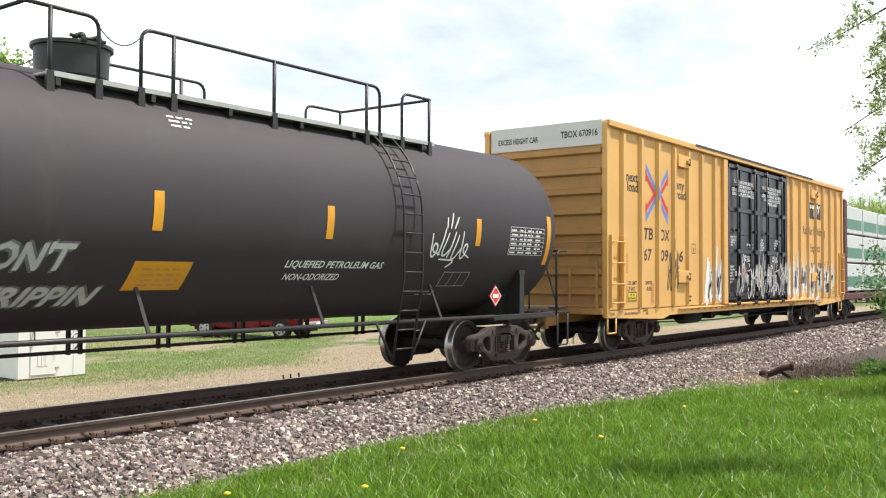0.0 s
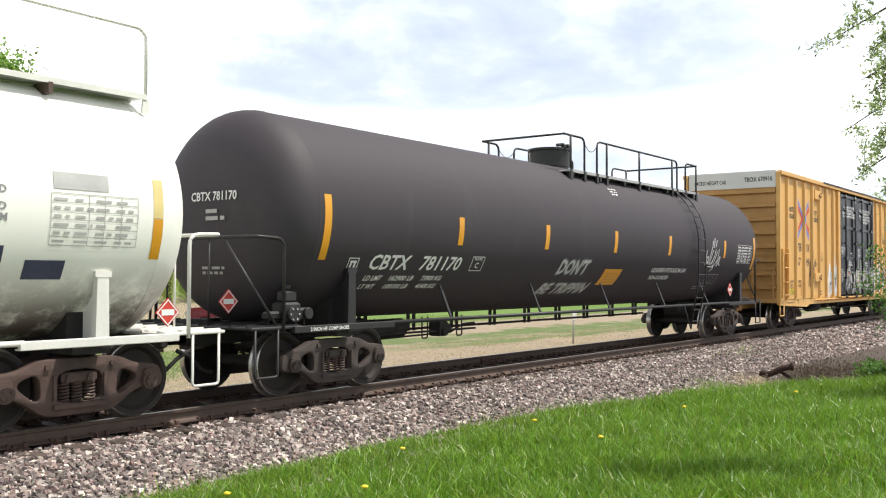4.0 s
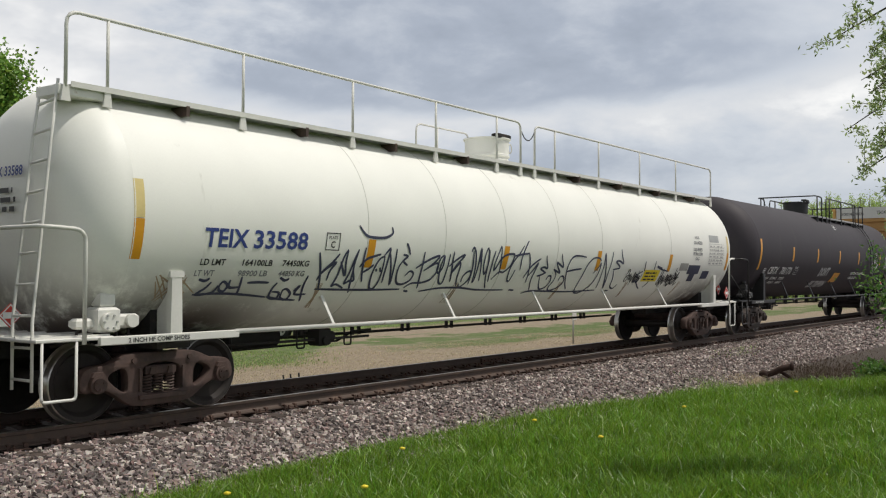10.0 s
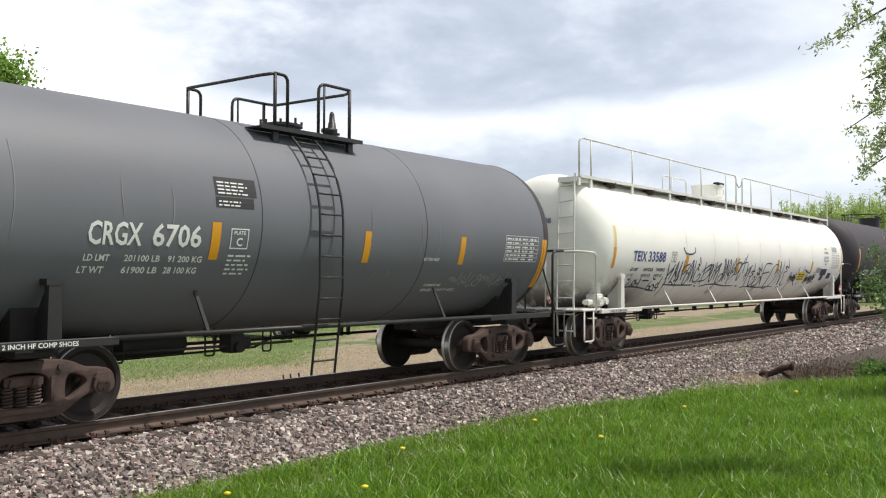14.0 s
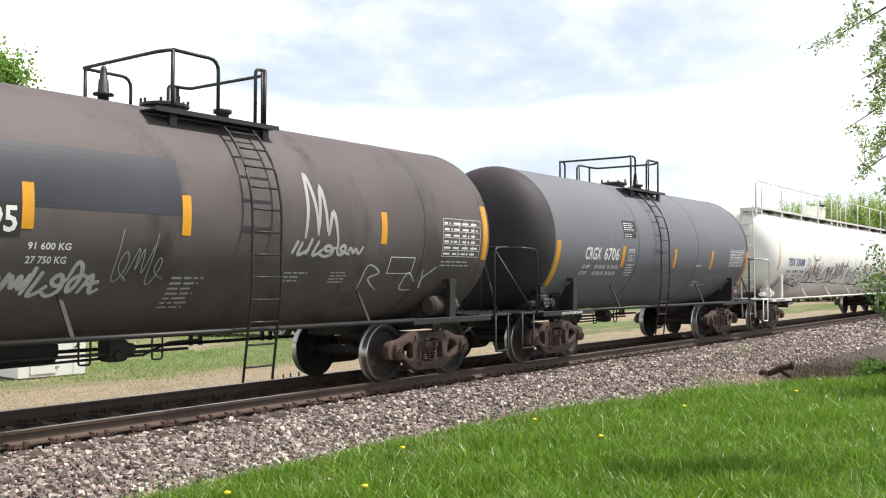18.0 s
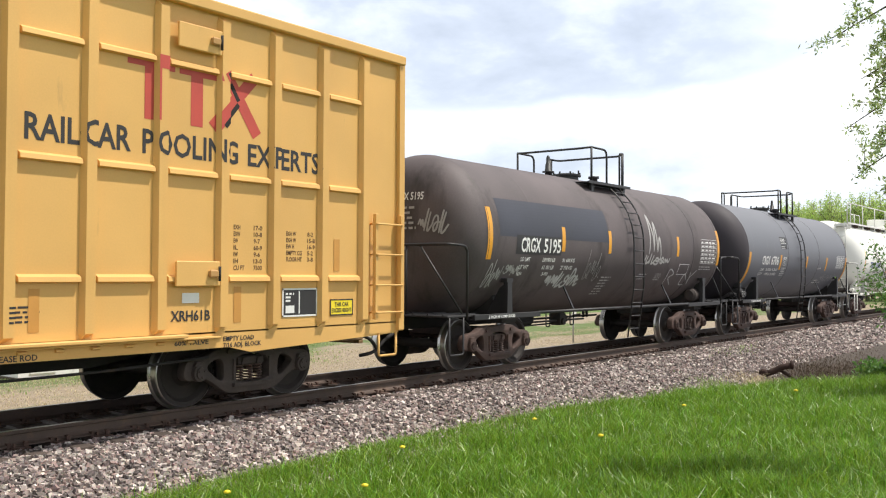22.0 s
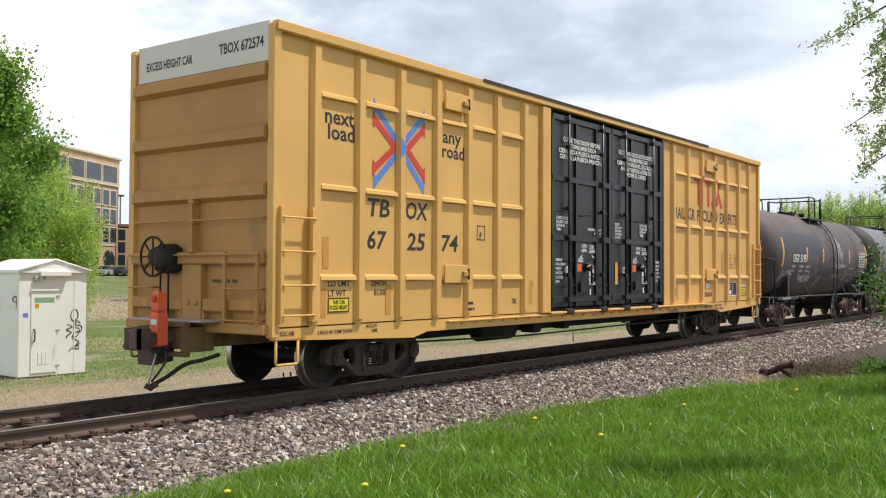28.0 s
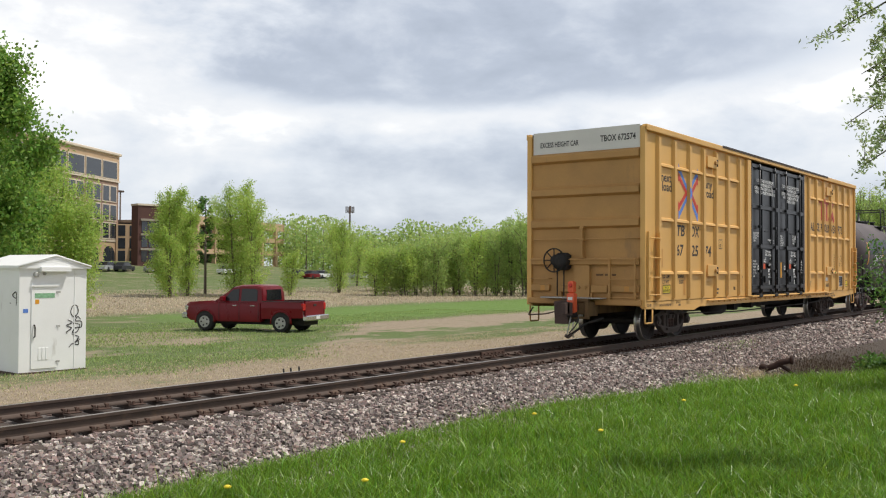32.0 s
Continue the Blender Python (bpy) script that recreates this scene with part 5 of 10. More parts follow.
    spray(0.15, 0.71, 1.43, 2.14, [(0.32, 1.0), (0.44, 0.83), (0.61, 0.65), (0.31, 0.72), (0.09, 0.77), (0.28, 0.62), (0.51, 0.49), (0.22, 0.54), (0.0, 0.59)], [(0.0, 0.59), (0.27, 0.45), (0.3, 0.26), (0.2, 0.11), (0.34, 0.0), (0.72, 0.05), (1.0, 0.17), (1.0, 0.31), (0.81, 0.4), (0.65, 0.37), (0.64, 0.26)])
    spray(0.67, 1.34, 1.45, 2.12, [(1.0, 0.97), (0.6, 1.0), (0.29, 0.99), (0.09, 0.89), (0.0, 0.69), (0.04, 0.47), (0.24, 0.19), (0.51, 0.0)], [(0.02, 0.53), (0.42, 0.58), (0.87, 0.62)])
    spray(1.37, 2.05, 1.37, 2.09, [(0.97, 0.92), (0.78, 1.0), (0.44, 0.99), (0.16, 0.82), (0.04, 0.55), (0.0, 0.23), (0.12, 0.03), (0.44, 0.0), (0.79, 0.16), (0.97, 0.45), (1.0, 0.84), (0.93, 0.78), (0.66, 0.56)])
    spray(2.17, 2.62, 1.46, 2.23, [(0.31, 0.0), (0.1, 0.36), (0.04, 0.73), (0.0, 0.95), (0.26, 0.62), (1.0, 0.0), (0.72, 0.41), (0.74, 0.79), (0.74, 1.0)])
    spray(2.66, 3.2, 1.45, 2.3, [(0.41, 1.0), (0.55, 0.83), (0.78, 0.64), (0.41, 0.7), (0.11, 0.68), (0.39, 0.6), (0.56, 0.53), (0.29, 0.5), (0.0, 0.48)], [(0.08, 0.46), (0.31, 0.24), (0.45, 0.06), (0.82, 0.0), (1.0, 0.1)])
    spray(3.86, 5.59, 1.44, 2.07, [(0.19, 0.62), (0.07, 0.51), (0.02, 0.44), (0.14, 0.38), (0.16, 0.27), (0.0, 0.24), (0.09, 0.27), (0.27, 0.05), (0.34, 0.0)], [(0.2, 0.98), (0.23, 0.63)], [(0.52, 1.0), (0.52, 0.63), (0.51, 0.26), (0.43, 0.03)], [(0.78, 0.74), (0.6, 0.81), (0.74, 0.71), (1.0, 0.63)], [(0.86, 0.72), (0.86, 0.41), (0.91, 0.03)])
    spray(-8.31, -7.06, 1.42, 1.69, [(0.0, 0.89), (0.08, 0.81), (0.13, 0.94)], [(0.17, 0.76), (0.12, 0.47), (0.04, 0.18), (0.23, 0.27), (0.27, 0.6)], [(0.29, 0.73), (0.3, 0.41), (0.37, 0.32), (0.39, 0.59), (0.32, 0.78), (0.29, 0.6)], [(0.4, 0.86), (0.42, 0.51), (0.55, 0.51)], [(0.54, 1.0), (0.56, 0.45), (0.57, 0.12)], [(0.0, 0.18), (0.28, 0.22), (0.58, 0.17), (1.0, 0.0)])
    spray(-7.51, -6.34, 1.35, 1.71, [(0.0, 0.73), (0.15, 0.75), (0.32, 0.73)], [(0.45, 0.73), (0.41, 0.48), (0.43, 0.18), (0.55, 0.13), (0.55, 0.35), (0.43, 0.39)], [(0.59, 0.47), (0.61, 0.17), (0.72, 0.08), (0.74, 0.3), (0.64, 0.49), (0.58, 0.43)], [(0.46, 0.93), (0.55, 0.81), (0.61, 0.89)], [(0.77, 0.4), (0.83, 0.61), (0.81, 0.29), (1.0, 0.28)], [(0.9, 1.0), (0.89, 0.55), (0.97, 0.0)], [(0.39, 0.21), (0.59, 0.11), (0.88, 0.05)])
    v, f = scrawl(lambda a, b: place(a, b, 0.0055), st, 0.042)
    joined_tag("graffiti", v, f, M["spray_dark"], root, "dark blue sprayed graffiti")
    v, f = scrawl(lambda a, b: place(a, b, 0.0062), tag_strokes(41, L(-10.9), L(-10.1), arc(1.55), arc(1.85), 4) + tag_strokes(43, L(-9.1), L(-7.9), arc(1.5), arc(1.85), 6) + tag_strokes(44, L(-8.6), L(-8.0), arc(1.52), arc(1.8), 4), 0.03)
    joined_tag("graffiti", v, f, M["ink"], root, "thin black sprayed graffiti")
    hd = lambda a, b: (-9.40 - 0.66 * math.sqrt(max(0, 1 - ((a * a + b * b) / (R * R)) ** 1.79)) - 0.012, -a, zc + b)
    word("lettering", "TEIX 33588", 0.11, lambda a, b: hd(a - 0.35, b + 0.42), M["blue"], root, "blue stencilled lettering", 0.75)
    joined_tag("small_print", *ruled(hd, -0.35, 0.35, 0.0, 0.33, 3, 1, 2), M["ink"], root, "rows of small stencilled print")
    for y in (-0.95, 0.95):
        part("walkway", box(B(), L(-24.1) if y < 0 else L(-23.5), L(-4.75), y - 0.06 if y < 0 else y - 0.17, y + 0.25 if y < 0 else y + 0.17, 3.83, 3.85, c=0.006), M["galv"], root, "grey grating walkway")
        part("walkway_angle", box(B(), L(-24.1) if y < 0 else L(-23.5), L(-4.75), y - 0.075, y - 0.061, 3.815, 3.88), M["whitepipe"], root)
        part("walkway_angle", box(B(), L(-24.1) if y < 0 else L(-23.5), L(-4.75), y + 0.251, y + 0.265, 3.81, 3.87), M["whitepipe"], root)
    y = -1.0
    top_rail(root, [L(q) for q in (-24.16, -23.63, -21.58, -19.41, -17.32, -15.45, -14.62)], y, 3.81, 4.67, M["whitepipe"], 0.022)
    top_rail(root, [L(q) for q in (-14.1, -13.31, -11.39, -9.3, -7.16, -4.76)], y, 3.81, 4.67, M["whitepipe"], 0.022)
    part("safety_chain", rod(B(), [(L(-14.62 + 0.52 * k / 8), y, 4.55 - 0.2 * (1 - (k / 4 - 1) ** 2)) for k in range(9)], 0.011, 5), M["steel"], root)
    for q in (-22.5, -20.4, -18.4, -16.4, -12.3, -10.3, -8.2, -6):
        part("walkway_bracket", box(B(), L(q) - 0.025, L(q) + 0.025, -1.03, -0.72, 3.70, 3.828), M["rail"], root)
    top_rail(root, [L(-15.4), L(-14.7), L(-13.6)], 0.95, 3.81, 4.74, M["whitepipe"], 0.02)
    bm = lathe(B(), [(3.90, 0.40), (3.98, 0.41), (3.99, 0.45), (4.03, 0.45), (4.04, 0.43), (4.08, 0.43), (4.09, 0.46), (4.13, 0.46), (4.14, 0.445), (4.43, 0.45), (4.435, 0.48), (4.46, 0.48), (4.47, 0.43), (4.475, 0.1)], "z", 36, centre=(L(-14.3), 0, 0))
    dome = part("manway_bonnet", bm, M["white"], root, "round white manway bonnet", smooth=True)
    part("lid_hinge", box(B(), L(-14.58), L(-14.12), -0.46, -0.30, 4.44, 4.53, c=0.02), M["under"], dome, "dark lid hinge")
    for k in (-0.22, 0.25):
        part("lifting_ring", rod(B(), [(L(-14.3) + k + 0.06 * math.cos(w * math.pi / 6), -0.455 + abs(k) * 0.25, 4.27 + 0.09 * math.sin(w * math.pi / 6)) for w in range(12)], 0.012, 5, closed=True), M["whitepipe"], dome)
    # end ladder with bowed top
    ladder("end_ladder", root, [(-10.32, -1.12, 0.45), (-10.30, -1.08, 1.2), (-10.05, -0.96, 3.2), (-9.95, -0.92, 3.90)], [(-10.32, -0.72, 0.45), (-10.30, -0.68, 1.2), (-10.05, -0.58, 3.2), (-9.95, -0.56, 3.85)], 10, 0.017, M["whitepipe"])
    part("ladder_bracket", box(B(), -9.98, -9.35, -0.98, -0.52, 3.72, 3.84, c=0.01), M["whitepipe"], root)
    wheel = part("brake_wheel", rod(B(), [(-10.28, 0.55 + 0.24 * math.cos(k * math.pi / 10), 1.62 + 0.24 * math.sin(k * math.pi / 10)) for k in range(20)], 0.016, 6, closed=True), M["whitepipe"], root, "white hand brake wheel")
    part("brake_housing", box(B(), -10.25, -10.05, 0.35, 0.75, 1.4, 1.85, c=0.05), M["whitepipe"], wheel)
    brake_valve(root, -9.5, M["whitepipe"], "white cast brake control valve")
    rs = random.Random(8)
    st = [[(L(-22.95) + rs.gauss(0, 0.16), arc(1.72 - rs.random() * 0.1)), (L(-22.95) + rs.gauss(0, 0.16), arc(1.38 + rs.random() * 0.15))] for _ in range(16)]
    st += [[(L(q) + rs.gauss(0, 0.05), arc(1.6)), (L(q) + rs.gauss(0, 0.05), arc(1.25))] for q in (-20.4, -17.1, -13.6, -10.6, -7.7) for _ in range(5)]
    joined_tag("rust_streaks", *scrawl(lambda a, b: place(a, b, 0.0030), st, 0.02), M["stain"], root, "thin brown rust streaks")
    placard(root, L(-4.72), -1.43, 1.27, M["steel"], 0.17)
    placard(root, L(-24.45), -0.45, 1.25, M["steel"], 0.14)
    word("lettering", "2 INCH HF COMP SHOES", 0.05, lambda a, b: (L(-23.6) + a, -1.434, 0.945 + b), M["ink"], root, "black stencilled lettering", 0.85)


def short_tank(name, label, mid, R, zc, truck, paint, o):
    half = 5.42
    root, place, arc = tank_car(name, label, mid, half, R, zc, truck, paint, "steel", o)
    L = lambda u: u - mid
    top = zc + R
    # manway plate, nozzles and valve under a small rail cage
    mx = o["manway"]
    bm = lathe(B(), [(top - 0.08, 0.27), (top + 0.06, 0.27), (top + 0.065, 0.33), (top + 0.10, 0.33), (top + 0.13, 0.20), (top + 0.14, 0.05)], "z", 28, centre=(mx, 0, 0))
    for k in range(8):
        a = k * math.pi / 4
        rod(bm, [(mx + 0.31 * math.cos(a), 0.31 * math.sin(a), top + 0.05), (mx + 0.31 * math.cos(a), 0.31 * math.sin(a), top + 0.155 + 0.03 * (k % 3 == 0))], 0.02, 6)
    part("manway", bm, M["steel"], root, "bolted black manway cover", smooth=True)
    vx = o["valve"]
    part("relief_valve", lathe(B(), [(top - 0.08, 0.07), (top + 0.06, 0.07), (top + 0.065, 0.13), (top + 0.09, 0.13), (top + 0.095, 0.075), (top + 0.26, 0.06), (top + 0.265, 0.05), (top + 0.40, 0.04), (top + 0.44, 0.02)], "z", 16, centre=(vx, -0.1, 0)), M["steel"], root, "black relief valve")
    c0, c1, c2, c3 = o["cage"]
    zr = top + 0.61
    p0, p1 = o["plat"]
    for y in (-0.95, 0.95):
        plat = part("top_platform", box(B(), p0, p1, y - 0.10 if y < 0 else y - 0.22, y + 0.22 if y < 0 else y + 0.10, top - 0.19, top - 0.165, c=0.008), M["steel"], root)
        part("platform_edge", box(B(), p0, p1, y - 0.115, y - 0.102, top - 0.205, top - 0.145), M["steel"], plat)
        a = part("top_handrail", rod(B(), bend([(c0, y, zr), (c1, y, zr), (c1, y, top - 0.2)], 0.16), 0.024, 8), M["steel"], root)
        part("rail_post", rod(B(), [(c0, y, top - 0.25), (c0, y, zr)], 0.026, 8), M["steel"], a)
        b = part("top_handrail", rod(B(), bend([(c2, y, top - 0.2), (c2, y, zr), (c3, y, zr)], 0.14), 0.024, 8), M["steel"], root)
        part("rail_post", rod(B(), [(c3, y, top - 0.25), (c3, y, zr)], 0.026, 8), M["steel"], b)
        part("rail_post", rod(B(), [(c2 + 0.12, y, top - 0.25), (c2 + 0.12, y, zr)], 0.018, 6), M["steel"], b)
        for q in (c0, c3):
            part("post_foot", box(B(), q - 0.05, q + 0.05, y - 0.03, y + 0.03, top - 0.42, top - 0.16, c=0.01), M["steel"], plat)
    for q in (c0, c3):
        part("cross_rail", rod(B(), bend([(q, -0.95, zr), (q + (-0.13 if q == c0 else 0.1), -0.80, zr - 0.03), (q + (-0.13 if q == c0 else 0.1), 0.80, zr - 0.03), (q, 0.95, zr)], 0.12), 0.024, 8), M["steel"], root)
    for q in (-0.5,):
        part("fill_pipe", lathe(B(), [(top - 0.06, 0.09), (top + 0.05, 0.09), (top + 0.06, 0.13), (top + 0.11, 0.13), (top + 0.12, 0.03)], "z", 14, centre=(mx + 0.75, q * 0.6, 0)), M["steel"], root)
    side_ladder(root, *o["lad"], R, zc, 0.34, M["steel"], 1.05)
    return root, place, arc, L


def grey_tank():
    R, zc, mid = 1.49, 2.425, -31.87
    root, place, arc, L = short_tank("grey_tank_car", "dark grey tank car with white lettering and orange reflector strips", mid, R, zc, 4.63, "grey",
                                     dict(struts=[(-2.45,), (2.42,)], rings=(), seams=[-1.67, 1.82], head="black", valve=1.07, manway=0.05, cage=(-0.97, -0.73, -0.11, 0.56), lad=(-0.72, -0.26), bracket=-0.13, plat=(-1.32, 0.74)))
    strips(root, place, arc, [L(-34.28), L(-31.46), L(-29.05)], 1.90, 2.36, 0.14)
    strips(root, place, arc, [L(-37.15), L(-26.42)], 1.5, 2.4, 0.16)
    print_lines(root, place, M["letter"], [("CRGX", L(-36.03), arc(2.05), 0.25, 0.69), ("6706", L(-35.2), arc(2.05), 0.25, 0.70), ("LD LMT", L(-36.04), arc(1.865), 0.075, 0.32), ("201100 LB", L(-35.53), arc(1.865), 0.075, 0.48), ("91 200 KG", L(-34.94), arc(1.865), 0.075, 0.50),
                                           ("LT WT", L(-36.08), arc(1.73), 0.08, 0.32), ("61900 LB", L(-35.53), arc(1.73), 0.08, 0.48), ("28 100 KG", L(-34.96), arc(1.73), 0.08, 0.48)], "white stencilled lettering")
    frame_mark(root, place, M["letter"], L(-34.05), arc(2.04), 0.29, 0.26)
    print_lines(root, place, M["letter"], [("PLATE", L(-34.0), arc(2.22), 0.045, 0.19), ("C", L(-33.95), arc(2.08), 0.1), ("BOT OPN VALVE", L(-30.05), arc(1.95), 0.05, 0.40), ("CHAMPION 400", L(-29.8), arc(1.54), 0.05, 0.45), ("APPLIED 09-2017 F1-GTC1", L(-29.82), arc(1.46), 0.05, 0.95)])
    small_print(root, place, M["letter"], L(-34.25), arc(2.72), arc(2.9), 0.55, 4, 1, 6)
    small_print(root, place, M["letter"], L(-34.25), arc(2.57), arc(2.66), 0.5, 2, 1, 7)
    small_print(root, place, M["letter"], L(-34.05), arc(1.72), arc(2.0), 0.5, 5, 1, 7)
    for a0, b0, a1, b1 in ((-34.29, 2.70, -33.62, 2.93), (-34.29, 2.55, -33.68, 2.68)):
        sticker("print_panel", lambda a, b: place(a, b, 0.0045), L(a0), L(a1), arc(b0), arc(b1), M["ink"], root, "black backing panel")
    v, f = scrawl(lambda a, b: place(a, b, 0.0055), [[(L(q), arc(z0)), (L(q + dx), arc((z0 + z1) / 2)), (L(q + dx * 0.6), arc(z1))] for q, z0, z1, dx in ((-36.9, 2.1, 3.1, 0.03), (-35.6, 2.4, 2.8, -0.02), (-34.95, 2.2, 2.75, 0.03), (-31.4, 2.2, 2.7, 0.03), (-30.2, 2.0, 2.6, 0.04), (-29.75, 1.9, 2.5, 0.05), (-31.25, 1.65, 1.78, 0.1), (-30.9, 1.68, 1.8, 0.08))], 0.012)
    joined_tag("scratches", v, f, M["grey_ink"], root, "thin pale scratches")
    spec_table(root, place, M["letter"], L(-27.75), arc(1.98), 1.1, 0.46, 15)
    v, f = scrawl(lambda a, b: place(a, b, 0.0055), tag_strokes(51, L(-29.2), L(-27.3), arc(1.55), arc(1.75), 8, 5), 0.012)
    joined_tag("graffiti", v, f, M["letter_old"], root, "thin chalky scribbles")
    brake_valve(root, L(-37.35), M["steel"], "dark cast brake control valve")
    word("lettering", "2 INCH HF COMP SHOES", 0.05, lambda a, b: (L(-36.95) + a, -1.434, 0.945 + b), M["letter"], root, "white stencilled lettering", 0.85)


def brown_tank():
    R, zc, mid = 1.495, 2.405, -45.2
    root, place, arc, L = short_tank("weathered_tank_car", "weathered brownish-black tank car with white lettering and chalky graffiti", mid, R, zc, 4.5, "brownblack",
                                     dict(struts=[(-2.24,), (2.58,)], rings=(-0.72, 0.04), seams=[3.8], valve=-1.06, manway=-0.06, cage=(-0.65, 0.07, 0.71, 0.88), lad=(0.10, 0.60), bracket=0.15, plat=(-0.97, 1.05)))
    sticker("repainted_patch", lambda a, b: place(a, b, 0.0025), L(-50.3), L(-46.1), arc(2.40), arc(3.08), M["patch"], root, "darker blue-black repainted patch")
    sticker("number_panel", lambda a, b: place(a, b, 0.0038), L(-49.74), L(-48.09), arc(2.09), arc(2.44), M["ink"], root, "black number panel")
    strips(root, place, arc, [L(-48.02), L(-46.03), L(-42.4)], 2.17, 2.65, 0.13)
    strips(root, place, arc, [L(-50.6), L(-39.72)], 1.98, 2.9, 0.15)
    print_lines(root, place, M["letter"], [("CRGX", L(-49.58), arc(2.14), 0.255, 0.69), ("5195", L(-48.77), arc(2.14), 0.255, 0.64), ("LD LMT", L(-49.53), arc(1.965), 0.075, 0.33), ("201900 LB", L(-48.75), arc(1.965), 0.075, 0.47), ("91 600 KG", L(-47.99), arc(1.965), 0.075, 0.49),
                                           ("LT WT", L(-49.52), arc(1.82), 0.078, 0.32), ("61 00 LB", L(-48.7), arc(1.82), 0.078, 0.44), ("27 750 KG", L(-47.99), arc(1.82), 0.078, 0.46), ("NEW", L(-49.52), arc(1.70), 0.07, 0.18), ("3-90", L(-48.62), arc(1.70), 0.07, 0.22)], "white stencilled lettering")
    spec_table(root, place, M["letter"], L(-40.92), arc(2.02), 1.05, 0.62, 25)
    for x, z0, z1, w, n, sd in ((L(-46.1), 1.30, 1.72, 0.55, 7, 3), (L(-44.3), 1.62, 1.78, 0.5, 3, 4), (L(-43.4), 1.6, 1.78, 0.4, 4, 5), (L(-40.9), 1.86, 1.98, 0.9, 2, 6)):
        small_print(root, place, M["letter_old"], x, arc(z0), arc(z1), w, n, 1, sd)
    v, f = scrawl(lambda a, b: place(a, b, 0.0058), tag_strokes(61, L(-48.4), L(-47.05), arc(1.50), arc(1.78), 6, 4), 0.055)
    joined_tag("graffiti", v, f, M["spray_pale"], root, "thick chalky white spray graffiti")
    v, f = scrawl(lambda a, b: place(a, b, 0.0055), tag_strokes(62, L(-50.55), L(-50.1), arc(1.5), arc(1.9), 3, 6) + tag_strokes(63, L(-50.0), L(-49.5), arc(1.72), arc(1.9), 4, 5), 0.028)
    joined_tag("graffiti", v, f, M["letter_old"], root, "chalky white scribbled graffiti")
    v, f = scrawl(lambda a, b: place(a, b, 0.0055), tag_strokes(64, L(-47.0), L(-46.3), arc(1.6), arc(2.1), 3, 8), 0.012)
    joined_tag("graffiti", v, f, M["letter_old"], root, "thin chalk drawing")
    v, f = scrawl(lambda a, b: place(a, b, 0.0055), [[(L(-44.05), arc(2.2)), (L(-44.0), arc(2.6)), (L(-43.95), arc(3.1)), (L(-43.85), arc(2.7)), (L(-43.8), arc(2.25))], [(L(-43.8), arc(2.3)), (L(-43.7), arc(2.95)), (L(-43.62), arc(2.3))], [(L(-43.6), arc(2.25)), (L(-43.5), arc(2.6)), (L(-43.4), arc(2.2))]], 0.06)
    v2 = scrawl(lambda a, b: place(a, b, 0.0055), tag_strokes(66, L(-44.3), L(-42.9), arc(1.97), arc(2.16), 5, 4), 0.05)
    joined_tag("graffiti", *merge([(v, f), v2]), M["letter_old"], root, "pale flame-like spray graffiti")
    v, f = scrawl(lambda a, b: place(a, b, 0.0055), [[(L(-42.7), arc(1.5)), (L(-42.65), arc(1.85)), (L(-42.35), arc(1.75)), (L(-42.55), arc(1.65)), (L(-42.25), arc(1.48))], [(L(-41.4), arc(1.6)), (L(-41.65), arc(1.75)), (L(-41.7), arc(1.5)), (L(-41.4), arc(1.48))], [(L(-41.3), arc(1.8)), (L(-41.2), arc(1.5)), (L(-41.25), arc(1.65)), (L(-40.95), arc(1.85))]], 0.03)
    joined_tag("graffiti", v, f, M["spray_pale"], root, "thin white sprayed strokes")
    frame_mark(root, place, M["letter"], L(-42.18), arc(1.73), 0.6, 0.28)
    hd = lambda a, b: (-5.47 - 0.66 * math.sqrt(max(0, 1 - ((a * a + b * b) / (R * R)) ** 1.79)) - 0.012, -a, zc + b)
    word("lettering", "CRGX 5195", 0.13, lambda a, b: hd(a - 0.15, b + 0.62), M["letter"], root, "white stencilled lettering", 0.7)
    joined_tag("small_print", *ruled(hd, -0.15, 0.45, 0.1, 0.55, 5, 1, 2, 0.45), M["letter_old"], root, "rows of small stencilled print")
    v, f = scrawl(hd, tag_strokes(71, -0.75, -0.3, -0.35, 0.3, 2, 7) + tag_strokes(72, 0.45, 1.0, 0.05, 0.35, 4, 4) + tag_strokes(73, -0.4, 0.2, -0.3, -0.12, 4, 4), 0.035)
    joined_tag("graffiti", v, f, M["letter_old"], root, "pale graffiti on the tank head")
    bm = lathe(B(), [(L(-40.9), 0.12), (L(-40.85), 0.17), (L(-40.25), 0.17), (L(-40.2), 0.10)], "x", 20, centre=(0, -1.15, 1.20))
    part("brake_cylinder", bm, M["cast"], root, "brown brake cylinder", smooth=True)
    word("lettering", "2 INCH HF COMP SHOES", 0.05, lambda a, b: (L(-50.55) + a, -1.434, 0.945 + b), M["letter"], root, "white stencilled lettering", 0.85)


M["stain"] = mat("pale_rust_stain", (0.42, 0.31, 0.21), 0.7, var=0.3, bump=0)
M["offwhite"] = mat("grimy_white_weld", (0.62, 0.61, 0.55), 0.6, var=0.15, bump=0)
M["strip_pale"] = mat("pale_yellow_strip", (0.72, 0.58, 0.25), 0.45, var=0.1, bump=0)
M["grey_ink"] = mat("faded_grey_lettering", (0.24, 0.24, 0.25), 0.7, var=0.2, bump=0)
M["strip_old"] = mat("dull_orange_strip", (0.56, 0.27, 0.06), 0.5, var=0.1, bump=0)
M["patch"] = mat("dark_bluish_tank_paint", (0.040, 0.042, 0.058), 0.55, var=0.3, scale=1.0, fine=50, bump=0.03)
black_tank()
white_tank()
grey_tank()
brown_tank()


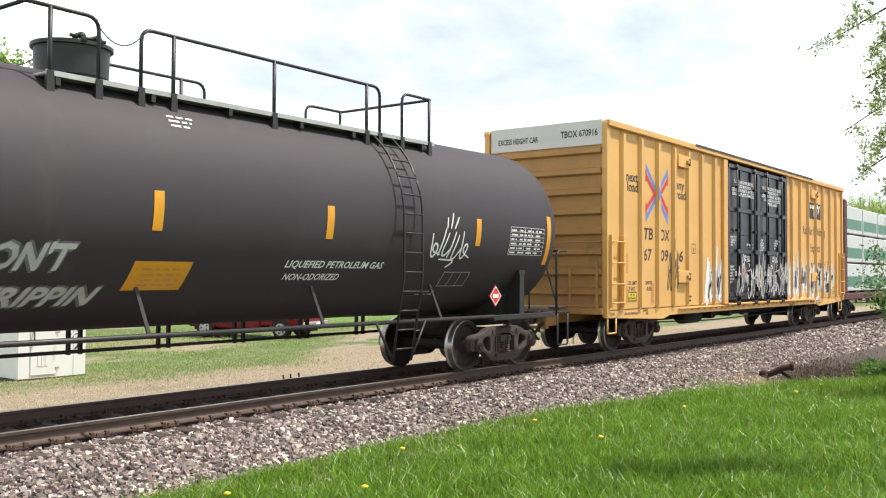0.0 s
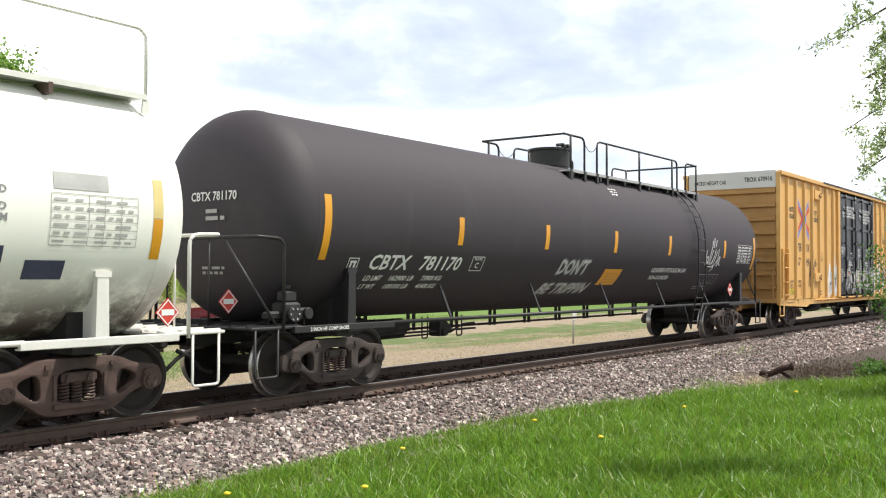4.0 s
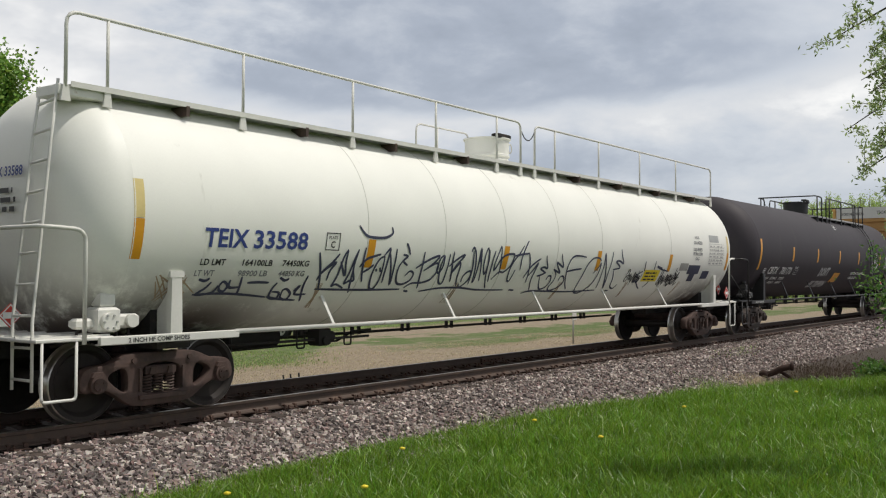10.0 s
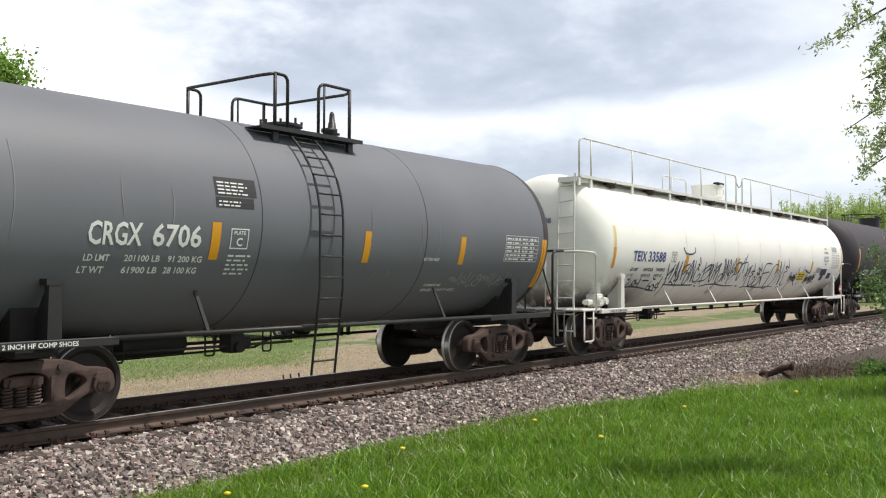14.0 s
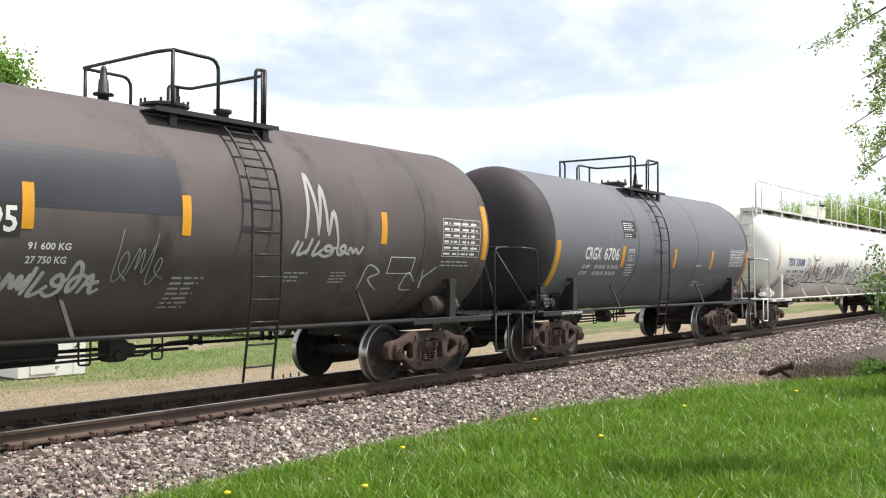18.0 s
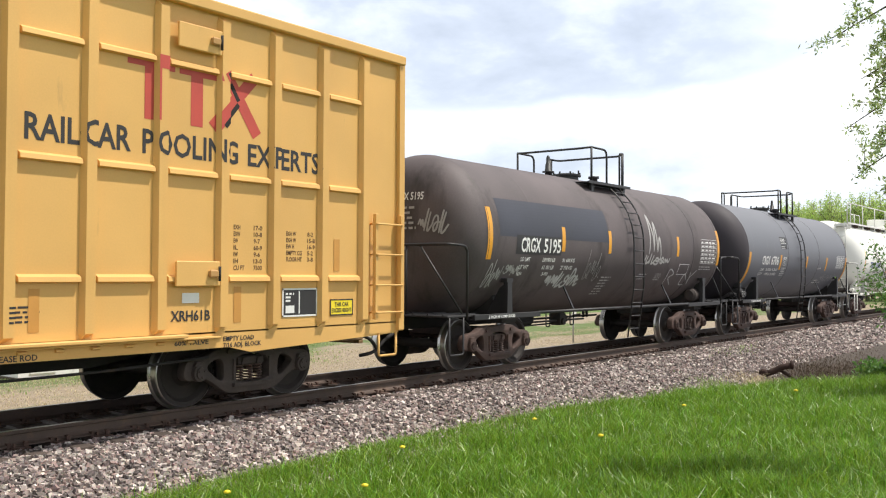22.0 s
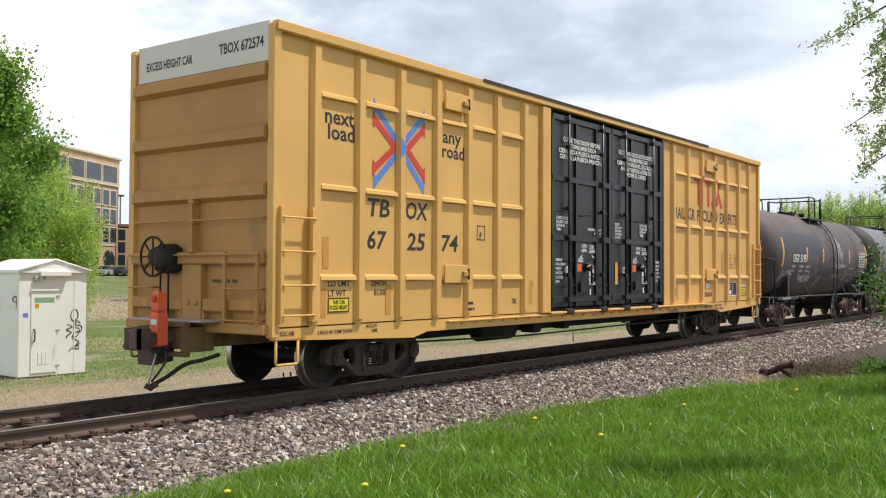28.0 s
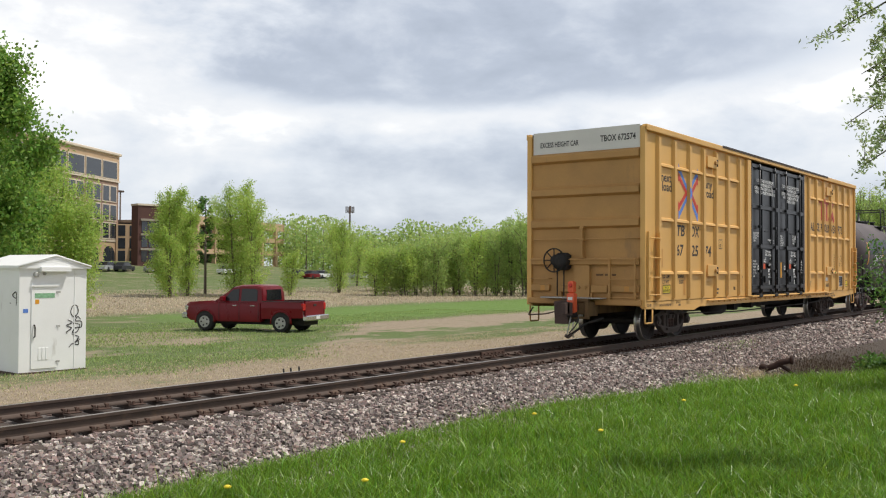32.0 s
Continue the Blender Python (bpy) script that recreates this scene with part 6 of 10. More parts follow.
def on_side(root, name, body_vf, material, posts, label, ysheet=-1.503, ypost=-1.5805, only_sheet=False):
    """Paint on a boxcar's side: on the sheets, and again on the faces of the posts that stand proud of them."""
    v, f = body_vf
    joined_tag(name, [(a, ysheet, b) for a, b in v], f, material, root, label)
    if only_sheet or not v:
        return
    a0, a1 = min(q[0] for q in v), max(q[0] for q in v)
    lots = []
    for x in posts:
        if x + 0.075 < a0 or x - 0.075 > a1:
            continue
        bm = B()
        vs = [bm.verts.new((a, 0, b)) for a, b in v]
        for q in f:
            try:
                bm.faces.new([vs[i] for i in q])
            except ValueError:
                pass
        for cx, nx in ((x - 0.07, -1), (x + 0.07, 1)):
            bmesh.ops.bisect_plane(bm, geom=bm.verts[:] + bm.edges[:] + bm.faces[:], plane_co=(cx, 0, 0), plane_no=(nx, 0, 0), clear_outer=True)
        bm.verts.index_update()
        lots.append(([(q.co.x, ypost, q.co.z) for q in bm.verts], [tuple(w.index for w in q.verts) for q in bm.faces]))
        bm.free()
    vv, ff = merge(lots)
    if ff:
        joined_tag(name, vv, ff, material, root, label)


def flat_word(body, size, x, z, width=0.0, slant=0.0, centred=False):
    verts, faces = letters(body, size, slant)
    w0, w1 = min(q[0] for q in verts), max(q[0] for q in verts)
    k = width / (w1 - w0) if width else 1.0
    off = -(w0 + w1) / 2 if centred else -w0
    return [(x + (q[0] + off) * k, z + q[1]) for q in verts], faces


def flat_poly(pts):
    return pts, [tuple(range(len(pts)))]


def ribbon(p0, p1, w):
    a, b = Vector((*p0, 0)), Vector((*p1, 0))
    d = (b - a).normalized() * w / 2
    s = Vector((-d.y, d.x, 0))
    return flat_poly([((a + s).x, (a + s).y), ((a - s).x, (a - s).y), ((b - s).x, (b - s).y), ((b + s).x, (b + s).y)])


def plug_door(root, x0, x1, first):
    """A plug door: a stiff frame, recessed panels, ribs, two locking rods and the gear between them."""
    w, z0, z1, y = x1 - x0, 1.08, 4.80, -1.53
    d = M["doorblack"]
    door = part("plug_door", box(B(), x0, x1, y, y + 0.05, z0, z1), d, root, "black ribbed steel plug door")
    for k in (0.05, 1.0, 1.85, w - 0.05):
        part("door_stile", box(B(), x0 + k - 0.05, x0 + k + 0.05, y - 0.04, y - 0.001, z0, z1, c=0.012), d, door)
    for z in (1.23, 2.43, 3.58, 4.76):
        part("door_rib", hexa(B(), [(x0 + 0.02, y - 0.05, z - 0.06), (x1 - 0.02, y - 0.05, z - 0.06), (x1 - 0.02, y, z - 0.07), (x0 + 0.02, y, z - 0.07), (x0 + 0.02, y - 0.05, z + 0.04), (x1 - 0.02, y - 0.05, z + 0.04), (x1 - 0.02, y, z + 0.07), (x0 + 0.02, y, z + 0.07)]), d, door)
    for z, xa, xb in ((2.95, 0.1, 0.9), (2.92, 1.0, 1.7), (1.98, 0.1, 0.9), (2.03, 1.0, 1.7), (2.98, 1.77, w - 0.1), (1.5, 0.1, w - 0.1)):
        part("panel_seam", box(B(), x0 + xa, x0 + xb, y - 0.018, y - 0.001, z - 0.02, z + 0.02, c=0.006), d, door)
    part("grab_iron", rod(B(), bend([(x0 + 1.1, y, 2.88), (x0 + 1.1, y - 0.05, 2.88), (x0 + 1.3, y - 0.05, 2.88), (x0 + 1.3, y, 2.88)], 0.02, 2), 0.012, 6), d, door)
    for k in (0.42, 1.85):
        x = x0 + k + 0.17
        rodp = part("locking_rod", rod(B(), [(x, y - 0.085, z0 - 0.14), (x, y - 0.085, z1 + 0.02)], 0.026, 8), d, door)
        for z in (1.23, 1.7, 2.43, 3.0, 3.58, 4.2, 4.7):
            part("rod_guide", box(B(), x - 0.045, x + 0.045, y - 0.115, y - 0.03, z - 0.04, z + 0.04, c=0.01), d, rodp)
        part("roller", box(B(), x - 0.10, x + 0.16, y - 0.12, y - 0.01, z0 - 0.15, z0 - 0.03, c=0.03), M["under"], door)
    g = x0 + 1.38
    part("lock_plate", box(B(), x0 + 0.92, x0 + 1.34, y - 0.05, y - 0.042, 1.68, 2.34, c=0.003), d, door)
    part("lock_gear", lathe(B(), [(y - 0.15, 0.05), (y - 0.14, 0.09), (y - 0.08, 0.09), (y - 0.06, 0.08)][::-1], "y", 18, centre=(g, 0, 1.86)), d, door)
    part("lock_handle", rod(B(), bend([(g, y - 0.14, 1.98), (g + 0.02, y - 0.14, 1.85), (g + 0.05, y - 0.14, 1.52)], 0.05), 0.022, 6), d, door)
    part("handle_grip", rod(B(), [(g - 0.12, y - 0.12, 1.86), (g - 0.01, y - 0.14, 1.9)], 0.02, 6), M["galv"], door, "bright worn handle")
    part("seal_tag", box(B(), x0 + 1.50, x0 + 1.54, y - 0.06, y - 0.05, 1.30, 1.42), M["letter"], door)
    part("lock_box", box(B(), x0 + 1.06, x0 + 1.29, y - 0.09, y - 0.04, 1.36, 1.56, c=0.01), d, door)

    def put(name, bodies, m=None, label="white stencilled instructions", e=0.006):
        joined_tag(name, *merge([([(a, y - e, b) for a, b in v], f) for v, f in bodies]), m or M["letter"], door, label)
    p = lambda k: x0 + k + 0.14
    if first:
        lines = ["CLOSE THIS DOOR BEFORE", "CLOSING MAIN DOOR", "CIERRE ESTA PUERTA ANTES DE", "CERRAR LA PUERTA PRINCIPAL"]
    else:
        lines = ["CLOSE AND LOCK BOTH DOORS", "BEFORE MOVING CAR", "CIERRE Y PONGA EL SEGURO EN", "AMBAS PUERTAS ANTES DE", "MOVER EL CARRO"]
    for i, s in enumerate(lines):
        put("door_lettering", [flat_word(s, 0.085, p(1.06), 4.31 - i * 0.115, 1.82 * len(s) / 26, centred=True)], e=0.044)
    at = 0.06 if first else 1.28
    for i, (s, ww) in enumerate((("DO NOT LUBE DOORS", 0.56), ("ROLLERS LUBED", 0.44), ("DATE 09-18", 0.31), ("TMMX", 0.19))):
        put("door_lettering", [flat_word(s, 0.055, p(at), 2.78 - i * 0.075, ww)], e=0.024)
    if first:
        for i, (s, ww) in enumerate((("OPENING MAIN W", 0.58), ("TOTAL W", 0.3))):
            put("door_lettering", [flat_word(s, 0.05, p(1.9 - ww), 2.60 - i * 0.08, ww)], e=0.024)
    for s, x, z, h_, ww in (("OPEN", 1.02, 2.25, 0.065, 0.21), ("ABRIR", 1.0, 2.16, 0.065, 0.23), ("CLOSE", 1.37, 2.24, 0.065, 0.22), ("CERRAR", 1.37, 2.15, 0.065, 0.28), ("ASD", 0.85, 1.955, 0.095, 0.23), ("SEAL", 1.37, 1.58, 0.065, 0.19), ("CANDADO", 1.37, 1.50, 0.065, 0.37)):
        put("door_lettering", [flat_word(s, h_, p(x), z, ww)], e=0.054 if x < 1.2 else 0.024)
    for s, sx in ((1.06, -1), (1.42, 1)):
        put("arrow", [flat_poly([(p(s), 2.12), (p(s + sx * 0.07), 2.05), (p(s + sx * 0.13), 2.05), (p(s + sx * 0.04), 2.10)])], label="white arrow", e=0.055)
    ring = []
    for k in range(16):
        a, b = k * math.pi / 8, (k + 1) * math.pi / 8
        ring.append(([(p(0.52) + r * math.cos(t), y - 0.006, 1.80 + r * math.sin(t)) for r, t in ((0.052, a), (0.075, a), (0.075, b), (0.052, b))], [(0, 1, 2, 3)]))
    ring.append(patch(lambda a, b: (p(0.52) + a, y - 0.006, 1.80 + b), -0.012, 0.012, -0.06, 0.06))
    joined_tag("ring_mark", *merge(ring), M["letter"], door, "white ring mark")
    joined_tag("door_label", *patch(lambda a, b: (p(a), y - 0.056, b), 0.83, 1.01, 1.77, 1.92), M["orange"], door, "orange square label")
    lab = joined_tag("door_label", *patch(lambda a, b: (p(a), y - 0.006, b), 1.43, 1.63, 1.67, 1.89), M["letter"], door, "white instruction label")
    joined_tag("label_square", *patch(lambda a, b: (p(a), y - 0.009, b), 1.54, 1.62, 1.82, 1.88), M["red"], lab)
    joined_tag("label_square", *patch(lambda a, b: (p(a), y - 0.009, b), 1.54, 1.62, 1.68, 1.74), M["under"], lab)
    at = 0.03 if first else 2.12
    for k, s in enumerate(("LIBERAR", "PARA CERRAR", "PUERTA", "UNLATCH", "TO CLOSE", "DOOR")):
        put("door_lettering", [flat_word(s, 0.05, p(at), 1.97 - k * 0.085, 0.036 * len(s) if first else 0.03 * len(s))], e=0.024)
    if first:
        return
    for k, s in enumerate(("SECURITY", "DEVICE ONLY", "DISPOSITIVO", "DE SEGURIDAD", "SOLAMENTE")):
        put("door_lettering", [flat_word(s, 0.05, p(0.05), 2.76 - k * 0.07, 0.028 * len(s))], e=0.024)
    joined_tag("reflector_strip", *patch(lambda a, b: (p(a), y - 0.024, b), 0.05, 0.18, 1.5, 1.97), M["strip"], door, "orange reflective strip")


def boxcar(name, label, mid, number, belts, seed, old):
    """A high 60-foot boxcar: sheathed sides on posts, two black plug doors each side, ribbed ends, roof, ladders and underframe."""
    root = car_root(name, mid, label)
    h, hr, back, ye, zt = 9.38, 9.71, -0.33, 1.50, 4.94
    y_, yd, ink_ = M["yellow"], M["yellow_old"], M["ink"]
    posts = [x + 62.5 + (back if x < -62.5 else 0) for x in (-71.14, -70.22, -69.29, -68.37, -67.5, -66.62, -65.72, -59.3, -58.4, -57.48, -56.57, -55.7, -54.8, -53.96)]
    da, db, dc = -2.63, -0.14, 2.46
    for s in (-1, 1):
        bm = box(B(), -hr, da - 0.13, s * ye - (0.0 if s < 0 else 0.05), s * ye + (0.05 if s < 0 else 0.0), 0.98, zt)
        part("side_sheet", bm, y_, root)
        bm = box(B(), dc + 0.10, h, s * ye - (0.0 if s < 0 else 0.05), s * ye + (0.05 if s < 0 else 0.0), 0.98, zt)
        part("side_sheet", bm, y_, root)
        lo, hi = (-1.578, -1.502) if s < 0 else (1.502, 1.578)
        first = None
        for x in posts:
            bm = B()
            o_, i_ = (lo, hi) if s < 0 else (hi, lo)
            pts = [(x - 0.095, i_), (x - 0.06, o_), (x + 0.06, o_), (x + 0.095, i_)]
            a = [bm.verts.new((px, py, 1.06)) for px, py in pts]
            b = [bm.verts.new((px, py, 4.82)) for px, py in pts]
            c = bm.verts.new((x - 0.07, i_, 0.98)), bm.verts.new((x + 0.07, i_, 0.98))
            e = bm.verts.new((x - 0.07, i_, 4.89)), bm.verts.new((x + 0.07, i_, 4.89))
            for k in range(3):
                bm.faces.new((a[k], a[k + 1], b[k + 1], b[k]))
            bm.faces.new((a[0], c[0], c[1], a[3], a[2], a[1]))
            bm.faces.new((b[0], b[1], b[2], b[3], e[1], e[0]))
            bmesh.ops.recalc_face_normals(bm, faces=bm.faces[:])
            part("side_post", bm, y_, root)
        # corner post strip, eave, door frame
        for x in (-hr, h):
            part("corner_post", box(B(), x - 0.06, x + 0.06, min(s * 1.56, s * 1.44), max(s * 1.56, s * 1.44), 0.86, 5.0, c=0.015), y_, root)
        if belts and s < 0:
            edges = [-hr + 0.06] + posts[:7] + [None] + posts[7:] + [h - 0.1]
            for a, b in zip(edges, edges[1:]):
                if a is None or b is None:
                    continue
                if a == edges[0] or b == edges[-1]:
                    continue
                for z in (4.19, 2.91, 1.65):
                    part("side_belt", hexa(B(), [(a + 0.10, -1.565, z - 0.03), (b - 0.10, -1.565, z - 0.03), (b - 0.10, -1.502, z - 0.045), (a + 0.10, -1.502, z - 0.045),
                                                 (a + 0.10, -1.555, z + 0.02), (b - 0.10, -1.555, z + 0.02), (b - 0.10, -1.502, z + 0.05), (a + 0.10, -1.502, z + 0.05)]), y_, root)
        part("eave_angle", box(B(), -hr - 0.03, h + 0.03, min(s * 1.60, s * 1.48), max(s * 1.60, s * 1.48), 4.90, 5.04, c=0.015), y_, root)
        part("roof_edge", box(B(), -5.0, 5.3, min(s * 1.612, s * 1.601), max(s * 1.612, s * 1.601), 4.995, 5.05), M["tie"], root, "dark weathered roof edge")
        for x, hw, paint_ in ((da - 0.20, 0.14, y_), (dc + 0.05, 0.045, M["doorblack"])):
            part("door_post", box(B(), x - hw, x + hw, min(s * 1.58, s * 1.45), max(s * 1.58, s * 1.45), 0.98, 4.88, c=0.012), paint_, root)
        part("door_track", box(B(), da - 0.1, dc + 2.9 if s < 0 else dc + 0.3, min(s * 1.63, s * 1.5), max(s * 1.63, s * 1.5), 0.955, 0.995, c=0.008), y_, root)
        # side sill, deep over the bogies
        y0, y1 = min(s * 1.50, s * 1.44), max(s * 1.50, s * 1.44)
        bm = slab(B(), [(-hr, 0.83), (-hr + 2.95, 0.72), (-hr + 3.3, 0.80), (-hr + 3.3, 1.0), (-hr, 1.0)], y0, y1)
        slab(bm, [(h, 0.83), (h, 1.0), (h - 3.3, 1.0), (h - 3.3, 0.80), (h - 2.95, 0.72)], y0, y1)
        slab(bm, [(-hr + 3.3, 0.80), (h - 3.3, 0.80), (h - 3.3, 1.0), (-hr + 3.3, 1.0)], y0, y1)
        part("side_sill", bm, y_, root)
        if s < 0:
            lug = part("sill_lug", hexa(B(), [(-5.5, y0 - 0.04, 0.888), (-5.40, y0 - 0.04, 0.888), (-5.40, y0, 0.875), (-5.5, y0, 0.875), (-5.5, y0 - 0.04, 0.905), (-5.40, y0 - 0.04, 0.905), (-5.40, y0, 0.922), (-5.5, y0, 0.922)]), y_, root)
            for k in range(1, 27):
                again(lug, k * 0.42)
            part("sill_ledge", box(B(), -5.9, 5.9, y0 - 0.06, y0 - 0.002, 0.925, 0.95, c=0.005), y_, root)
            word("lettering", "RELEASE ROD", 0.06, lambda a, b: (3.0 + a, y0 - 0.004, 0.815 + b), ink_, root, "small dark lettering", 0.55)
    # brackets for the door gear and hinge plates
    for x, z in ((-5.79, 4.53), (-5.79, 1.71), (5.48, 4.53), (5.48, 1.71)):
        g = part("access_plate", box(B(), x - 0.28, x + 0.36, -1.60, -1.565, z - 0.15, z + 0.15, c=0.01), y_, root)
        part("latch", box(B(), x + 0.18, x + 0.30, -1.65, -1.60, z - 0.05, z + 0.05, c=0.02), M["yellow_old"], g)
        part("latch_pin", rod(B(), [(x + 0.33, -1.63, z - 0.09), (x + 0.33, -1.63, z + 0.09)], 0.018, 6), M["under"], g)
    plug_door(root, da, db, True)
    plug_door(root, db + 0.01, dc, False)
    for x0, x1 in ((da, db), (db + 0.01, dc)):
        part("far_door", box(B(), x0, x1, 1.47, 1.55, 1.06, 4.80, c=0.02), M["doorblack"], root)
    # ends
    for s in (-1, 1):
        xa = h if s > 0 else -hr
        part("end_sheet", box(B(), min(xa, xa - s * 0.05), max(xa, xa - s * 0.05), -1.44, 1.44, 0.98, 5.02), yd, root)
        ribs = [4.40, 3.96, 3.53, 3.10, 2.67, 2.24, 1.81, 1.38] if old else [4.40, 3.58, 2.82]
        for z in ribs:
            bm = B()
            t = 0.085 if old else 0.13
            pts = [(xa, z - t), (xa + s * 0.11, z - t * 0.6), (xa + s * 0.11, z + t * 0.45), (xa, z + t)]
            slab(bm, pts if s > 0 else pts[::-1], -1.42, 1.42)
            part("end_rib", bm, yd, root)
        part("end_panel", box(B(), min(xa, xa + s * 0.03), max(xa, xa + s * 0.03), -1.42, 1.40, 4.52, 5.05), M["endwhite"], root, "white painted end panel")
        part("end_sill", box(B(), min(xa - s * 0.1, xa + s * 0.14), max(xa - s * 0.1, xa + s * 0.14), -1.48, 1.48, 0.90, 1.04, c=0.02), yd, root)
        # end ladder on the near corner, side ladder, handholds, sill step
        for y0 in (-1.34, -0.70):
            part("end_ladder_rail", box(B(), min(xa + s * 0.11, xa + s * 0.15), max(xa + s * 0.11, xa + s * 0.15), y0 - 0.025, y0 + 0.025, 1.0, 2.0, c=0.006), yd, root)
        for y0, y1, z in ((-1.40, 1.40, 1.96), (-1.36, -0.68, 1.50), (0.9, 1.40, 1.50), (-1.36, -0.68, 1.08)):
            part("end_grab_iron", rod(B(), bend([(xa, y1, z), (xa + s * 0.17, y1, z), (xa + s * 0.17, y0, z), (xa, y0, z)], 0.04, 2), 0.013, 6), yd, root)
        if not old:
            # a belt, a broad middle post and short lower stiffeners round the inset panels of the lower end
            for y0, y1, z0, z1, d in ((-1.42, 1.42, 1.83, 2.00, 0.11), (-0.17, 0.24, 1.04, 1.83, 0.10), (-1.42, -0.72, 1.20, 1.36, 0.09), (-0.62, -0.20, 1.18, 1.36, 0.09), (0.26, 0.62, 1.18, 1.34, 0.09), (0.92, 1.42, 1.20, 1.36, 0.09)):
                part("end_stiffener", box(B(), min(xa, xa + s * d), max(xa, xa + s * d), y0, y1, z0, z1, c=0.02), yd, root)
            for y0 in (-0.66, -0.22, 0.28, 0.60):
                part("end_gusset", box(B(), min(xa, xa + s * 0.10), max(xa, xa + s * 0.10), y0 - 0.02, y0 + 0.02, 1.04, 1.18), yd, root)
            bracket = part("end_bracket", box(B(), min(xa, xa + s * 0.13), max(xa, xa + s * 0.13), 0.0, 0.05, 2.0, 2.74, c=0.008), yd, root)
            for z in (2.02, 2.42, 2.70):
                part("bracket_foot", box(B(), min(xa, xa + s * 0.14), max(xa, xa + s * 0.14), -0.03, 0.08, z - 0.03, z + 0.03, c=0.01), yd, bracket)
            for y0 in (-0.06, 0.11):
                part("post_rivet", lathe(B(), [(xa + s * 0.10, 0.045), (xa + s * 0.125, 0.03)] if s > 0 else [(xa - 0.125, 0.03), (xa - 0.10, 0.045)], "x", 10, centre=(0, y0, 1.30)), yd, root)
            for y0 in (-1.12, 1.10):
                part("end_reflector", box(B(), min(xa + s * 0.091, xa + s * 0.095), max(xa + s * 0.091, xa + s * 0.095), y0 - 0.06, y0 + 0.06, 1.22, 1.34), M["strip_old"], root, "dull orange reflective strip")
        for z in (1.15, 1.55, 2.0, 2.45):
            part("grab_iron", rod(B(), bend([(xa - s * 0.06, -1.56, z), (xa - s * 0.06, -1.64, z), (xa - s * 0.66, -1.64, z), (xa - s * 0.66, -1.50, z)], 0.03, 2), 0.014, 6), y_, root)
        for x in (xa - s * 0.06, xa - s * 0.64):
            part("ladder_rail", box(B(), x - 0.03, x + 0.03, -1.62, -1.56, 1.05, 2.6, c=0.008), y_, root)
        part("sill_step", rod(B(), bend([(xa - s * 0.06, -1.50, 0.84), (xa - s * 0.06, -1.50, 0.50), (xa - s * 0.46, -1.50, 0.50), (xa - s * 0.46, -1.50, 0.84)], 0.04, 2), 0.02, 6), y_, root)
        part("end_grab_iron", rod(B(), bend([(xa, 1.35, 2.44), (xa + s * 0.12, 1.35, 2.44), (xa + s * 0.12, -1.4, 2.44), (xa, -1.4, 2.44)], 0.04, 2), 0.014, 6), yd, root)
        # draft sill and coupler
        dg = yd if old else M["yellow_grimy"]
        part("draft_sill", box(B(), min(xa - s * 2.5, xa + s * 0.45), max(xa - s * 2.5, xa + s * 0.45), -0.22, 0.22, 0.68, 0.98, c=0.02), dg, root)
        pocket = part("draft_pocket", box(B(), min(xa + s * 0.40, xa + s * 0.5), max(xa + s * 0.40, xa + s * 0.5), -0.34, 0.34, 0.98, 1.05, c=0.01), dg, root, "dirty yellow draft gear pocket")
        part("pocket_floor", box(B(), min(xa + s * 0.40, xa + s * 0.5), max(xa + s * 0.40, xa + s * 0.5), -0.34, 0.34, 0.58, 0.64, c=0.01), dg, pocket)
        for y0 in (-0.30, 0.30):
            part("pocket_side", box(B(), min(xa, xa + s * 0.5), max(xa, xa + s * 0.5), y0 - 0.04, y0 + 0.04, 0.64, 0.98, c=0.01), dg, pocket)
        coupler(root, xa + s * 0.45, s, old or s > 0)
        part("crossover_platform", box(B(), min(xa + s * 0.1, xa + s * 0.45), max(xa + s * 0.1, xa + s * 0.45), -0.62, 0.95, 1.045, 1.075, c=0.008), M["galv"], root, "galvanised grating platform")
        bogie(root, 6.83 if s > 0 else -7.16, "cast")
    # hand brake on the rear end
    xa = -hr
    wy, wz = 0.68, 1.94
    wheel = part("brake_wheel", rod(B(), [(xa - 0.27, wy + 0.28 * math.cos(k * math.pi / 12), wz + 0.28 * math.sin(k * math.pi / 12)) for k in range(24)], 0.018, 6, closed=True), M["under"], root, "black hand brake wheel")
    for k in range(8):
        a = k * math.pi / 4
        part("spoke", rod(B(), [(xa - 0.27, wy, wz), (xa - 0.27, wy + 0.27 * math.cos(a), wz + 0.27 * math.sin(a))], 0.014, 6), M["under"], wheel)
    part("wheel_hub", lathe(B(), [(xa - 0.29, 0.03), (xa - 0.28, 0.12), (xa - 0.23, 0.14), (xa - 0.2, 0.05)], "x", 16, centre=(0, wy - 0.02, wz)), M["under"], wheel)
    housing = part("brake_housing", box(B(), xa - 0.24, xa - 0.0, 0.36, 0.68, 1.70, 2.12, c=0.06), M["under"], root, "black hand brake housing")
    part("gear_case", lathe(B(), [(xa - 0.30, 0.05), (xa - 0.29, 0.15), (xa - 0.2, 0.17), (xa - 0.1, 0.17)], "x", 18, centre=(0, 0.50, 1.92)), M["under"], housing)
    for y0 in (0.48, 0.66):
        part("brake_chain", rod(B(), [(xa - 0.15, y0, 1.72), (xa - 0.15, y0, 1.1)], 0.016, 6), M["under"], root)
    # roof of corrugated panels
    bm = B()
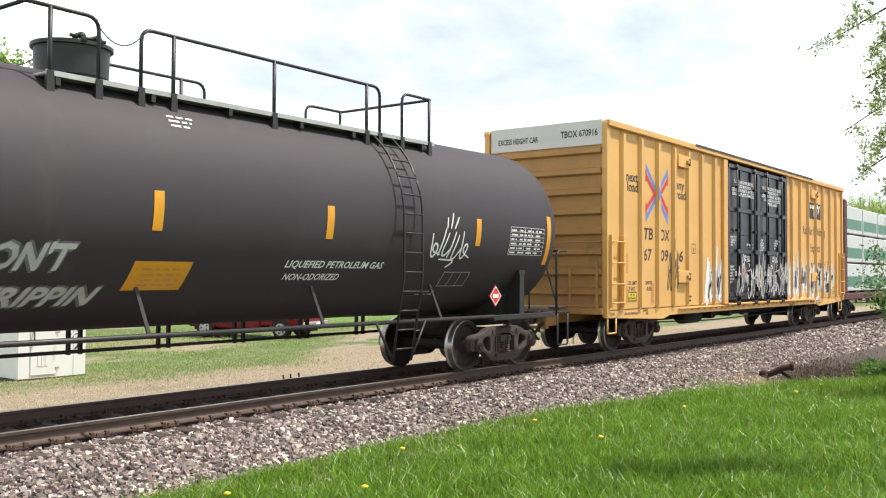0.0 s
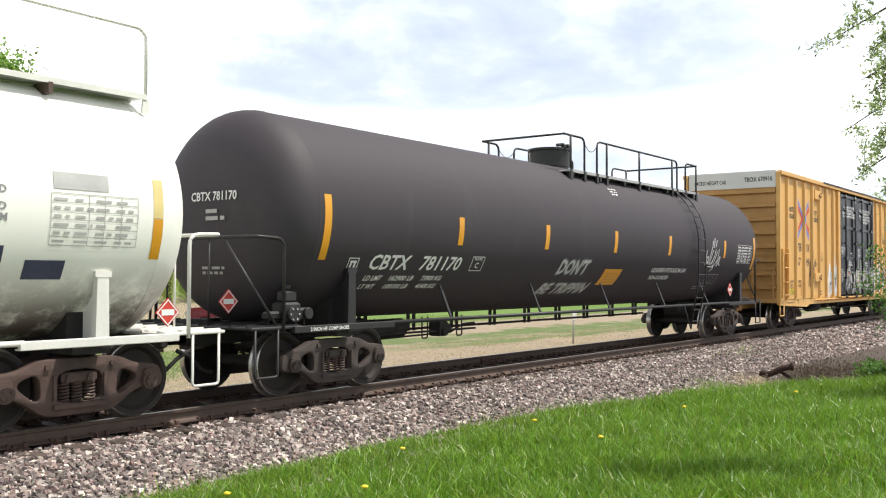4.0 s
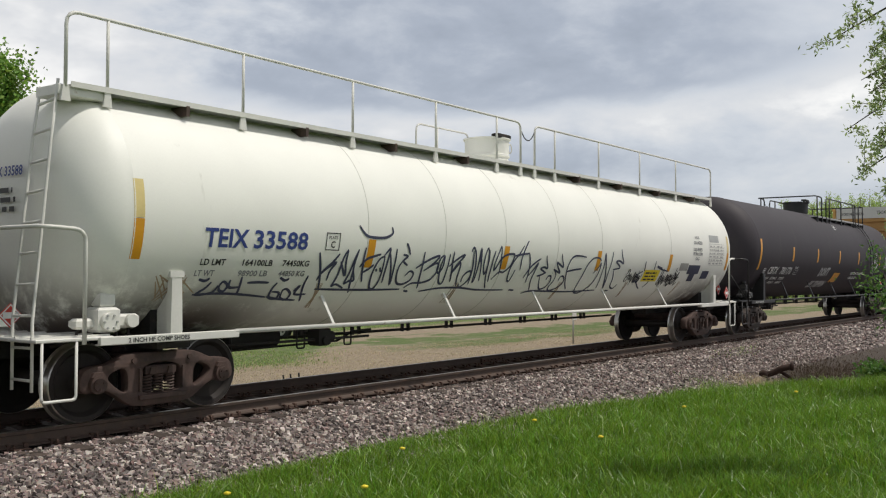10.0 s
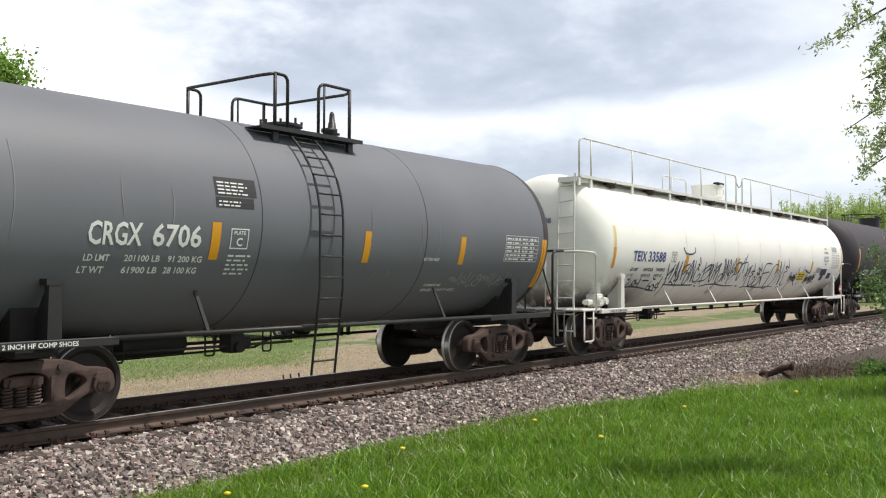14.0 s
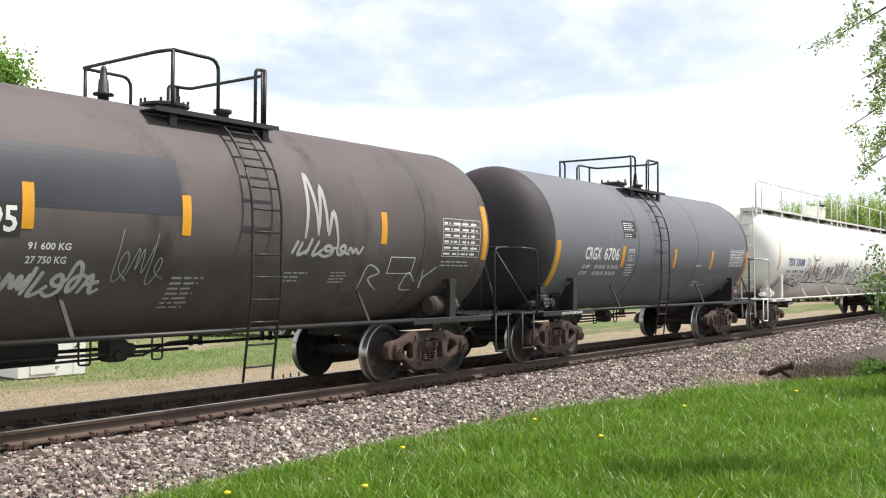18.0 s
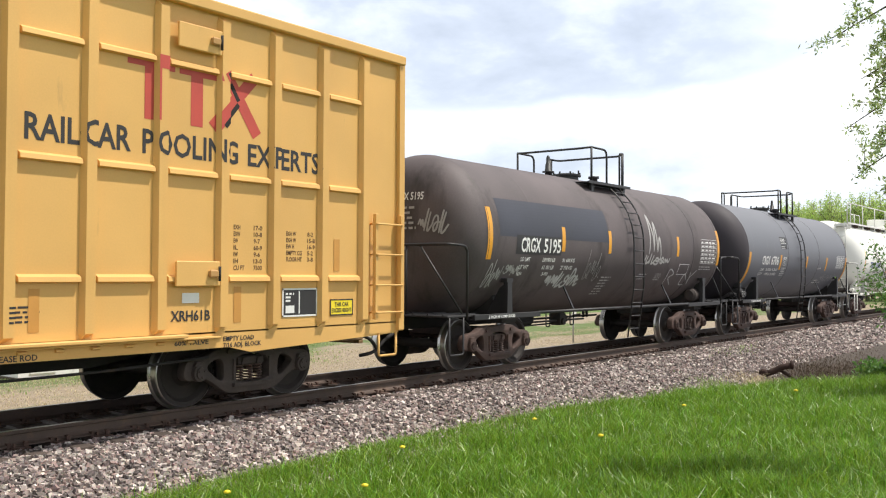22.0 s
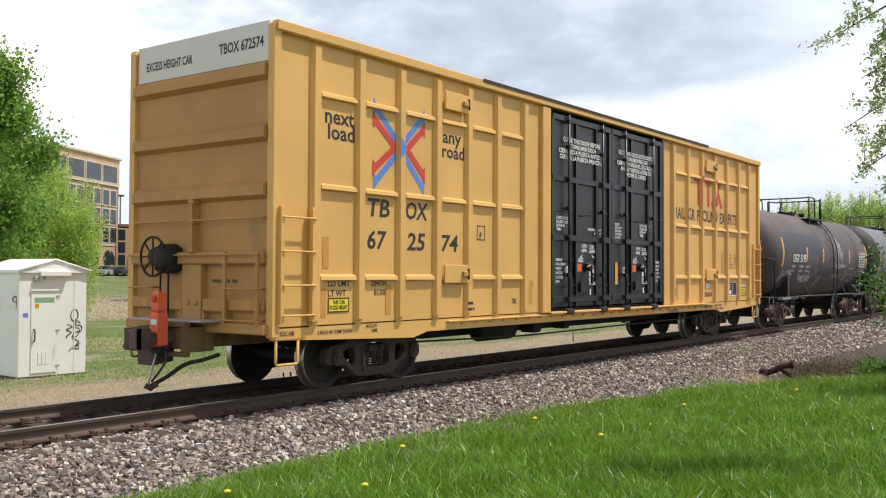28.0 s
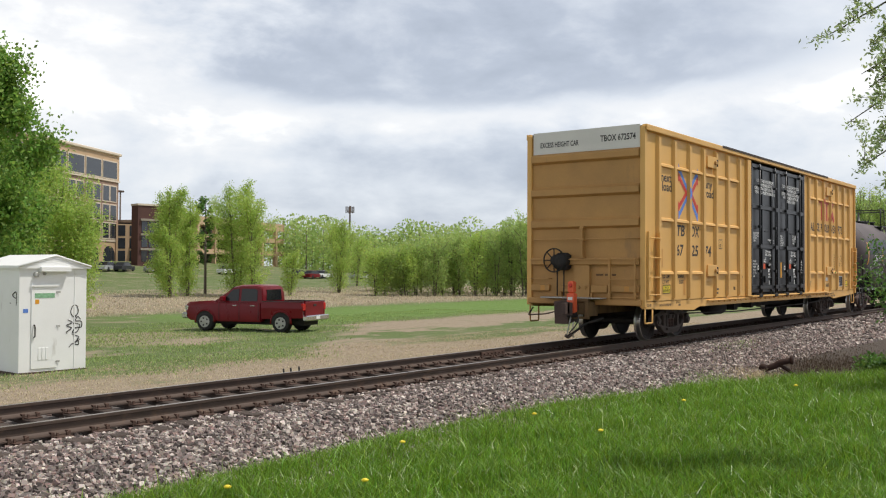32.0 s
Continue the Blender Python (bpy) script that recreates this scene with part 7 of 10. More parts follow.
    for s in (-1, 1):
        hexa(bm, [(-hr, 0, 4.95), (h, 0, 4.95), (h, s * 1.5, 4.93), (-hr, s * 1.5, 4.93), (-hr, 0, 5.05), (h, 0, 5.05), (h, s * 1.5, 5.02), (-hr, s * 1.5, 5.02)][:: 1])
    for k in range(16):
        x = -hr + 0.4 + k * (h + hr - 0.8) / 15
        hexa(bm, [(x - 0.06, -1.5, 5.0), (x + 0.06, -1.5, 5.0), (x + 0.06, 1.5, 5.0), (x - 0.06, 1.5, 5.0), (x - 0.03, -1.5, 5.045), (x + 0.03, -1.5, 5.045), (x + 0.03, 1.5, 5.045), (x - 0.03, 1.5, 5.045)])
    bmesh.ops.recalc_face_normals(bm, faces=bm.faces[:])
    part("roof", bm, M["galv"], root, "grey corrugated steel roof")
    part("floor", box(B(), -hr + 0.06, h - 0.06, -1.43, 1.43, 0.99, 1.05), M["under"], root)
    bm = slab(B(), [(-6.0, 0.70), (-5.0, 0.55), (5.0, 0.55), (6.0, 0.70), (6.0, 0.98), (-6.0, 0.98)], -0.25, 0.25)
    part("centre_sill", bm, M["under"], root)
    for x in np.arange(-5.5, 5.6, 1.1):
        part("cross_bearer", box(B(), x - 0.04, x + 0.04, -1.42, 1.42, 0.82, 0.985), M["under"], root)
    bm = lathe(B(), [(-3.9, 0.1), (-3.85, 0.2), (-2.8, 0.2), (-2.75, 0.1)], "x", 18, centre=(0, -0.7, 0.66))
    box(bm, -2.2, -1.9, -0.9, -0.6, 0.55, 0.85, c=0.03)
    box(bm, -1.3, -1.1, -1.1, -0.8, 0.6, 0.82, c=0.03)
    rod(bm, bend([(-6.5, -1.2, 0.62), (-3.0, -1.2, 0.55), (4.5, -1.2, 0.60), (6.0, -1.2, 0.66)], 0.5), 0.018, 6)
    part("brake_gear", bm, M["under"], root, "brake cylinder, valve and rods")

    def paint(name_, vf, m, label_, only=False):
        on_side(root, name_, vf, m, posts, label_, only_sheet=only)
    # lettering and emblem
    ink = M["ink"]
    c = -7.13
    for body, x, z, sz, w in (("next", -8.43, 3.82, 0.21, 0.60), ("load", -8.37, 3.60, 0.21, 0.55), ("any", -5.70, 3.85, 0.21, 0.52), ("road", -5.71, 3.61, 0.21, 0.62)):
        paint("lettering", flat_word(body, sz, x + back, z, w), ink, "dark lettering")
    for body, x, w in (("TB", -7.53, 0.51), ("OX", -6.64, 0.56)):
        paint("lettering", flat_word(body, 0.26, x + back, 2.56, w, 0.12), ink, "dark reporting letters")
    for body, x, w in ((number[:2], -7.53, 0.44), (number[2:4], -6.61, 0.46), (number[4:], -5.72, 0.46)):
        paint("lettering", flat_word(body, 0.26, x + back, 2.08, w, 0.12), ink, "dark car number")
    blue_, red_ = M["skyblue"], M["red"]
    # crossed chevrons: each arm a blue stripe outside and a red one inside, cut off in points
    for e, m, lines in ((-1.503, blue_, (((c - 0.54, 4.17), (c + 0.06, 3.62), 1), ((c + 0.06, 3.64), (c - 0.54, 3.09), -1), ((c + 0.55, 4.15), (c + 0.08, 3.70), 1), ((c + 0.08, 3.56), (c + 0.55, 3.09), -1))),
                        (-1.5055, red_, (((c - 0.56, 3.98), (c - 0.08, 3.61), 1), ((c - 0.08, 3.65), (c - 0.56, 3.29), -1), ((c + 0.57, 3.97), (c + 0.17, 3.62), 1), ((c + 0.17, 3.64), (c + 0.57, 3.29), -1)))):
        for p0, p1, k in lines:
            k = 1 if (p0[1] + p1[1]) / 2 > 3.63 else -1
            e -= 0.0003
            tip, base = (p0, p1) if abs(p0[0] - c) > abs(p1[0] - c) else (p1, p0)
            on_side(root, "emblem_stripe", ribbon(tip, base, 0.105), m, posts, "painted emblem stripe", e, e - 0.0775)
            sx = 0.07 if tip[0] > c else -0.07
            on_side(root, "emblem_point", flat_poly([(tip[0] + sx, tip[1] + k * 0.16), (tip[0] - sx * 0.9, tip[1] - 0.01), (tip[0] + sx * 0.9, tip[1] - k * 0.12)]), m, posts, "painted stripe end", e - 0.00015, e - 0.07765)
    small = [("LD LMT", -8.35, 1.53, 0.08, 0.46), ("LT WT", -8.35, 1.39, 0.085, 0.37), ("204700", -7.44, 1.53, 0.08, 0.36), ("81300", -7.37, 1.39, 0.085, 0.29), ("JACK/LIFT", -7.55, 0.92, 0.05, 0.25), ("HERE", -7.42, 0.85, 0.05, 0.13), ("2 INCH HF COMP SHOES", -8.55, 0.87, 0.05, 0.7), ("EOC-10B", -9.25, 0.88, 0.06, 0.26)]
    for body, x, z, sz, w in small + [("70K", -3.61, 1.18, 0.09, 0.17), ("R", -2.9, 1.5, 0.055, 0.04)]:
        on_side(root, "lettering", flat_word(body, sz, x + back, z, w), ink, posts, "small dark lettering", -1.506 if z < 1 else -1.503)
    # weight and red emblem on the forward half
    if belts:
        red_mark = M["red_mark"]
        for pts in ([(4.57, 4.08), (5.22, 4.08), (5.22, 4.24), (4.57, 4.24)], [(4.80, 3.48), (4.98, 3.48), (4.98, 4.08), (4.80, 4.08)], [(5.28, 4.08), (5.90, 4.08), (5.84, 4.24), (5.28, 4.24)], [(5.45, 3.48), (5.63, 3.48), (5.63, 4.08), (5.45, 4.08)]):
            paint("emblem_bar", flat_poly(pts), red_mark, "faded red emblem bar")
        for e, p0, p1 in ((-1.503, (5.78, 3.50), (6.45, 4.22)), (-1.5036, (5.98, 4.22), (6.50, 3.48))):
            on_side(root, "emblem_bar", ribbon(p0, p1, 0.16), red_mark, posts, "faded red emblem bar", e, e - 0.0775)
        for e, p0, p1 in ((-1.5043, (5.98, 4.20), (6.19, 3.88)), (-1.5046, (6.19, 3.84), (5.92, 3.52))):
            on_side(root, "emblem_chevron", ribbon(p0, p1, 0.06), M["under"], posts, "thin dark emblem chevron", e, e - 0.0775)
        [paint("lettering", flat_word(b_, 0.27, x_, 3.09, w_), ink, "dark slogan lettering") for b_, x_, w_ in (("RAILCAR", 3.37, 1.26), ("POOLING", 4.78, 1.41), ("EXPERTS", 6.35, 1.29))]
    else:
        on_side(root, "emblem_panel", flat_poly([(5.0, 3.70), (6.62, 3.70), (6.62, 4.24), (5.0, 4.24)]), ink, posts, "black emblem panel")
        for pts in ([(5.08, 4.05), (5.52, 4.05), (5.52, 4.18), (5.08, 4.18)], [(5.24, 3.78), (5.36, 3.78), (5.36, 4.05), (5.24, 4.05)], [(5.60, 4.05), (6.04, 4.05), (6.04, 4.18), (5.60, 4.18)], [(5.76, 3.78), (5.88, 3.78), (5.88, 4.05), (5.76, 4.05)], [(6.12, 3.78), (6.24, 3.78), (6.52, 4.18), (6.40, 4.18)]):
            on_side(root, "emblem_bar", flat_poly(pts), M["letter"], posts, "white emblem bar", -1.5045, -1.582)
        [paint("lettering", flat_word(b_, sz_, x_, z_, w_), M["faded_ink"], "faded dark slogan lettering") for b_, x_, z_, sz_, w_ in (("Railcar", 4.5, 3.15, 0.26, 1.1), ("Pooling", 5.75, 3.15, 0.26, 1.15), ("Experts", 5.3, 2.58, 0.26, 1.2))]
        paint("faded_lettering", merge([patch(lambda a, b: (a, b), 5.4 + k * 0.28, 5.6 + k * 0.28, 2.03, 2.2) for k in range(6)]), M["faded_ink"], "faded unreadable lettering")
    for body, x, z, sz, w in (("XRH61B", 5.19, 1.15, 0.12, 0.58), ("60% VALVE", 5.25, 0.86, 0.05, 0.5), ("EMPTY LOAD", 5.98, 0.88, 0.055, 0.5), ("7/16 ADJ. BLOCK", 5.98, 0.80, 0.055, 0.62)):
        on_side(root, "lettering", flat_word(body, sz, x, z, w), ink, posts, "small dark lettering", -1.506)
    rows = (("EXH", "17-0"), ("EXW", "10-8"), ("EW", "9-7"), ("IL", "60-9"), ("IW", "9-6"), ("IH", "13-0"), ("CU FT", "7500"))
    for k, (a_, b_) in enumerate(rows):
        on_side(root, "dimension_lettering", flat_word(a_, 0.055, 6.13, 2.27 - k * 0.085, 0.036 * len(a_)), M["brown_ink"], posts, "small faded brown lettering")
        on_side(root, "dimension_lettering", flat_word(b_, 0.055, 6.46, 2.27 - k * 0.085, 0.036 * len(b_)), M["brown_ink"], posts, "small faded brown lettering")
    for k, (a_, b_) in enumerate((("EXH W", "8-2"), ("EXH W", "15-8"), ("EW H", "16-9"), ("EMPTY CG", "5-2"), ("FLOOR HT", "3-8"))):
        on_side(root, "dimension_lettering", flat_word(a_, 0.055, 7.03, 2.22 - k * 0.085, 0.036 * len(a_)), M["brown_ink"], posts, "small faded brown lettering")
        on_side(root, "dimension_lettering", flat_word(b_, 0.055, 7.42, 2.22 - k * 0.085, 0.036 * len(b_)), M["brown_ink"], posts, "small faded brown lettering")
    for k, (x, z0, z1, w, n) in enumerate(((3.2, 1.2, 1.4, 0.4, 4), (-5.4, 1.1, 1.3, 0.4, 2))):
        v, f = ruled(lambda a, b: (a, b), x, x + w, z0, z1, n, 1, 90 + k, 0.45, 0.7)
        paint("small_print", (v, f), ink, "rows of small print")
    frame_mark(root, lambda a, b: (a, -1.506, b), ink, -5.04, 2.29, 0.24, 0.25)
    word("lettering", "F", 0.1, lambda a, b: (-4.96 + a, -1.507, 2.32 + b), ink, root)
    for x, w, z, hgt, m, lb in ((-8.68, 0.43, 1.165, 0.205, "signyellow", "yellow notice with black border"), (7.87, 0.47, 1.13, 0.23, "signyellow", "yellow notice with black border"), (6.96, 0.65, 1.14, 0.38, "ink", "black and white data panel"), (5.35, 0.25, 1.36, 0.12, "letter", "small white label")):
        s = joined_tag("notice", *patch(lambda a, b: (a, -1.508, b), x, x + w, z, z + hgt), M[m], root, lb)
        if m == "signyellow":
            frame_mark(s, lambda a, b: (a, -1.511, b), ink, x, z, w, hgt, 0.018, "notice_border")
            joined_tag("notice_print", *merge([([(a, -1.511, b) for a, b in v], f) for v, f in (flat_word("THIS CAR", 0.055, x + w / 2, z + hgt * 0.56, w * 0.6, centred=True), flat_word("EXCESS HEIGHT", 0.055, x + w / 2, z + hgt * 0.2, w * 0.85, centred=True))]), ink, s)
        elif m == "ink":
            frame_mark(s, lambda a, b: (a, -1.511, b), M["letter"], x, z, w, hgt, 0.022, "panel_border")
            joined_tag("panel_print", *merge([patch(lambda a, b: (a, -1.511, b), x + 0.06, x + 0.22, z + 0.05, z + 0.15), ruled(lambda a, b: (a, -1.511, b), x + 0.06, x + 0.25, z + 0.2, z + 0.34, 3, 1, 3), patch(lambda a, b: (a, -1.511, b), x + 0.3, x + 0.32, z + 0.04, z + 0.34)]), M["letter"], s)
    for x, z0, z1 in ((-8.73, 1.78, 2.22), (-8.78, 1.1, 1.5), (-7.38, 1.1, 1.55), (-3.29, 1.15, 1.6), (3.5, 1.1, 1.55), (6.2, 1.1, 1.55), (8.0, 1.75, 2.2)):
        joined_tag("reflector_strip", *patch(lambda a, b: (a, -1.5055, b), x - 0.06, x + 0.06, z0, z1), M["strip_old"], root, "dull orange reflective strip")
    # rear end panel writing
    e = lambda a, b: (-hr - 0.034, 1.30 - a, b)
    word("lettering", "EXCESS HEIGHT CAR", 0.12, lambda a, b: e(a + 0.1, b + 4.68), ink, root, "dark lettering", 1.05)
    word("lettering", "TBOX " + number, 0.14, lambda a, b: e(a + 1.72, b + 4.72), ink, root, "dark car number", 0.9)
    v1 = ruled(lambda a, b: (-hr - 0.095, 1.3 - a, b), 0.75, 1.75, 4.38, 4.44, 2, 1, 4)
    joined_tag("small_print", *v1, M["under"], root, "rows of small faint print")
    if not old:
        joined_tag("lettering", *ruled(lambda a, b: (-hr - 0.004, -0.30 - a, b), 0.0, 0.62, 1.58, 1.66, 1, 1, 6), M["brown_ink"], root, "short line of faded lettering")
    return root, posts


def rear_boxcar():
    root, posts = boxcar("yellow_boxcar", "yellow high boxcar with black double doors at the train's end", -62.5, "672574", True, 1, False)
    # end-of-train device hung on the coupler
    x = -9.69 - 0.68
    eot = part("end_of_train_device", box(B(), x - 0.10, x + 0.06, -0.12, 0.06, 0.72, 1.18, c=0.025), M["orange"], root, "orange-red end-of-train device")
    part("device_head", box(B(), x - 0.09, x + 0.05, -0.10, 0.04, 1.18, 1.46, c=0.03), M["orange"], eot, "orange-red top housing")
    part("marker_lens", lathe(B(), [(x - 0.12, 0.035), (x - 0.09, 0.05)], "x", 14, centre=(0, -0.03, 1.36)), M["red"], eot)
    part("device_label", box(B(), x - 0.106, x - 0.1, -0.09, 0.03, 1.02, 1.09), M["letter"], eot)
    part("device_vent", box(B(), x - 0.106, x - 0.1, -0.09, 0.03, 0.85, 0.9), M["ink"], eot)
    part("device_clamp", box(B(), x - 0.06, x + 0.1, -0.1, 0.08, 0.62, 0.78, c=0.02), M["under"], eot)
    part("device_hose", rod(B(), bend([(x + 0.62, -0.50, 0.60), (x + 0.42, -0.44, 0.54), (x + 0.24, -0.26, 0.49), (x + 0.06, -0.10, 0.31), (x - 0.10, 0.02, 0.20)], 0.1), 0.028, 8), M["under"], root, "black rubber hose")
    part("hose_coupling", rod(B(), [(x - 0.16, 0.06, 0.21), (x - 0.10, 0.02, 0.17), (x - 0.03, -0.03, 0.23)], 0.038, 8), M["rusty"], root, "iron hose coupling")
    part("hose_chain", rod(B(), bend([(x - 0.13, 0.04, 0.20), (x - 0.09, 0.02, 0.40), (x - 0.04, -0.02, 0.66)], 0.1), 0.014, 6), M["galv"], root, "thin steel connecting hose")
    part("device_tube", rod(B(), bend([(x - 0.02, -0.14, 0.74), (x - 0.02, -0.22, 0.58), (x - 0.06, -0.14, 0.42), (x - 0.10, 0.0, 0.26)], 0.08), 0.016, 6), M["ink"], root, "thin black air tube")
    part("coupler_guard", hexa(B(), [(x - 0.02, 0.08, 0.46), (x + 0.30, 0.08, 0.50), (x + 0.30, 0.42, 0.50), (x - 0.02, 0.42, 0.46), (x - 0.02, 0.06, 1.0), (x + 0.34, 0.06, 1.0), (x + 0.34, 0.44, 1.0), (x - 0.02, 0.44, 0.98)]), M["rusty"], root, "dark rusty coupler guard arm")
    part("uncoupling_lever", rod(B(), bend([(x + 0.66, 1.42, 0.80), (x + 0.42, 1.42, 0.62), (x + 0.38, 0.9, 0.66), (x + 0.38, 0.25, 0.82)], 0.06), 0.018, 6), M["rusty"], root, "rusty uncoupling lever")
    part("far_step", rod(B(), bend([(x + 0.62, 1.48, 0.84), (x + 0.62, 1.48, 0.46), (x + 1.02, 1.48, 0.46), (x + 1.02, 1.48, 0.84)], 0.04, 2), 0.02, 6), M["yellow_old"], root)


def front_boxcar():
    root, posts = boxcar("graffitied_boxcar", "older yellow high boxcar with black doors and white graffiti", 27.71, "670916", False, 2, True)
    rg = random.Random(19)
    lots = []
    for x0, x1, n in ((-4.15, -2.45, 4), (2.9, 6.5, 8), (6.6, 8.3, 4)):
        for k in range(n):
            cx, w = x0 + (k + 0.5) * (x1 - x0) / n, (x1 - x0) / n * 0.5
            lots.append(flat_poly([(cx + w * rg.uniform(0.75, 1.05) * math.cos(q * math.pi / 5), 1.62 + rg.uniform(0.42, 0.62) * math.sin(q * math.pi / 5)) for q in range(10)]))
    on_side(root, "graffiti", merge(lots), M["spray_pale"], posts, "pale grey filled spray lettering", -1.5065, -1.5815)
    st = tag_strokes(81, -4.2, -2.5, 1.1, 2.1, 7, 7) + tag_strokes(82, 2.9, 6.5, 1.05, 2.2, 14, 7) + tag_strokes(84, 6.6, 8.2, 1.3, 2.0, 6, 6)
    v, f = scrawl(lambda a, b: (a, b), st, 0.10)
    on_side(root, "graffiti", (v, f), M["letter"], posts, "tall white spray graffiti", -1.508, -1.583)
    v, f = scrawl(lambda a, b: (a, -1.64, b), tag_strokes(83, -2.2, 0.1, 1.2, 2.2, 8, 7) + tag_strokes(86, 0.3, 2.5, 1.2, 2.2, 8, 7), 0.05)
    joined_tag("graffiti", v, f, M["spray_pale"], root, "tall pale grey spray graffiti")
    v, f = scrawl(lambda a, b: (a, b), tag_strokes(87, -6.6, -5.9, 1.3, 2.3, 4, 7), 0.03)
    on_side(root, "graffiti", (v, f), M["ink"], posts, "thin black sprayed scribble", -1.507, -1.581)


def lumber_car():
    """The next car ahead: a dark red centre-beam flat loaded with wrapped lumber."""
    mid = 47.6
    root = car_root("loaded_flat_car", mid, "dark red bulkhead flat car loaded with wrapped lumber")
    red = M["oxide"]
    part("deck", box(B(), -9.9, 9.9, -1.4, 1.4, 0.85, 1.1, c=0.03), red, root)
    for s in (-1, 1):
        part("bulkhead", box(B(), s * 9.6 - 0.2, s * 9.6 + 0.2, -1.45, 1.45, 1.1, 4.7, c=0.04), red, root, "dark red ribbed bulkhead")
        for z in (1.7, 2.5, 3.3, 4.1):
            part("bulkhead_rib", box(B(), s * 9.85 - 0.06, s * 9.85 + 0.06, -1.4, 1.4, z - 0.06, z + 0.06, c=0.02), red, root)
        coupler(root, s * 9.95, s)
        bogie(root, s * 8.0, "under")
    for k in range(7):
        for j in range(3):
            x = -9.2 + k * 2.63
            load = part("lumber_pack", box(B(), x, x + 2.5, -1.38, -0.06, 1.18 + j * 1.12, 2.24 + j * 1.12, c=0.03), M["wrap"], root, "lumber pack in white and green wrapping")
            part("wrap_band", box(B(), x + 0.1, x + 2.4, -1.385, -1.381, 1.35 + j * 1.12, 1.75 + j * 1.12), M["wrapgreen"], load)
            part("dunnage", box(B(), x + 0.3, x + 0.4, -1.36, -0.06, 1.10 + j * 1.12, 1.18 + j * 1.12), M["tie"], load)


M["brown_ink"] = mat("faded_brown_lettering", (0.13, 0.07, 0.03), 0.7, var=0.2, bump=0)
M["faded_ink"] = mat("faded_dark_lettering", (0.14, 0.10, 0.06), 0.7, var=0.3, scale=6, bump=0)
M["endwhite"] = mat("white_end_paint", (0.66, 0.65, 0.62), 0.55, var=0.08, scale=1, bump=0.02, dirt=((0.4, 0.37, 0.32), 0.15, 2), streak=4)
M["red_mark"] = mat("faded_red_paint", (0.50, 0.07, 0.05), 0.6, var=0.1, bump=0)
M["oxide"] = mat("oxide_red_paint", (0.09, 0.022, 0.02), 0.65, var=0.2, scale=2, bump=0.05)
M["wrap"] = mat("white_plastic_wrap", (0.55, 0.58, 0.55), 0.45, var=0.1, scale=3, bump=0.15)
M["wrapgreen"] = mat("green_print_on_wrap", (0.06, 0.20, 0.13), 0.45, var=0.3, scale=6, bump=0.1)
rear_boxcar()
front_boxcar()
lumber_car()

# ---- ballast and grass ----
RS = np.random.RandomState(7)


def stones(name, label, n, xr, yr, size, seed, material, parent=None):
    """Crushed stones strewn on the ground, joined into one mesh."""
    rs = np.random.RandomState(seed)
    cube = np.array([(-1, -1, -1), (1, -1, -1), (1, 1, -1), (-1, 1, -1), (-1, -1, 1), (1, -1, 1), (1, 1, 1), (-1, 1, 1)], float)
    quads = np.array([(3, 2, 1, 0), (4, 5, 6, 7), (0, 1, 5, 4), (1, 2, 6, 5), (2, 3, 7, 6), (3, 0, 4, 7)])
    x = xr[0] + (xr[1] - xr[0]) * rs.rand(n) ** 1.35
    y = rs.uniform(yr[0], yr[1], n)
    keep = y > np.interp(x, [19, 22, 25, 80], [-9, -3.6, -3.1, -3.3])
    x, y = x[keep], y[keep]
    n = len(x)
    r = rs.uniform(size[0], size[1], n)
    v = cube[None] * rs.uniform(0.5, 1.0, (n, 8, 3)) * (rs.uniform(0.7, 1.3, (n, 1, 3)) * r[:, None, None])
    a, b = rs.uniform(0, 6.28, n), rs.uniform(-0.9, 0.9, n)
    ca, sa, cb, sb = np.cos(a)[:, None], np.sin(a)[:, None], np.cos(b)[:, None], np.sin(b)[:, None]
    vx, vy, vz = v[..., 0], v[..., 1], v[..., 2]
    vy, vz = vy * cb - vz * sb, vy * sb + vz * cb
    vx, vy = vx * ca - vy * sa, vx * sa + vy * ca
    z = ground_z(x, y) + r * rs.uniform(-0.1, 0.55, n)
    v = np.stack([vx + x[:, None], vy + y[:, None], vz + z[:, None]], -1).reshape(-1, 3)
    f = (quads[None] + 8 * np.arange(n)[:, None, None]).reshape(-1, 4)
    ob = joined(name, v.tolist(), f.tolist(), material, parent)
    return tagged(ob, label, name.replace("_", " "), kind="stuff")


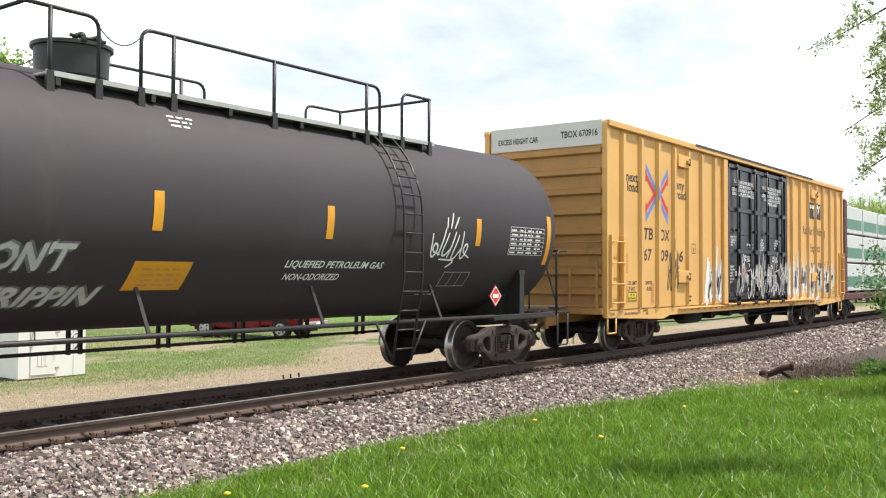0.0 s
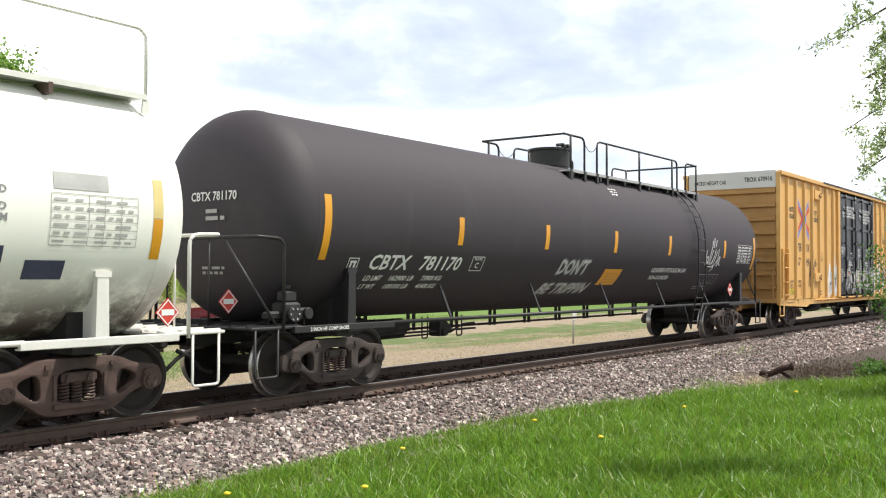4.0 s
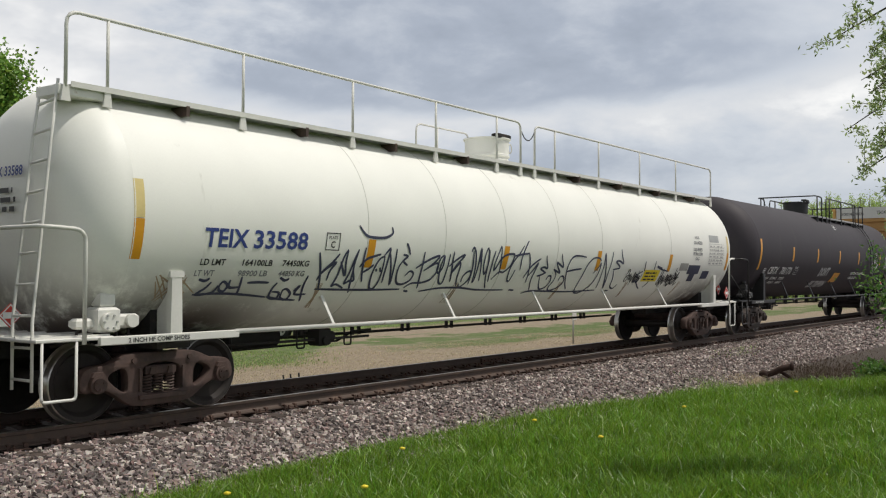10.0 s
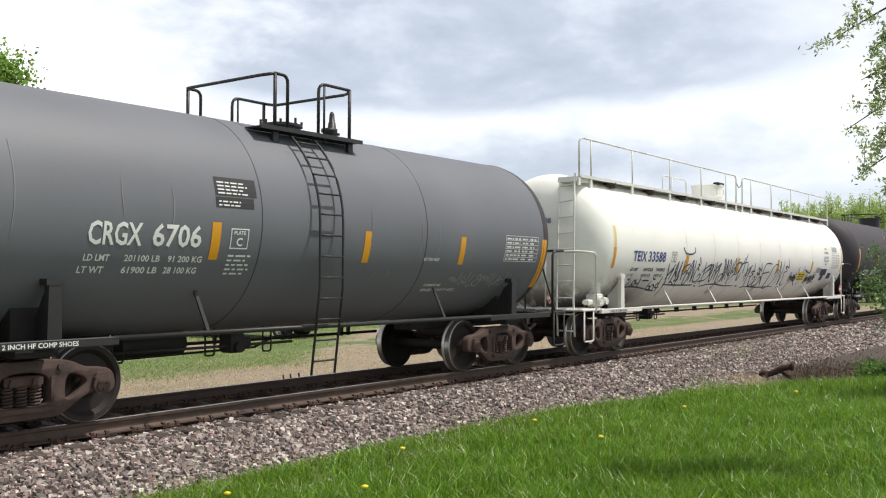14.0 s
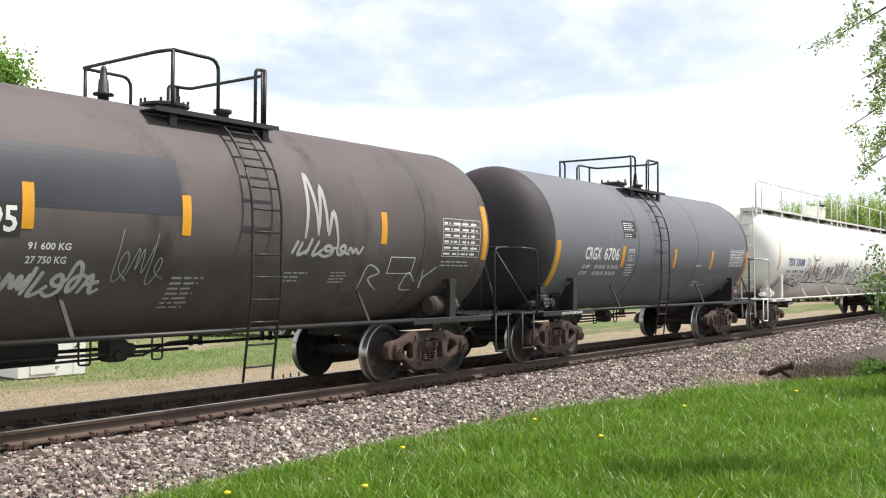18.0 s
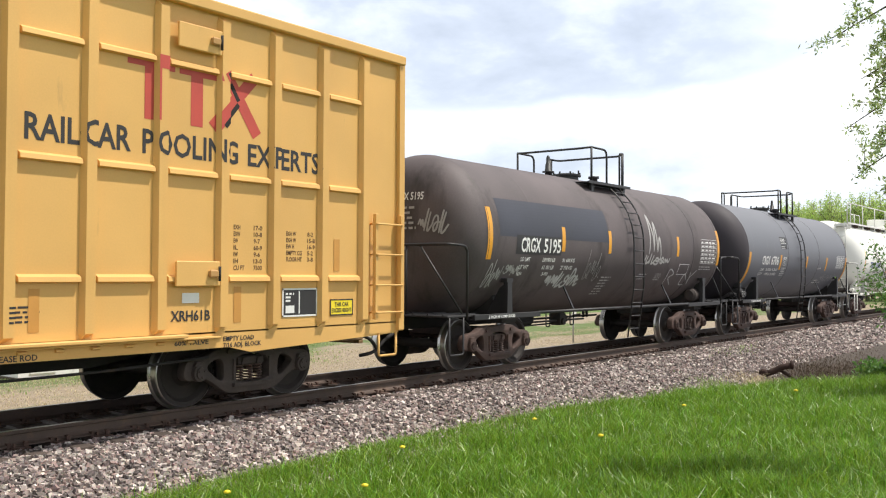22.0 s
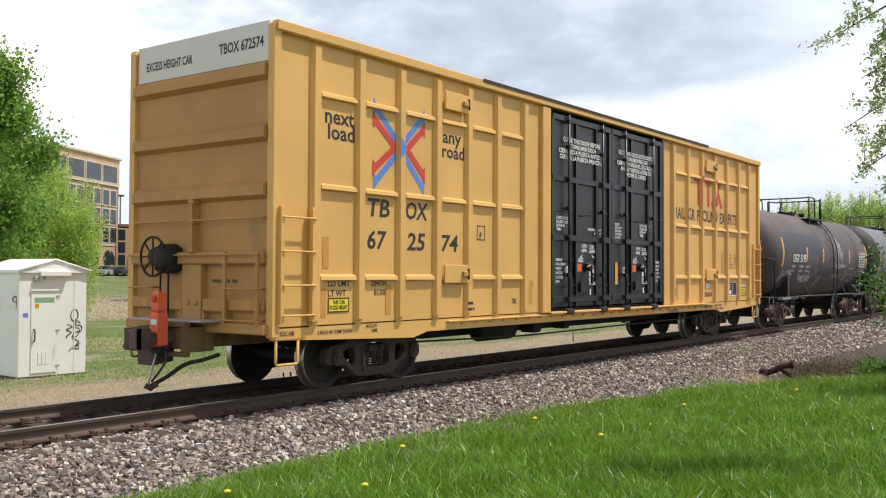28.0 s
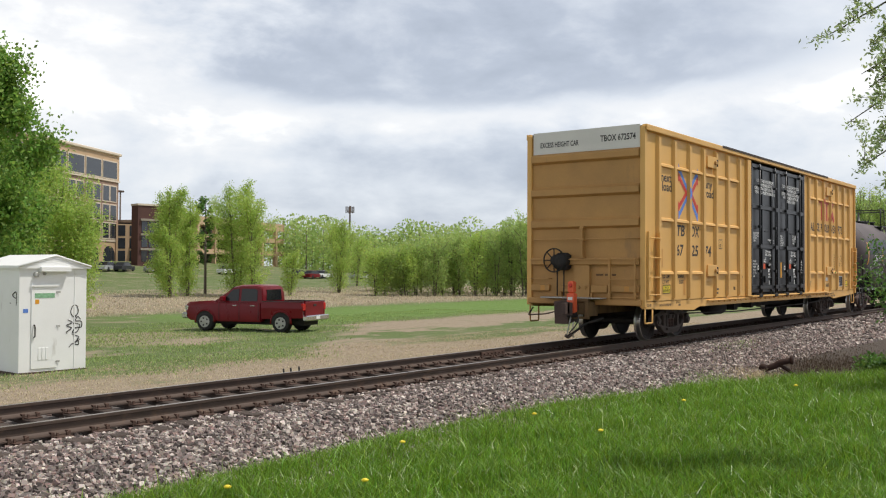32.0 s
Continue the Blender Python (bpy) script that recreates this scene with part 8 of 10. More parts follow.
def stone_mat(name, k):
    m, t, b, n = shader(name)
    geo, ramp = n("ShaderNodeNewGeometry"), n("ShaderNodeValToRGB")
    cr = ramp.color_ramp
    cr.elements[0].position, cr.elements[0].color = 0.0, (0.08 * k, 0.062 * k, 0.056 * k, 1)
    cr.elements[1].position, cr.elements[1].color = 1.0, (0.80 * k, 0.71 * k, 0.64 * k, 1)
    for p_, c in ((0.25, (0.19, 0.158, 0.146)), (0.5, (0.34, 0.275, 0.25)), (0.62, (0.30, 0.20, 0.18)), (0.8, (0.49, 0.42, 0.375))):
        cr.elements.new(p_).color = (*[q * k for q in c], 1)
    co, nz, mx = n("ShaderNodeTexCoord"), n("ShaderNodeTexNoise"), n("ShaderNodeMix")
    nz.inputs["Scale"].default_value = 60
    mx.data_type, mx.blend_type = "RGBA", "MULTIPLY"
    mx.inputs["Factor"].default_value = 0.5
    links(t, [(geo.outputs["Random Per Island"], ramp.inputs[0]), (co.outputs["Object"], nz.inputs["Vector"]), (ramp.outputs[0], mx.inputs["A"]), (nz.outputs["Color"], mx.inputs["B"]), (mx.outputs["Result"], b.inputs["Base Color"])])
    b.inputs["Roughness"].default_value = 0.85
    return m


M["stone"] = stone_mat("crushed_granite", 1.1)
# darker granite: the shade under the train is put into its colour
M["stone_oily"] = stone_mat("oily_crushed_granite", 0.32)
stones("ballast", "crushed pinkish-grey granite ballast beside the rails", 54000, (1.5, 34), (-3.9, -0.90), (0.016, 0.034), 3, M["stone"])
stones("ballast", "crushed pinkish-grey granite ballast beside the rails", 5000, (5, 34), (0.95, 3.0), (0.022, 0.042), 5, M["stone"])
stones("ballast", "oil-darkened crushed ballast between the rails", 7000, (4, 34), (-0.66, 0.66), (0.020, 0.04), 6, M["stone_oily"])
stones("ballast", "crushed granite ballast farther along the track", 9000, (32, 75), (-3.6, -0.93), (0.035, 0.065), 9, M["stone"])

M["blade"] = leafy("fresh_grass", (0.185, 0.315, 0.03), 0.5, 0.45, 0.36)
M["paleblade"] = leafy("pale_grass", (0.50, 0.58, 0.26), 0.3, 0.3, 0.3)
M["straw"] = leafy("dry_stalks", (0.58, 0.48, 0.32), 0.35, 0.4, 0.8)
M["dead"] = leafy("dead_grass_stalks", (0.60, 0.51, 0.38), 0.3, 0.5, 0.85)
M["brush"] = leafy("brown_dead_brush", (0.12, 0.085, 0.06), 0.4, 0.15, 0.9)
M["weed"] = leafy("weedy_grass", (0.34, 0.43, 0.15), 0.4, 0.5, 0.6)


def blades(name, label, x, y, height, width, lean, seed, material, base=None):
    """Bent grass blades standing at the given places, joined into one mesh."""
    rs = np.random.RandomState(seed)
    n = len(x)
    z = ground_z(x, y) - 0.01
    h = height * rs.uniform(0.55, 1.15, n)
    a = rs.uniform(0, 6.283, n)
    w = width * rs.uniform(0.6, 1.3, n)
    k = lean * rs.uniform(0.2, 1.0, n) * h
    dx, dy = np.cos(a), np.sin(a)
    t = rs.uniform(0, 6.283, n)
    wx, wy = np.cos(t) * w / 2, np.sin(t) * w / 2
    pts = []
    for f, s in ((0.0, 1.0), (0.5, 0.85)):
        cx, cy, cz = x + dx * k * f * f, y + dy * k * f * f, z + h * f
        pts += [np.stack([cx - wx * s, cy - wy * s, cz], -1), np.stack([cx + wx * s, cy + wy * s, cz], -1)]
    pts.append(np.stack([x + dx * k, y + dy * k, z + h * (1 - 0.25 * lean)], -1))
    v = np.stack(pts, 1).reshape(-1, 3)
    o = 5 * np.arange(n)[:, None]
    faces = (o + np.array([0, 1, 3, 2])).tolist() + (o + np.array([2, 3, 4])).tolist()
    return tagged(joined(name, v.tolist(), faces, material), label, "grass", kind="stuff")


def lawn():
    rs = np.random.RandomState(12)
    n = 330000
    x, y = rs.uniform(2.5, 23, n), rs.uniform(-10.2, -2.4, n)
    ex, ey = x - EYE.x, y - EYE.y
    d = np.hypot(ex, ey)
    ang = np.degrees(np.arctan2(ey, ex))
    tuft = 0.5 + 0.5 * np.sin(x * 3.1 + 1.3 * np.sin(y * 2.3)) * np.sin(y * 3.7 + 1.1 * np.sin(x * 2.1))
    keep = (lawn_edge(x) - y > -0.05 + rs.normal(0, 0.13, n)) & (ang > 7) & (ang < 66) & (d > 3.5) & (rs.rand(n) < np.clip(7.5 / d, 0.45, 1.0)) & (rs.rand(n) < 0.55 + 0.45 * tuft)
    x, y, tuft = x[keep], y[keep], tuft[keep]
    far_x, far_y = rs.uniform(-14, 24, 90000), rs.uniform(-24, -2.9, 90000)
    fx, fy = far_x - EYE.x, far_y - EYE.y
    fa, fd = np.degrees(np.arctan2(fy, fx)), np.hypot(fx, fy)
    k = (lawn_edge(far_x) - far_y > 0.05) & ~((fa > 7) & (fa < 66) & (fd > 3.5)) & (fd > 0.6)
    blades("lawn_grass", "lush bright green uncut grass on the open bank", far_x[k], far_y[k], 0.17, 0.016, 0.8, 33, M["blade"])
    near_edge = np.clip((lawn_edge(x) - y) / 0.6, 0, 1)
    blades("lawn_grass", "lush bright green uncut grass on the bank", x, y, 0.16 + 0.13 * tuft * near_edge, 0.0095, 0.8, 13, M["blade"])
    n = 9000
    x, y = rs.uniform(3, 21, n), rs.uniform(-9, -2.9, n)
    k = lawn_edge(x) - y > 0.05
    blades("seed_stalks", "taller arching grass blades in the lawn", x[k], y[k], 0.33, 0.010, 0.85, 14, M["blade"])
    # pale wispy blades: highlights on the grass painted as a lighter colour
    n = 2600
    x, y = rs.uniform(4, 20, n), rs.uniform(-9, -3.3, n)
    k = (lawn_edge(x) - y > 0.25) & (np.sin(x * 1.9 + 2 * np.sin(y)) * np.sin(y * 1.7 + x * 0.6) > -0.2)
    blades("pale_blades", "long pale shining grass blades", x[k], y[k], 0.30, 0.008, 1.1, 24, M["paleblade"])
    # sparse weeds on the ballast foot and the dip behind the lawn
    n = 6000
    x, y = rs.uniform(17, 36, n), rs.uniform(-9, -2.6, n)
    k = (lawn_edge(x) - y < 0.1) & (np.sin(x * 1.7 + 2 * np.sin(y * 1.1)) * np.sin(y * 2.3 + x) > 0.35)
    blades("dry_weeds", "dry brown weeds on the ballast slope", x[k], y[k], 0.12, 0.012, 1.4, 15, M["brush"])
    n = 150000
    x, y = 6 + 40 * rs.rand(n) ** 1.3, rs.uniform(4.2, 24, n)
    g = np.clip((y - (6.5 + 9.5 * np.clip((x - 18) / 12, 0, 1))) / 2 + 0.2, 0.0, 1) * (0.5 + 0.5 * np.sin(x * 0.9 + 1.5 * np.sin(y * 0.7)) * np.sin(y * 0.9 + 0.4 * x))
    k = rs.rand(n) < g
    blades("verge_grass", "short green grass beyond the track", x[k], y[k], 0.10, 0.020, 1.0, 16, M["weed"])
    n = 30000
    x, y = 6 + 34 * rs.rand(n) ** 1.3, rs.uniform(3.4, 9, n)
    blades("verge_straw", "cut dry straw lying beside the track", x, y, 0.07, 0.012, 1.6, 18, M["straw"])
    n = 30000
    x, y = rs.uniform(18, 110, n), rs.uniform(31, 62, n)
    blades("dead_grass", "band of dead buff grass in the meadow", x, y, 0.20, 0.06, 1.2, 17, M["dead"])


lawn()


def dead_brush():
    """Brown dead weeds on the dark soil of the dip."""
    rs = np.random.RandomState(19)
    for x0, y0, sx, sy, n, h, m in ((25.8, -3.6, 1.5, 0.4, 2400, 0.17, "brush"), (28.5, -4.4, 1.8, 0.6, 2600, 0.17, "brush"), (21.8, -3.5, 0.5, 0.3, 700, 0.22, "straw"), (20.0, -3.2, 0.4, 0.25, 300, 0.2, "weed"), (24.5, -1.9, 1.0, 0.15, 90, 0.2, "weed")):
        x, y = rs.normal(x0, sx, n), rs.normal(y0, sy, n)
        blades("dead_brush" if m == "brush" else "dry_weeds", {"brush": "tangled brown dead weeds in the dip", "straw": "pale dry weeds by the lawn", "weed": "sparse green weeds on the ballast slope"}[m], x, y, h, 0.012, 1.5, 20, M[m])


dead_brush()


def dandelion():
    root = tagged(new("dandelion"), "yellow dandelion flower among the grass", "flower", "dandelions in the lawn")
    part("stem", rod(B(), [(0, 0, 0), (0.01, 0, 0.12), (0.0, 0.01, 0.2)], 0.004, 5), M["blade"], root)
    bm = lathe(B(), [(0.195, 0.008), (0.2, 0.03), (0.215, 0.034), (0.225, 0.012)], "z", 12)
    part("flower_head", bm, M["signyellow"], root, "bright yellow flower head")
    return root


def flowers():
    first = dandelion()
    spots = [(8.35, -3.85), (9.9, -5.55), (5.55, -4.15), (6.35, -5.05), (15.6, -6.1), (10.9, -4.05), (13.2, -5.2)]
    for k, (x, y) in enumerate(spots):
        m = pose(x, y, float(ground_z(x, y)), 0, 0, k * 50)
        if k == 0:
            first.matrix_basis = m
        else:
            copy_thing(first, m)


flowers()


# ---- trees ----
M["bark"] = mat("grey_bark", (0.13, 0.105, 0.08), 0.9, var=0.35, scale=6, bump=0.5)
M["leaf_dark"] = leafy("cottonwood_leaves", (0.24, 0.38, 0.07), 0.4, 0.5)
M["leaf_young"] = leafy("young_spring_leaves", (0.46, 0.58, 0.14), 0.22, 0.6)
M["leaf_far"] = leafy("distant_spring_leaves", (0.42, 0.53, 0.17), 0.22, 0.66)
M["leaf_willow"] = leafy("pale_willow_leaves", (0.40, 0.47, 0.22), 0.45, 0.45)
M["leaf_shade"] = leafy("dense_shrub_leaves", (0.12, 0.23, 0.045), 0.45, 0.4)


def leaf_cards(centres, size, seed, long=1.6):
    """One pointed four-cornered leaf at each centre, turned at random."""
    rs = np.random.RandomState(seed)
    n = len(centres)
    a = rs.normal(size=(n, 3))
    a /= np.linalg.norm(a, axis=1)[:, None]
    b = np.cross(a, rs.normal(size=(n, 3)))
    b /= np.linalg.norm(b, axis=1)[:, None]
    s = (size * rs.uniform(0.6, 1.3, n))[:, None]
    v = np.stack([centres - a * s * long / 2, centres + b * s / 2, centres + a * s * long / 2, centres - b * s / 2], 1).reshape(-1, 3)
    return v.tolist(), (4 * np.arange(n)[:, None] + np.arange(4)).tolist()


def tree(name, label, x, y, h, r, n, leaf, material, seed, low=0.15, stems=1, shape=1.0, z=None, group="", loose=1.0, rising=False):
    """A trunk with limbs, and leaves gathered along the limbs, so that its outline is uneven and full of gaps. rising: limbs sweep upwards, as on a poplar."""
    rs = np.random.RandomState(seed)
    z0 = float(ground_z(x, y)) if z is None else z
    root = tagged(new(name), label, "tree", group)
    root.location = (x, y, z0)
    bm = B()
    tips = []
    for s in range(stems):
        a = rs.uniform(0, 6.28)
        lean = (0.25 * r * (stems > 1)) * np.array([math.cos(a), math.sin(a)])
        p0, p1 = np.array([lean[0] * 0.3, lean[1] * 0.3, -0.1]), np.array([lean[0], lean[1], h * 0.55])
        p2 = np.array([lean[0] * 1.6 + rs.uniform(-0.1, 0.1) * r, lean[1] * 1.6 + rs.uniform(-0.1, 0.1) * r, h * rs.uniform(0.88, 1.0)])
        w = h * 0.013 / math.sqrt(stems) + 0.02
        for q0, q1, w0, w1 in ((p0, p1, w, w * 0.65), (p1, p2, w * 0.65, w * 0.15)):
            taper(bm, q0, q1, w0, w1)
        k = max(5, int((34 if rising else 16) / stems))
        for i in range(k):
            f = low + ((0.84 if rising else 0.97) - low) * (i + rs.rand()) / k
            base = p0 + (p1 - p0) * f / 0.55 if f < 0.55 else p1 + (p2 - p1) * (f - 0.55) / 0.45
            reach = r * (1 - abs(f - 0.42) ** 1.4 * 1.25 * shape) * rs.uniform(0.55, 1.1)
            ang = rs.uniform(0, 6.28)
            tip = base + np.array([math.cos(ang) * reach, math.sin(ang) * reach, reach * (rs.uniform(0.7, 1.6) if rising else rs.uniform(0.25, 0.8))])
            tip[2] = min(tip[2], h * rs.uniform(0.93, 1.02))
            taper(bm, base, tip, w * 0.3, w * 0.06)
            tips.append((base, tip))
        tips.append((p1, p2))
    part("trunk", bm, M["bark"], root)
    cs = []
    if rising:
        total = sum(np.linalg.norm(q1 - q0) + 0.4 for q0, q1 in tips)
        for q0, q1 in tips:
            m_ = max(4, int(n * (np.linalg.norm(q1 - q0) + 0.4) / total))
            u = rs.uniform(0.12, 1.05, m_)[:, None]
            cs.append(q0 + (q1 - q0) * u + rs.normal(0, 1, (m_, 3)) * (0.13 * r * loose * (1.15 - 0.75 * u)))
    else:
        per = max(1, n // (len(tips) * 7))
        for q0, q1 in tips:
            for j in range(7):
                c = q0 + (q1 - q0) * rs.uniform(0.35, 1.05) + rs.normal(0, r * 0.09, 3) * loose
                cs.append(c + rs.normal(0, 1, (per, 3)) * r * loose * np.array([0.10, 0.10, 0.12]))
    v, f = leaf_cards(np.concatenate(cs), leaf, seed + 1)
    joined("crown", v, f, material, root)
    return root


def taper(bm, p0, p1, r0, r1, n=6):
    a, b, r0, r1 = Vector([float(q) for q in p0]), Vector([float(q) for q in p1]), float(r0), float(r1)
    d = (b - a).normalized()
    s = d.cross(Vector((0, 0, 1)) if abs(d.z) < 0.9 else Vector((1, 0, 0))).normalized()
    u = s.cross(d)
    ring = lambda c, r: [bm.verts.new(c + r * (math.cos(6.283 * k / n) * s + math.sin(6.283 * k / n) * u)) for k in range(n)]
    lo, hi = ring(a, r0), ring(b, r1)
    for k in range(n):
        bm.faces.new((lo[k], lo[(k + 1) % n], hi[(k + 1) % n], hi[k])).smooth = True
    bm.faces.new(hi)


def bearing(px, d):
    """A place on the ground plan at d metres from the camera, px to the right of the lens axis in thousandths of the focal length."""
    a = radians(YAW) - math.atan(px / 1000)
    return EYE.x + d * math.cos(a), EYE.y + d * math.sin(a)


def trees():
    tree("cottonwood", "tall cottonwood tree with dark green leaves", *bearing(-494, 40), 12.4, 3.1, 46000, 0.105, M["leaf_dark"], 21, 0.12)
    tree("cottonwood", "cottonwood tree with dense green foliage", *bearing(-478, 47), 8.6, 2.8, 26000, 0.11, M["leaf_dark"], 22, 0.08)
    for k, (px, d, h, r, n) in enumerate(((-448, 54, 8.9, 2.3, 11000), (-418, 56, 8.3, 2.2, 11000), (-386, 55, 6.0, 1.7, 6500), (-480, 52, 8.0, 2.4, 5000))):
        tree("sapling", "slender young tree in bright spring leaf", *bearing(px, d), h, r, int(n * 2.2), 0.08, M["leaf_young"], 30 + k, 0.02, 3, 0.7, None, "", 1.9, True)
    for k, (px, d, h, r, n) in enumerate(((-288, 78, 8.8, 1.5, 9000), (-270, 80, 8.0, 1.3, 6500), (-218, 82, 9.4, 1.9, 9000), (-200, 80, 8.4, 1.6, 6000), (-162, 84, 4.0, 0.9, 1500), (-110, 92, 7.6, 1.4, 4500), (-92, 110, 5.8, 1.5, 2500))):
        tree("meadow_tree", "young poplar in light green spring leaf", *bearing(px, d), h, r * 1.15, int(n * 2.3), 0.085, M["leaf_young"], 40 + k, 0.01, 3, 0.6, None, "", 1.9, True)
    tree("conifer", "thin dark half-bare tree", *bearing(-252, 84), 8.6, 1.1, 900, 0.2, M["leaf_shade"], 60, 0.3, 1, 1.0)
    rs = np.random.RandomState(5)
    # thicket of young trees along the meadow's edge
    k = 0
    for px in np.arange(-68, 560, 11):
        for row in range(2):
            d = 88 + row * 9 + rs.uniform(-2, 3) + (0.02 * max(0, px - 100))
            top = np.interp(px, [-68, 0, 60, 100, 200, 330, 370, 420, 470, 560], [4.2, 5.7, 6.9, 8.0, 8.6, 8.2, 9.4, 10.4, 10.0, 8.0]) * rs.uniform(0.93, 1.05)
            tree("thicket_tree", "slender young tree in the dense spring thicket", *bearing(px + rs.uniform(-5, 5), d), top, 1.3 + rs.uniform(0, 0.4), 4300, 0.10, M["leaf_far"] if (k + row) % 3 else M["leaf_young"], 100 + k, 0.02, 2, 0.5, None, "thicket along the meadow", 1.9, True)
            k += 1
    # woods behind, one belt
    cs, bm = [], B()
    for px in np.arange(-175, 620, 6):
        d = rs.uniform(170, 210)
        x, y = bearing(px, d)
        h = rs.uniform(8.0, 11.5)
        z = float(ground_z(x, y))
        taper(bm, (x, y, z), (x, y, z + h * 0.8), 0.16, 0.05, 5)
        c = np.array([x, y, z + h * 0.48])
        w_ = rs.normal(0, 1, (900, 3))
        cs.append(c + w_ / np.maximum(1, np.linalg.norm(w_, axis=1) / 1.7)[:, None] * np.array([2.4, 2.4, h * 0.32]))
    root = tagged(new("far_woods"), "distant belt of light green woodland", "woods", kind="stuff")
    part("trunks", bm, M["bark"], root)
    pts = np.concatenate(cs)
    pts[:, 2] = np.maximum(pts[:, 2], 0.2)
    joined("crowns", *leaf_cards(pts, 0.36, 9), M["leaf_far"], root)


trees()


def overhang():
    """The tree beside the camera: its trunk stands out of view, pale willow branches reach in from the right."""
    rs = np.random.RandomState(31)
    root = tagged(new("willow_tree"), "willow with drooping sparse pale green branches", "tree")
    tx, ty = bearing(640, 10.5)
    z0 = float(ground_z(tx, ty))
    bm = B()
    taper(bm, (tx, ty, z0 - 0.1), (tx + 0.1, ty, 2.6), 0.16, 0.12, 10)
    taper(bm, (tx + 0.1, ty, 2.6), (tx + 0.2, ty + 0.2, 6.2), 0.12, 0.04, 8)
    pts = []
    limbs = [((q0[0], q0[1], q0[2]), (q1[0] + 13, q1[1], q1[2])) for q0, q1 in (((560, 10.2, 4.9), (408, 10.6, 4.72)), ((560, 10.2, 4.5), (402, 10.8, 4.25)), ((560, 10.0, 5.3), (455, 10.2, 4.95)), ((560, 10.4, 3.7), (418, 10.9, 3.30)), ((560, 10.4, 4.0), (432, 10.6, 3.75)),
             ((560, 10.5, 3.2), (430, 11.0, 2.82)), ((560, 10.0, 3.5), (452, 10.4, 3.15)), ((560, 10.0, 2.9), (455, 10.6, 2.55)), ((560, 10.6, 4.4), (440, 10.4, 4.0)), ((560, 10.0, 5.6), (470, 10.4, 5.5)), ((560, 10.2, 2.6), (462, 10.8, 2.2)), ((560, 10.2, 4.7), (445, 10.3, 4.55)), ((560, 10.2, 5.1), (430, 10.3, 4.85)), ((560, 10.1, 3.9), (440, 10.3, 3.55)), ((560, 10.1, 3.3), (448, 10.3, 3.0)))]
    for (pa, da, za), (pb, db, zb) in limbs:
        a, b = np.array([*bearing(pa, da), za]), np.array([*bearing(pb, db), zb])
        taper(bm, (tx + 0.1, ty, za - 0.5), tuple(a), 0.035, 0.018)
        mid = (a + b) / 2 + np.array([0, 0, 0.12])
        taper(bm, tuple(a), tuple(mid), 0.018, 0.011)
        taper(bm, tuple(mid), tuple(b), 0.011, 0.004)
        for j in range(8):
            f = rs.uniform(0.33, 1.0)
            c = (a + (mid - a) * f * 2) if f < 0.5 else (mid + (b - mid) * (f * 2 - 1))
            e = c + rs.normal(0, 1, 3) * np.array([0.13, 0.13, 0.12]) + np.array([0, 0, 0.05])
            taper(bm, tuple(c), tuple(e), 0.005, 0.002, 4)
            for i in range(66):
                pts.append(c + (e - c) * rs.uniform(0.1, 1.25) + rs.normal(0, 0.045, 3))
    part("trunk", bm, M["bark"], root)
    joined("crown", *leaf_cards(np.array(pts), 0.023, 77, 2.5), M["leaf_willow"], root)


overhang()


def shrub(name, label, px, d, h, r, n, leaf, material, seed):
    rs = np.random.RandomState(seed)
    x, y = bearing(px, d)
    root = tagged(new(name), label, "bush")
    z = float(ground_z(x, y))
    root.location = (x, y, z)
    bm, cs = B(), []
    for k in range(16):
        a, t = rs.uniform(0, 6.28), rs.uniform(0.2, 1.0)
        tip = np.array([math.cos(a) * r * t, math.sin(a) * r * t, h * rs.uniform(0.5, 1.0) * (1.1 - 0.4 * t)])
        taper(bm, (0.05 * math.cos(a), 0.05 * math.sin(a), -0.05), tuple(tip), 0.014, 0.004, 5)
        for j in range(6):
            cs.append(tip * rs.uniform(0.35, 1.05) + rs.normal(0, 1, (n // 96, 3)) * np.array([0.13, 0.13, 0.11]) * r)
    part("stems", bm, M["bark"], root)
    joined("leaves", *leaf_cards(np.concatenate(cs), leaf, seed, 2.0), material, root)


shrub("bush", "dense dark green bush at the edge of the lawn", 514, 17.5, 3.4, 1.0, 8000, 0.036, M["leaf_shade"], 3)
shrub("bush", "leafy green bush beside the track", 528, 21, 3.0, 1.3, 8000, 0.042, M["leaf_shade"], 4)
shrub("low_bush", "low weedy bush in the dip", 472, 27, 0.5, 0.8, 1800, 0.06, M["leaf_shade"], 5)

# ---- wayside cabinet, iron scrap, track connection ----
M["scrap"] = mat("dark_rusted_iron", (0.045, 0.024, 0.018), 0.9, var=0.3, scale=12, bump=0.25)
M["cabinet"] = mat("white_cabinet_paint", (0.84, 0.85, 0.84), 0.45, var=0.05, scale=1.5, bump=0.02, dirt=((0.45, 0.43, 0.38), 0.1, 2), streak=4)


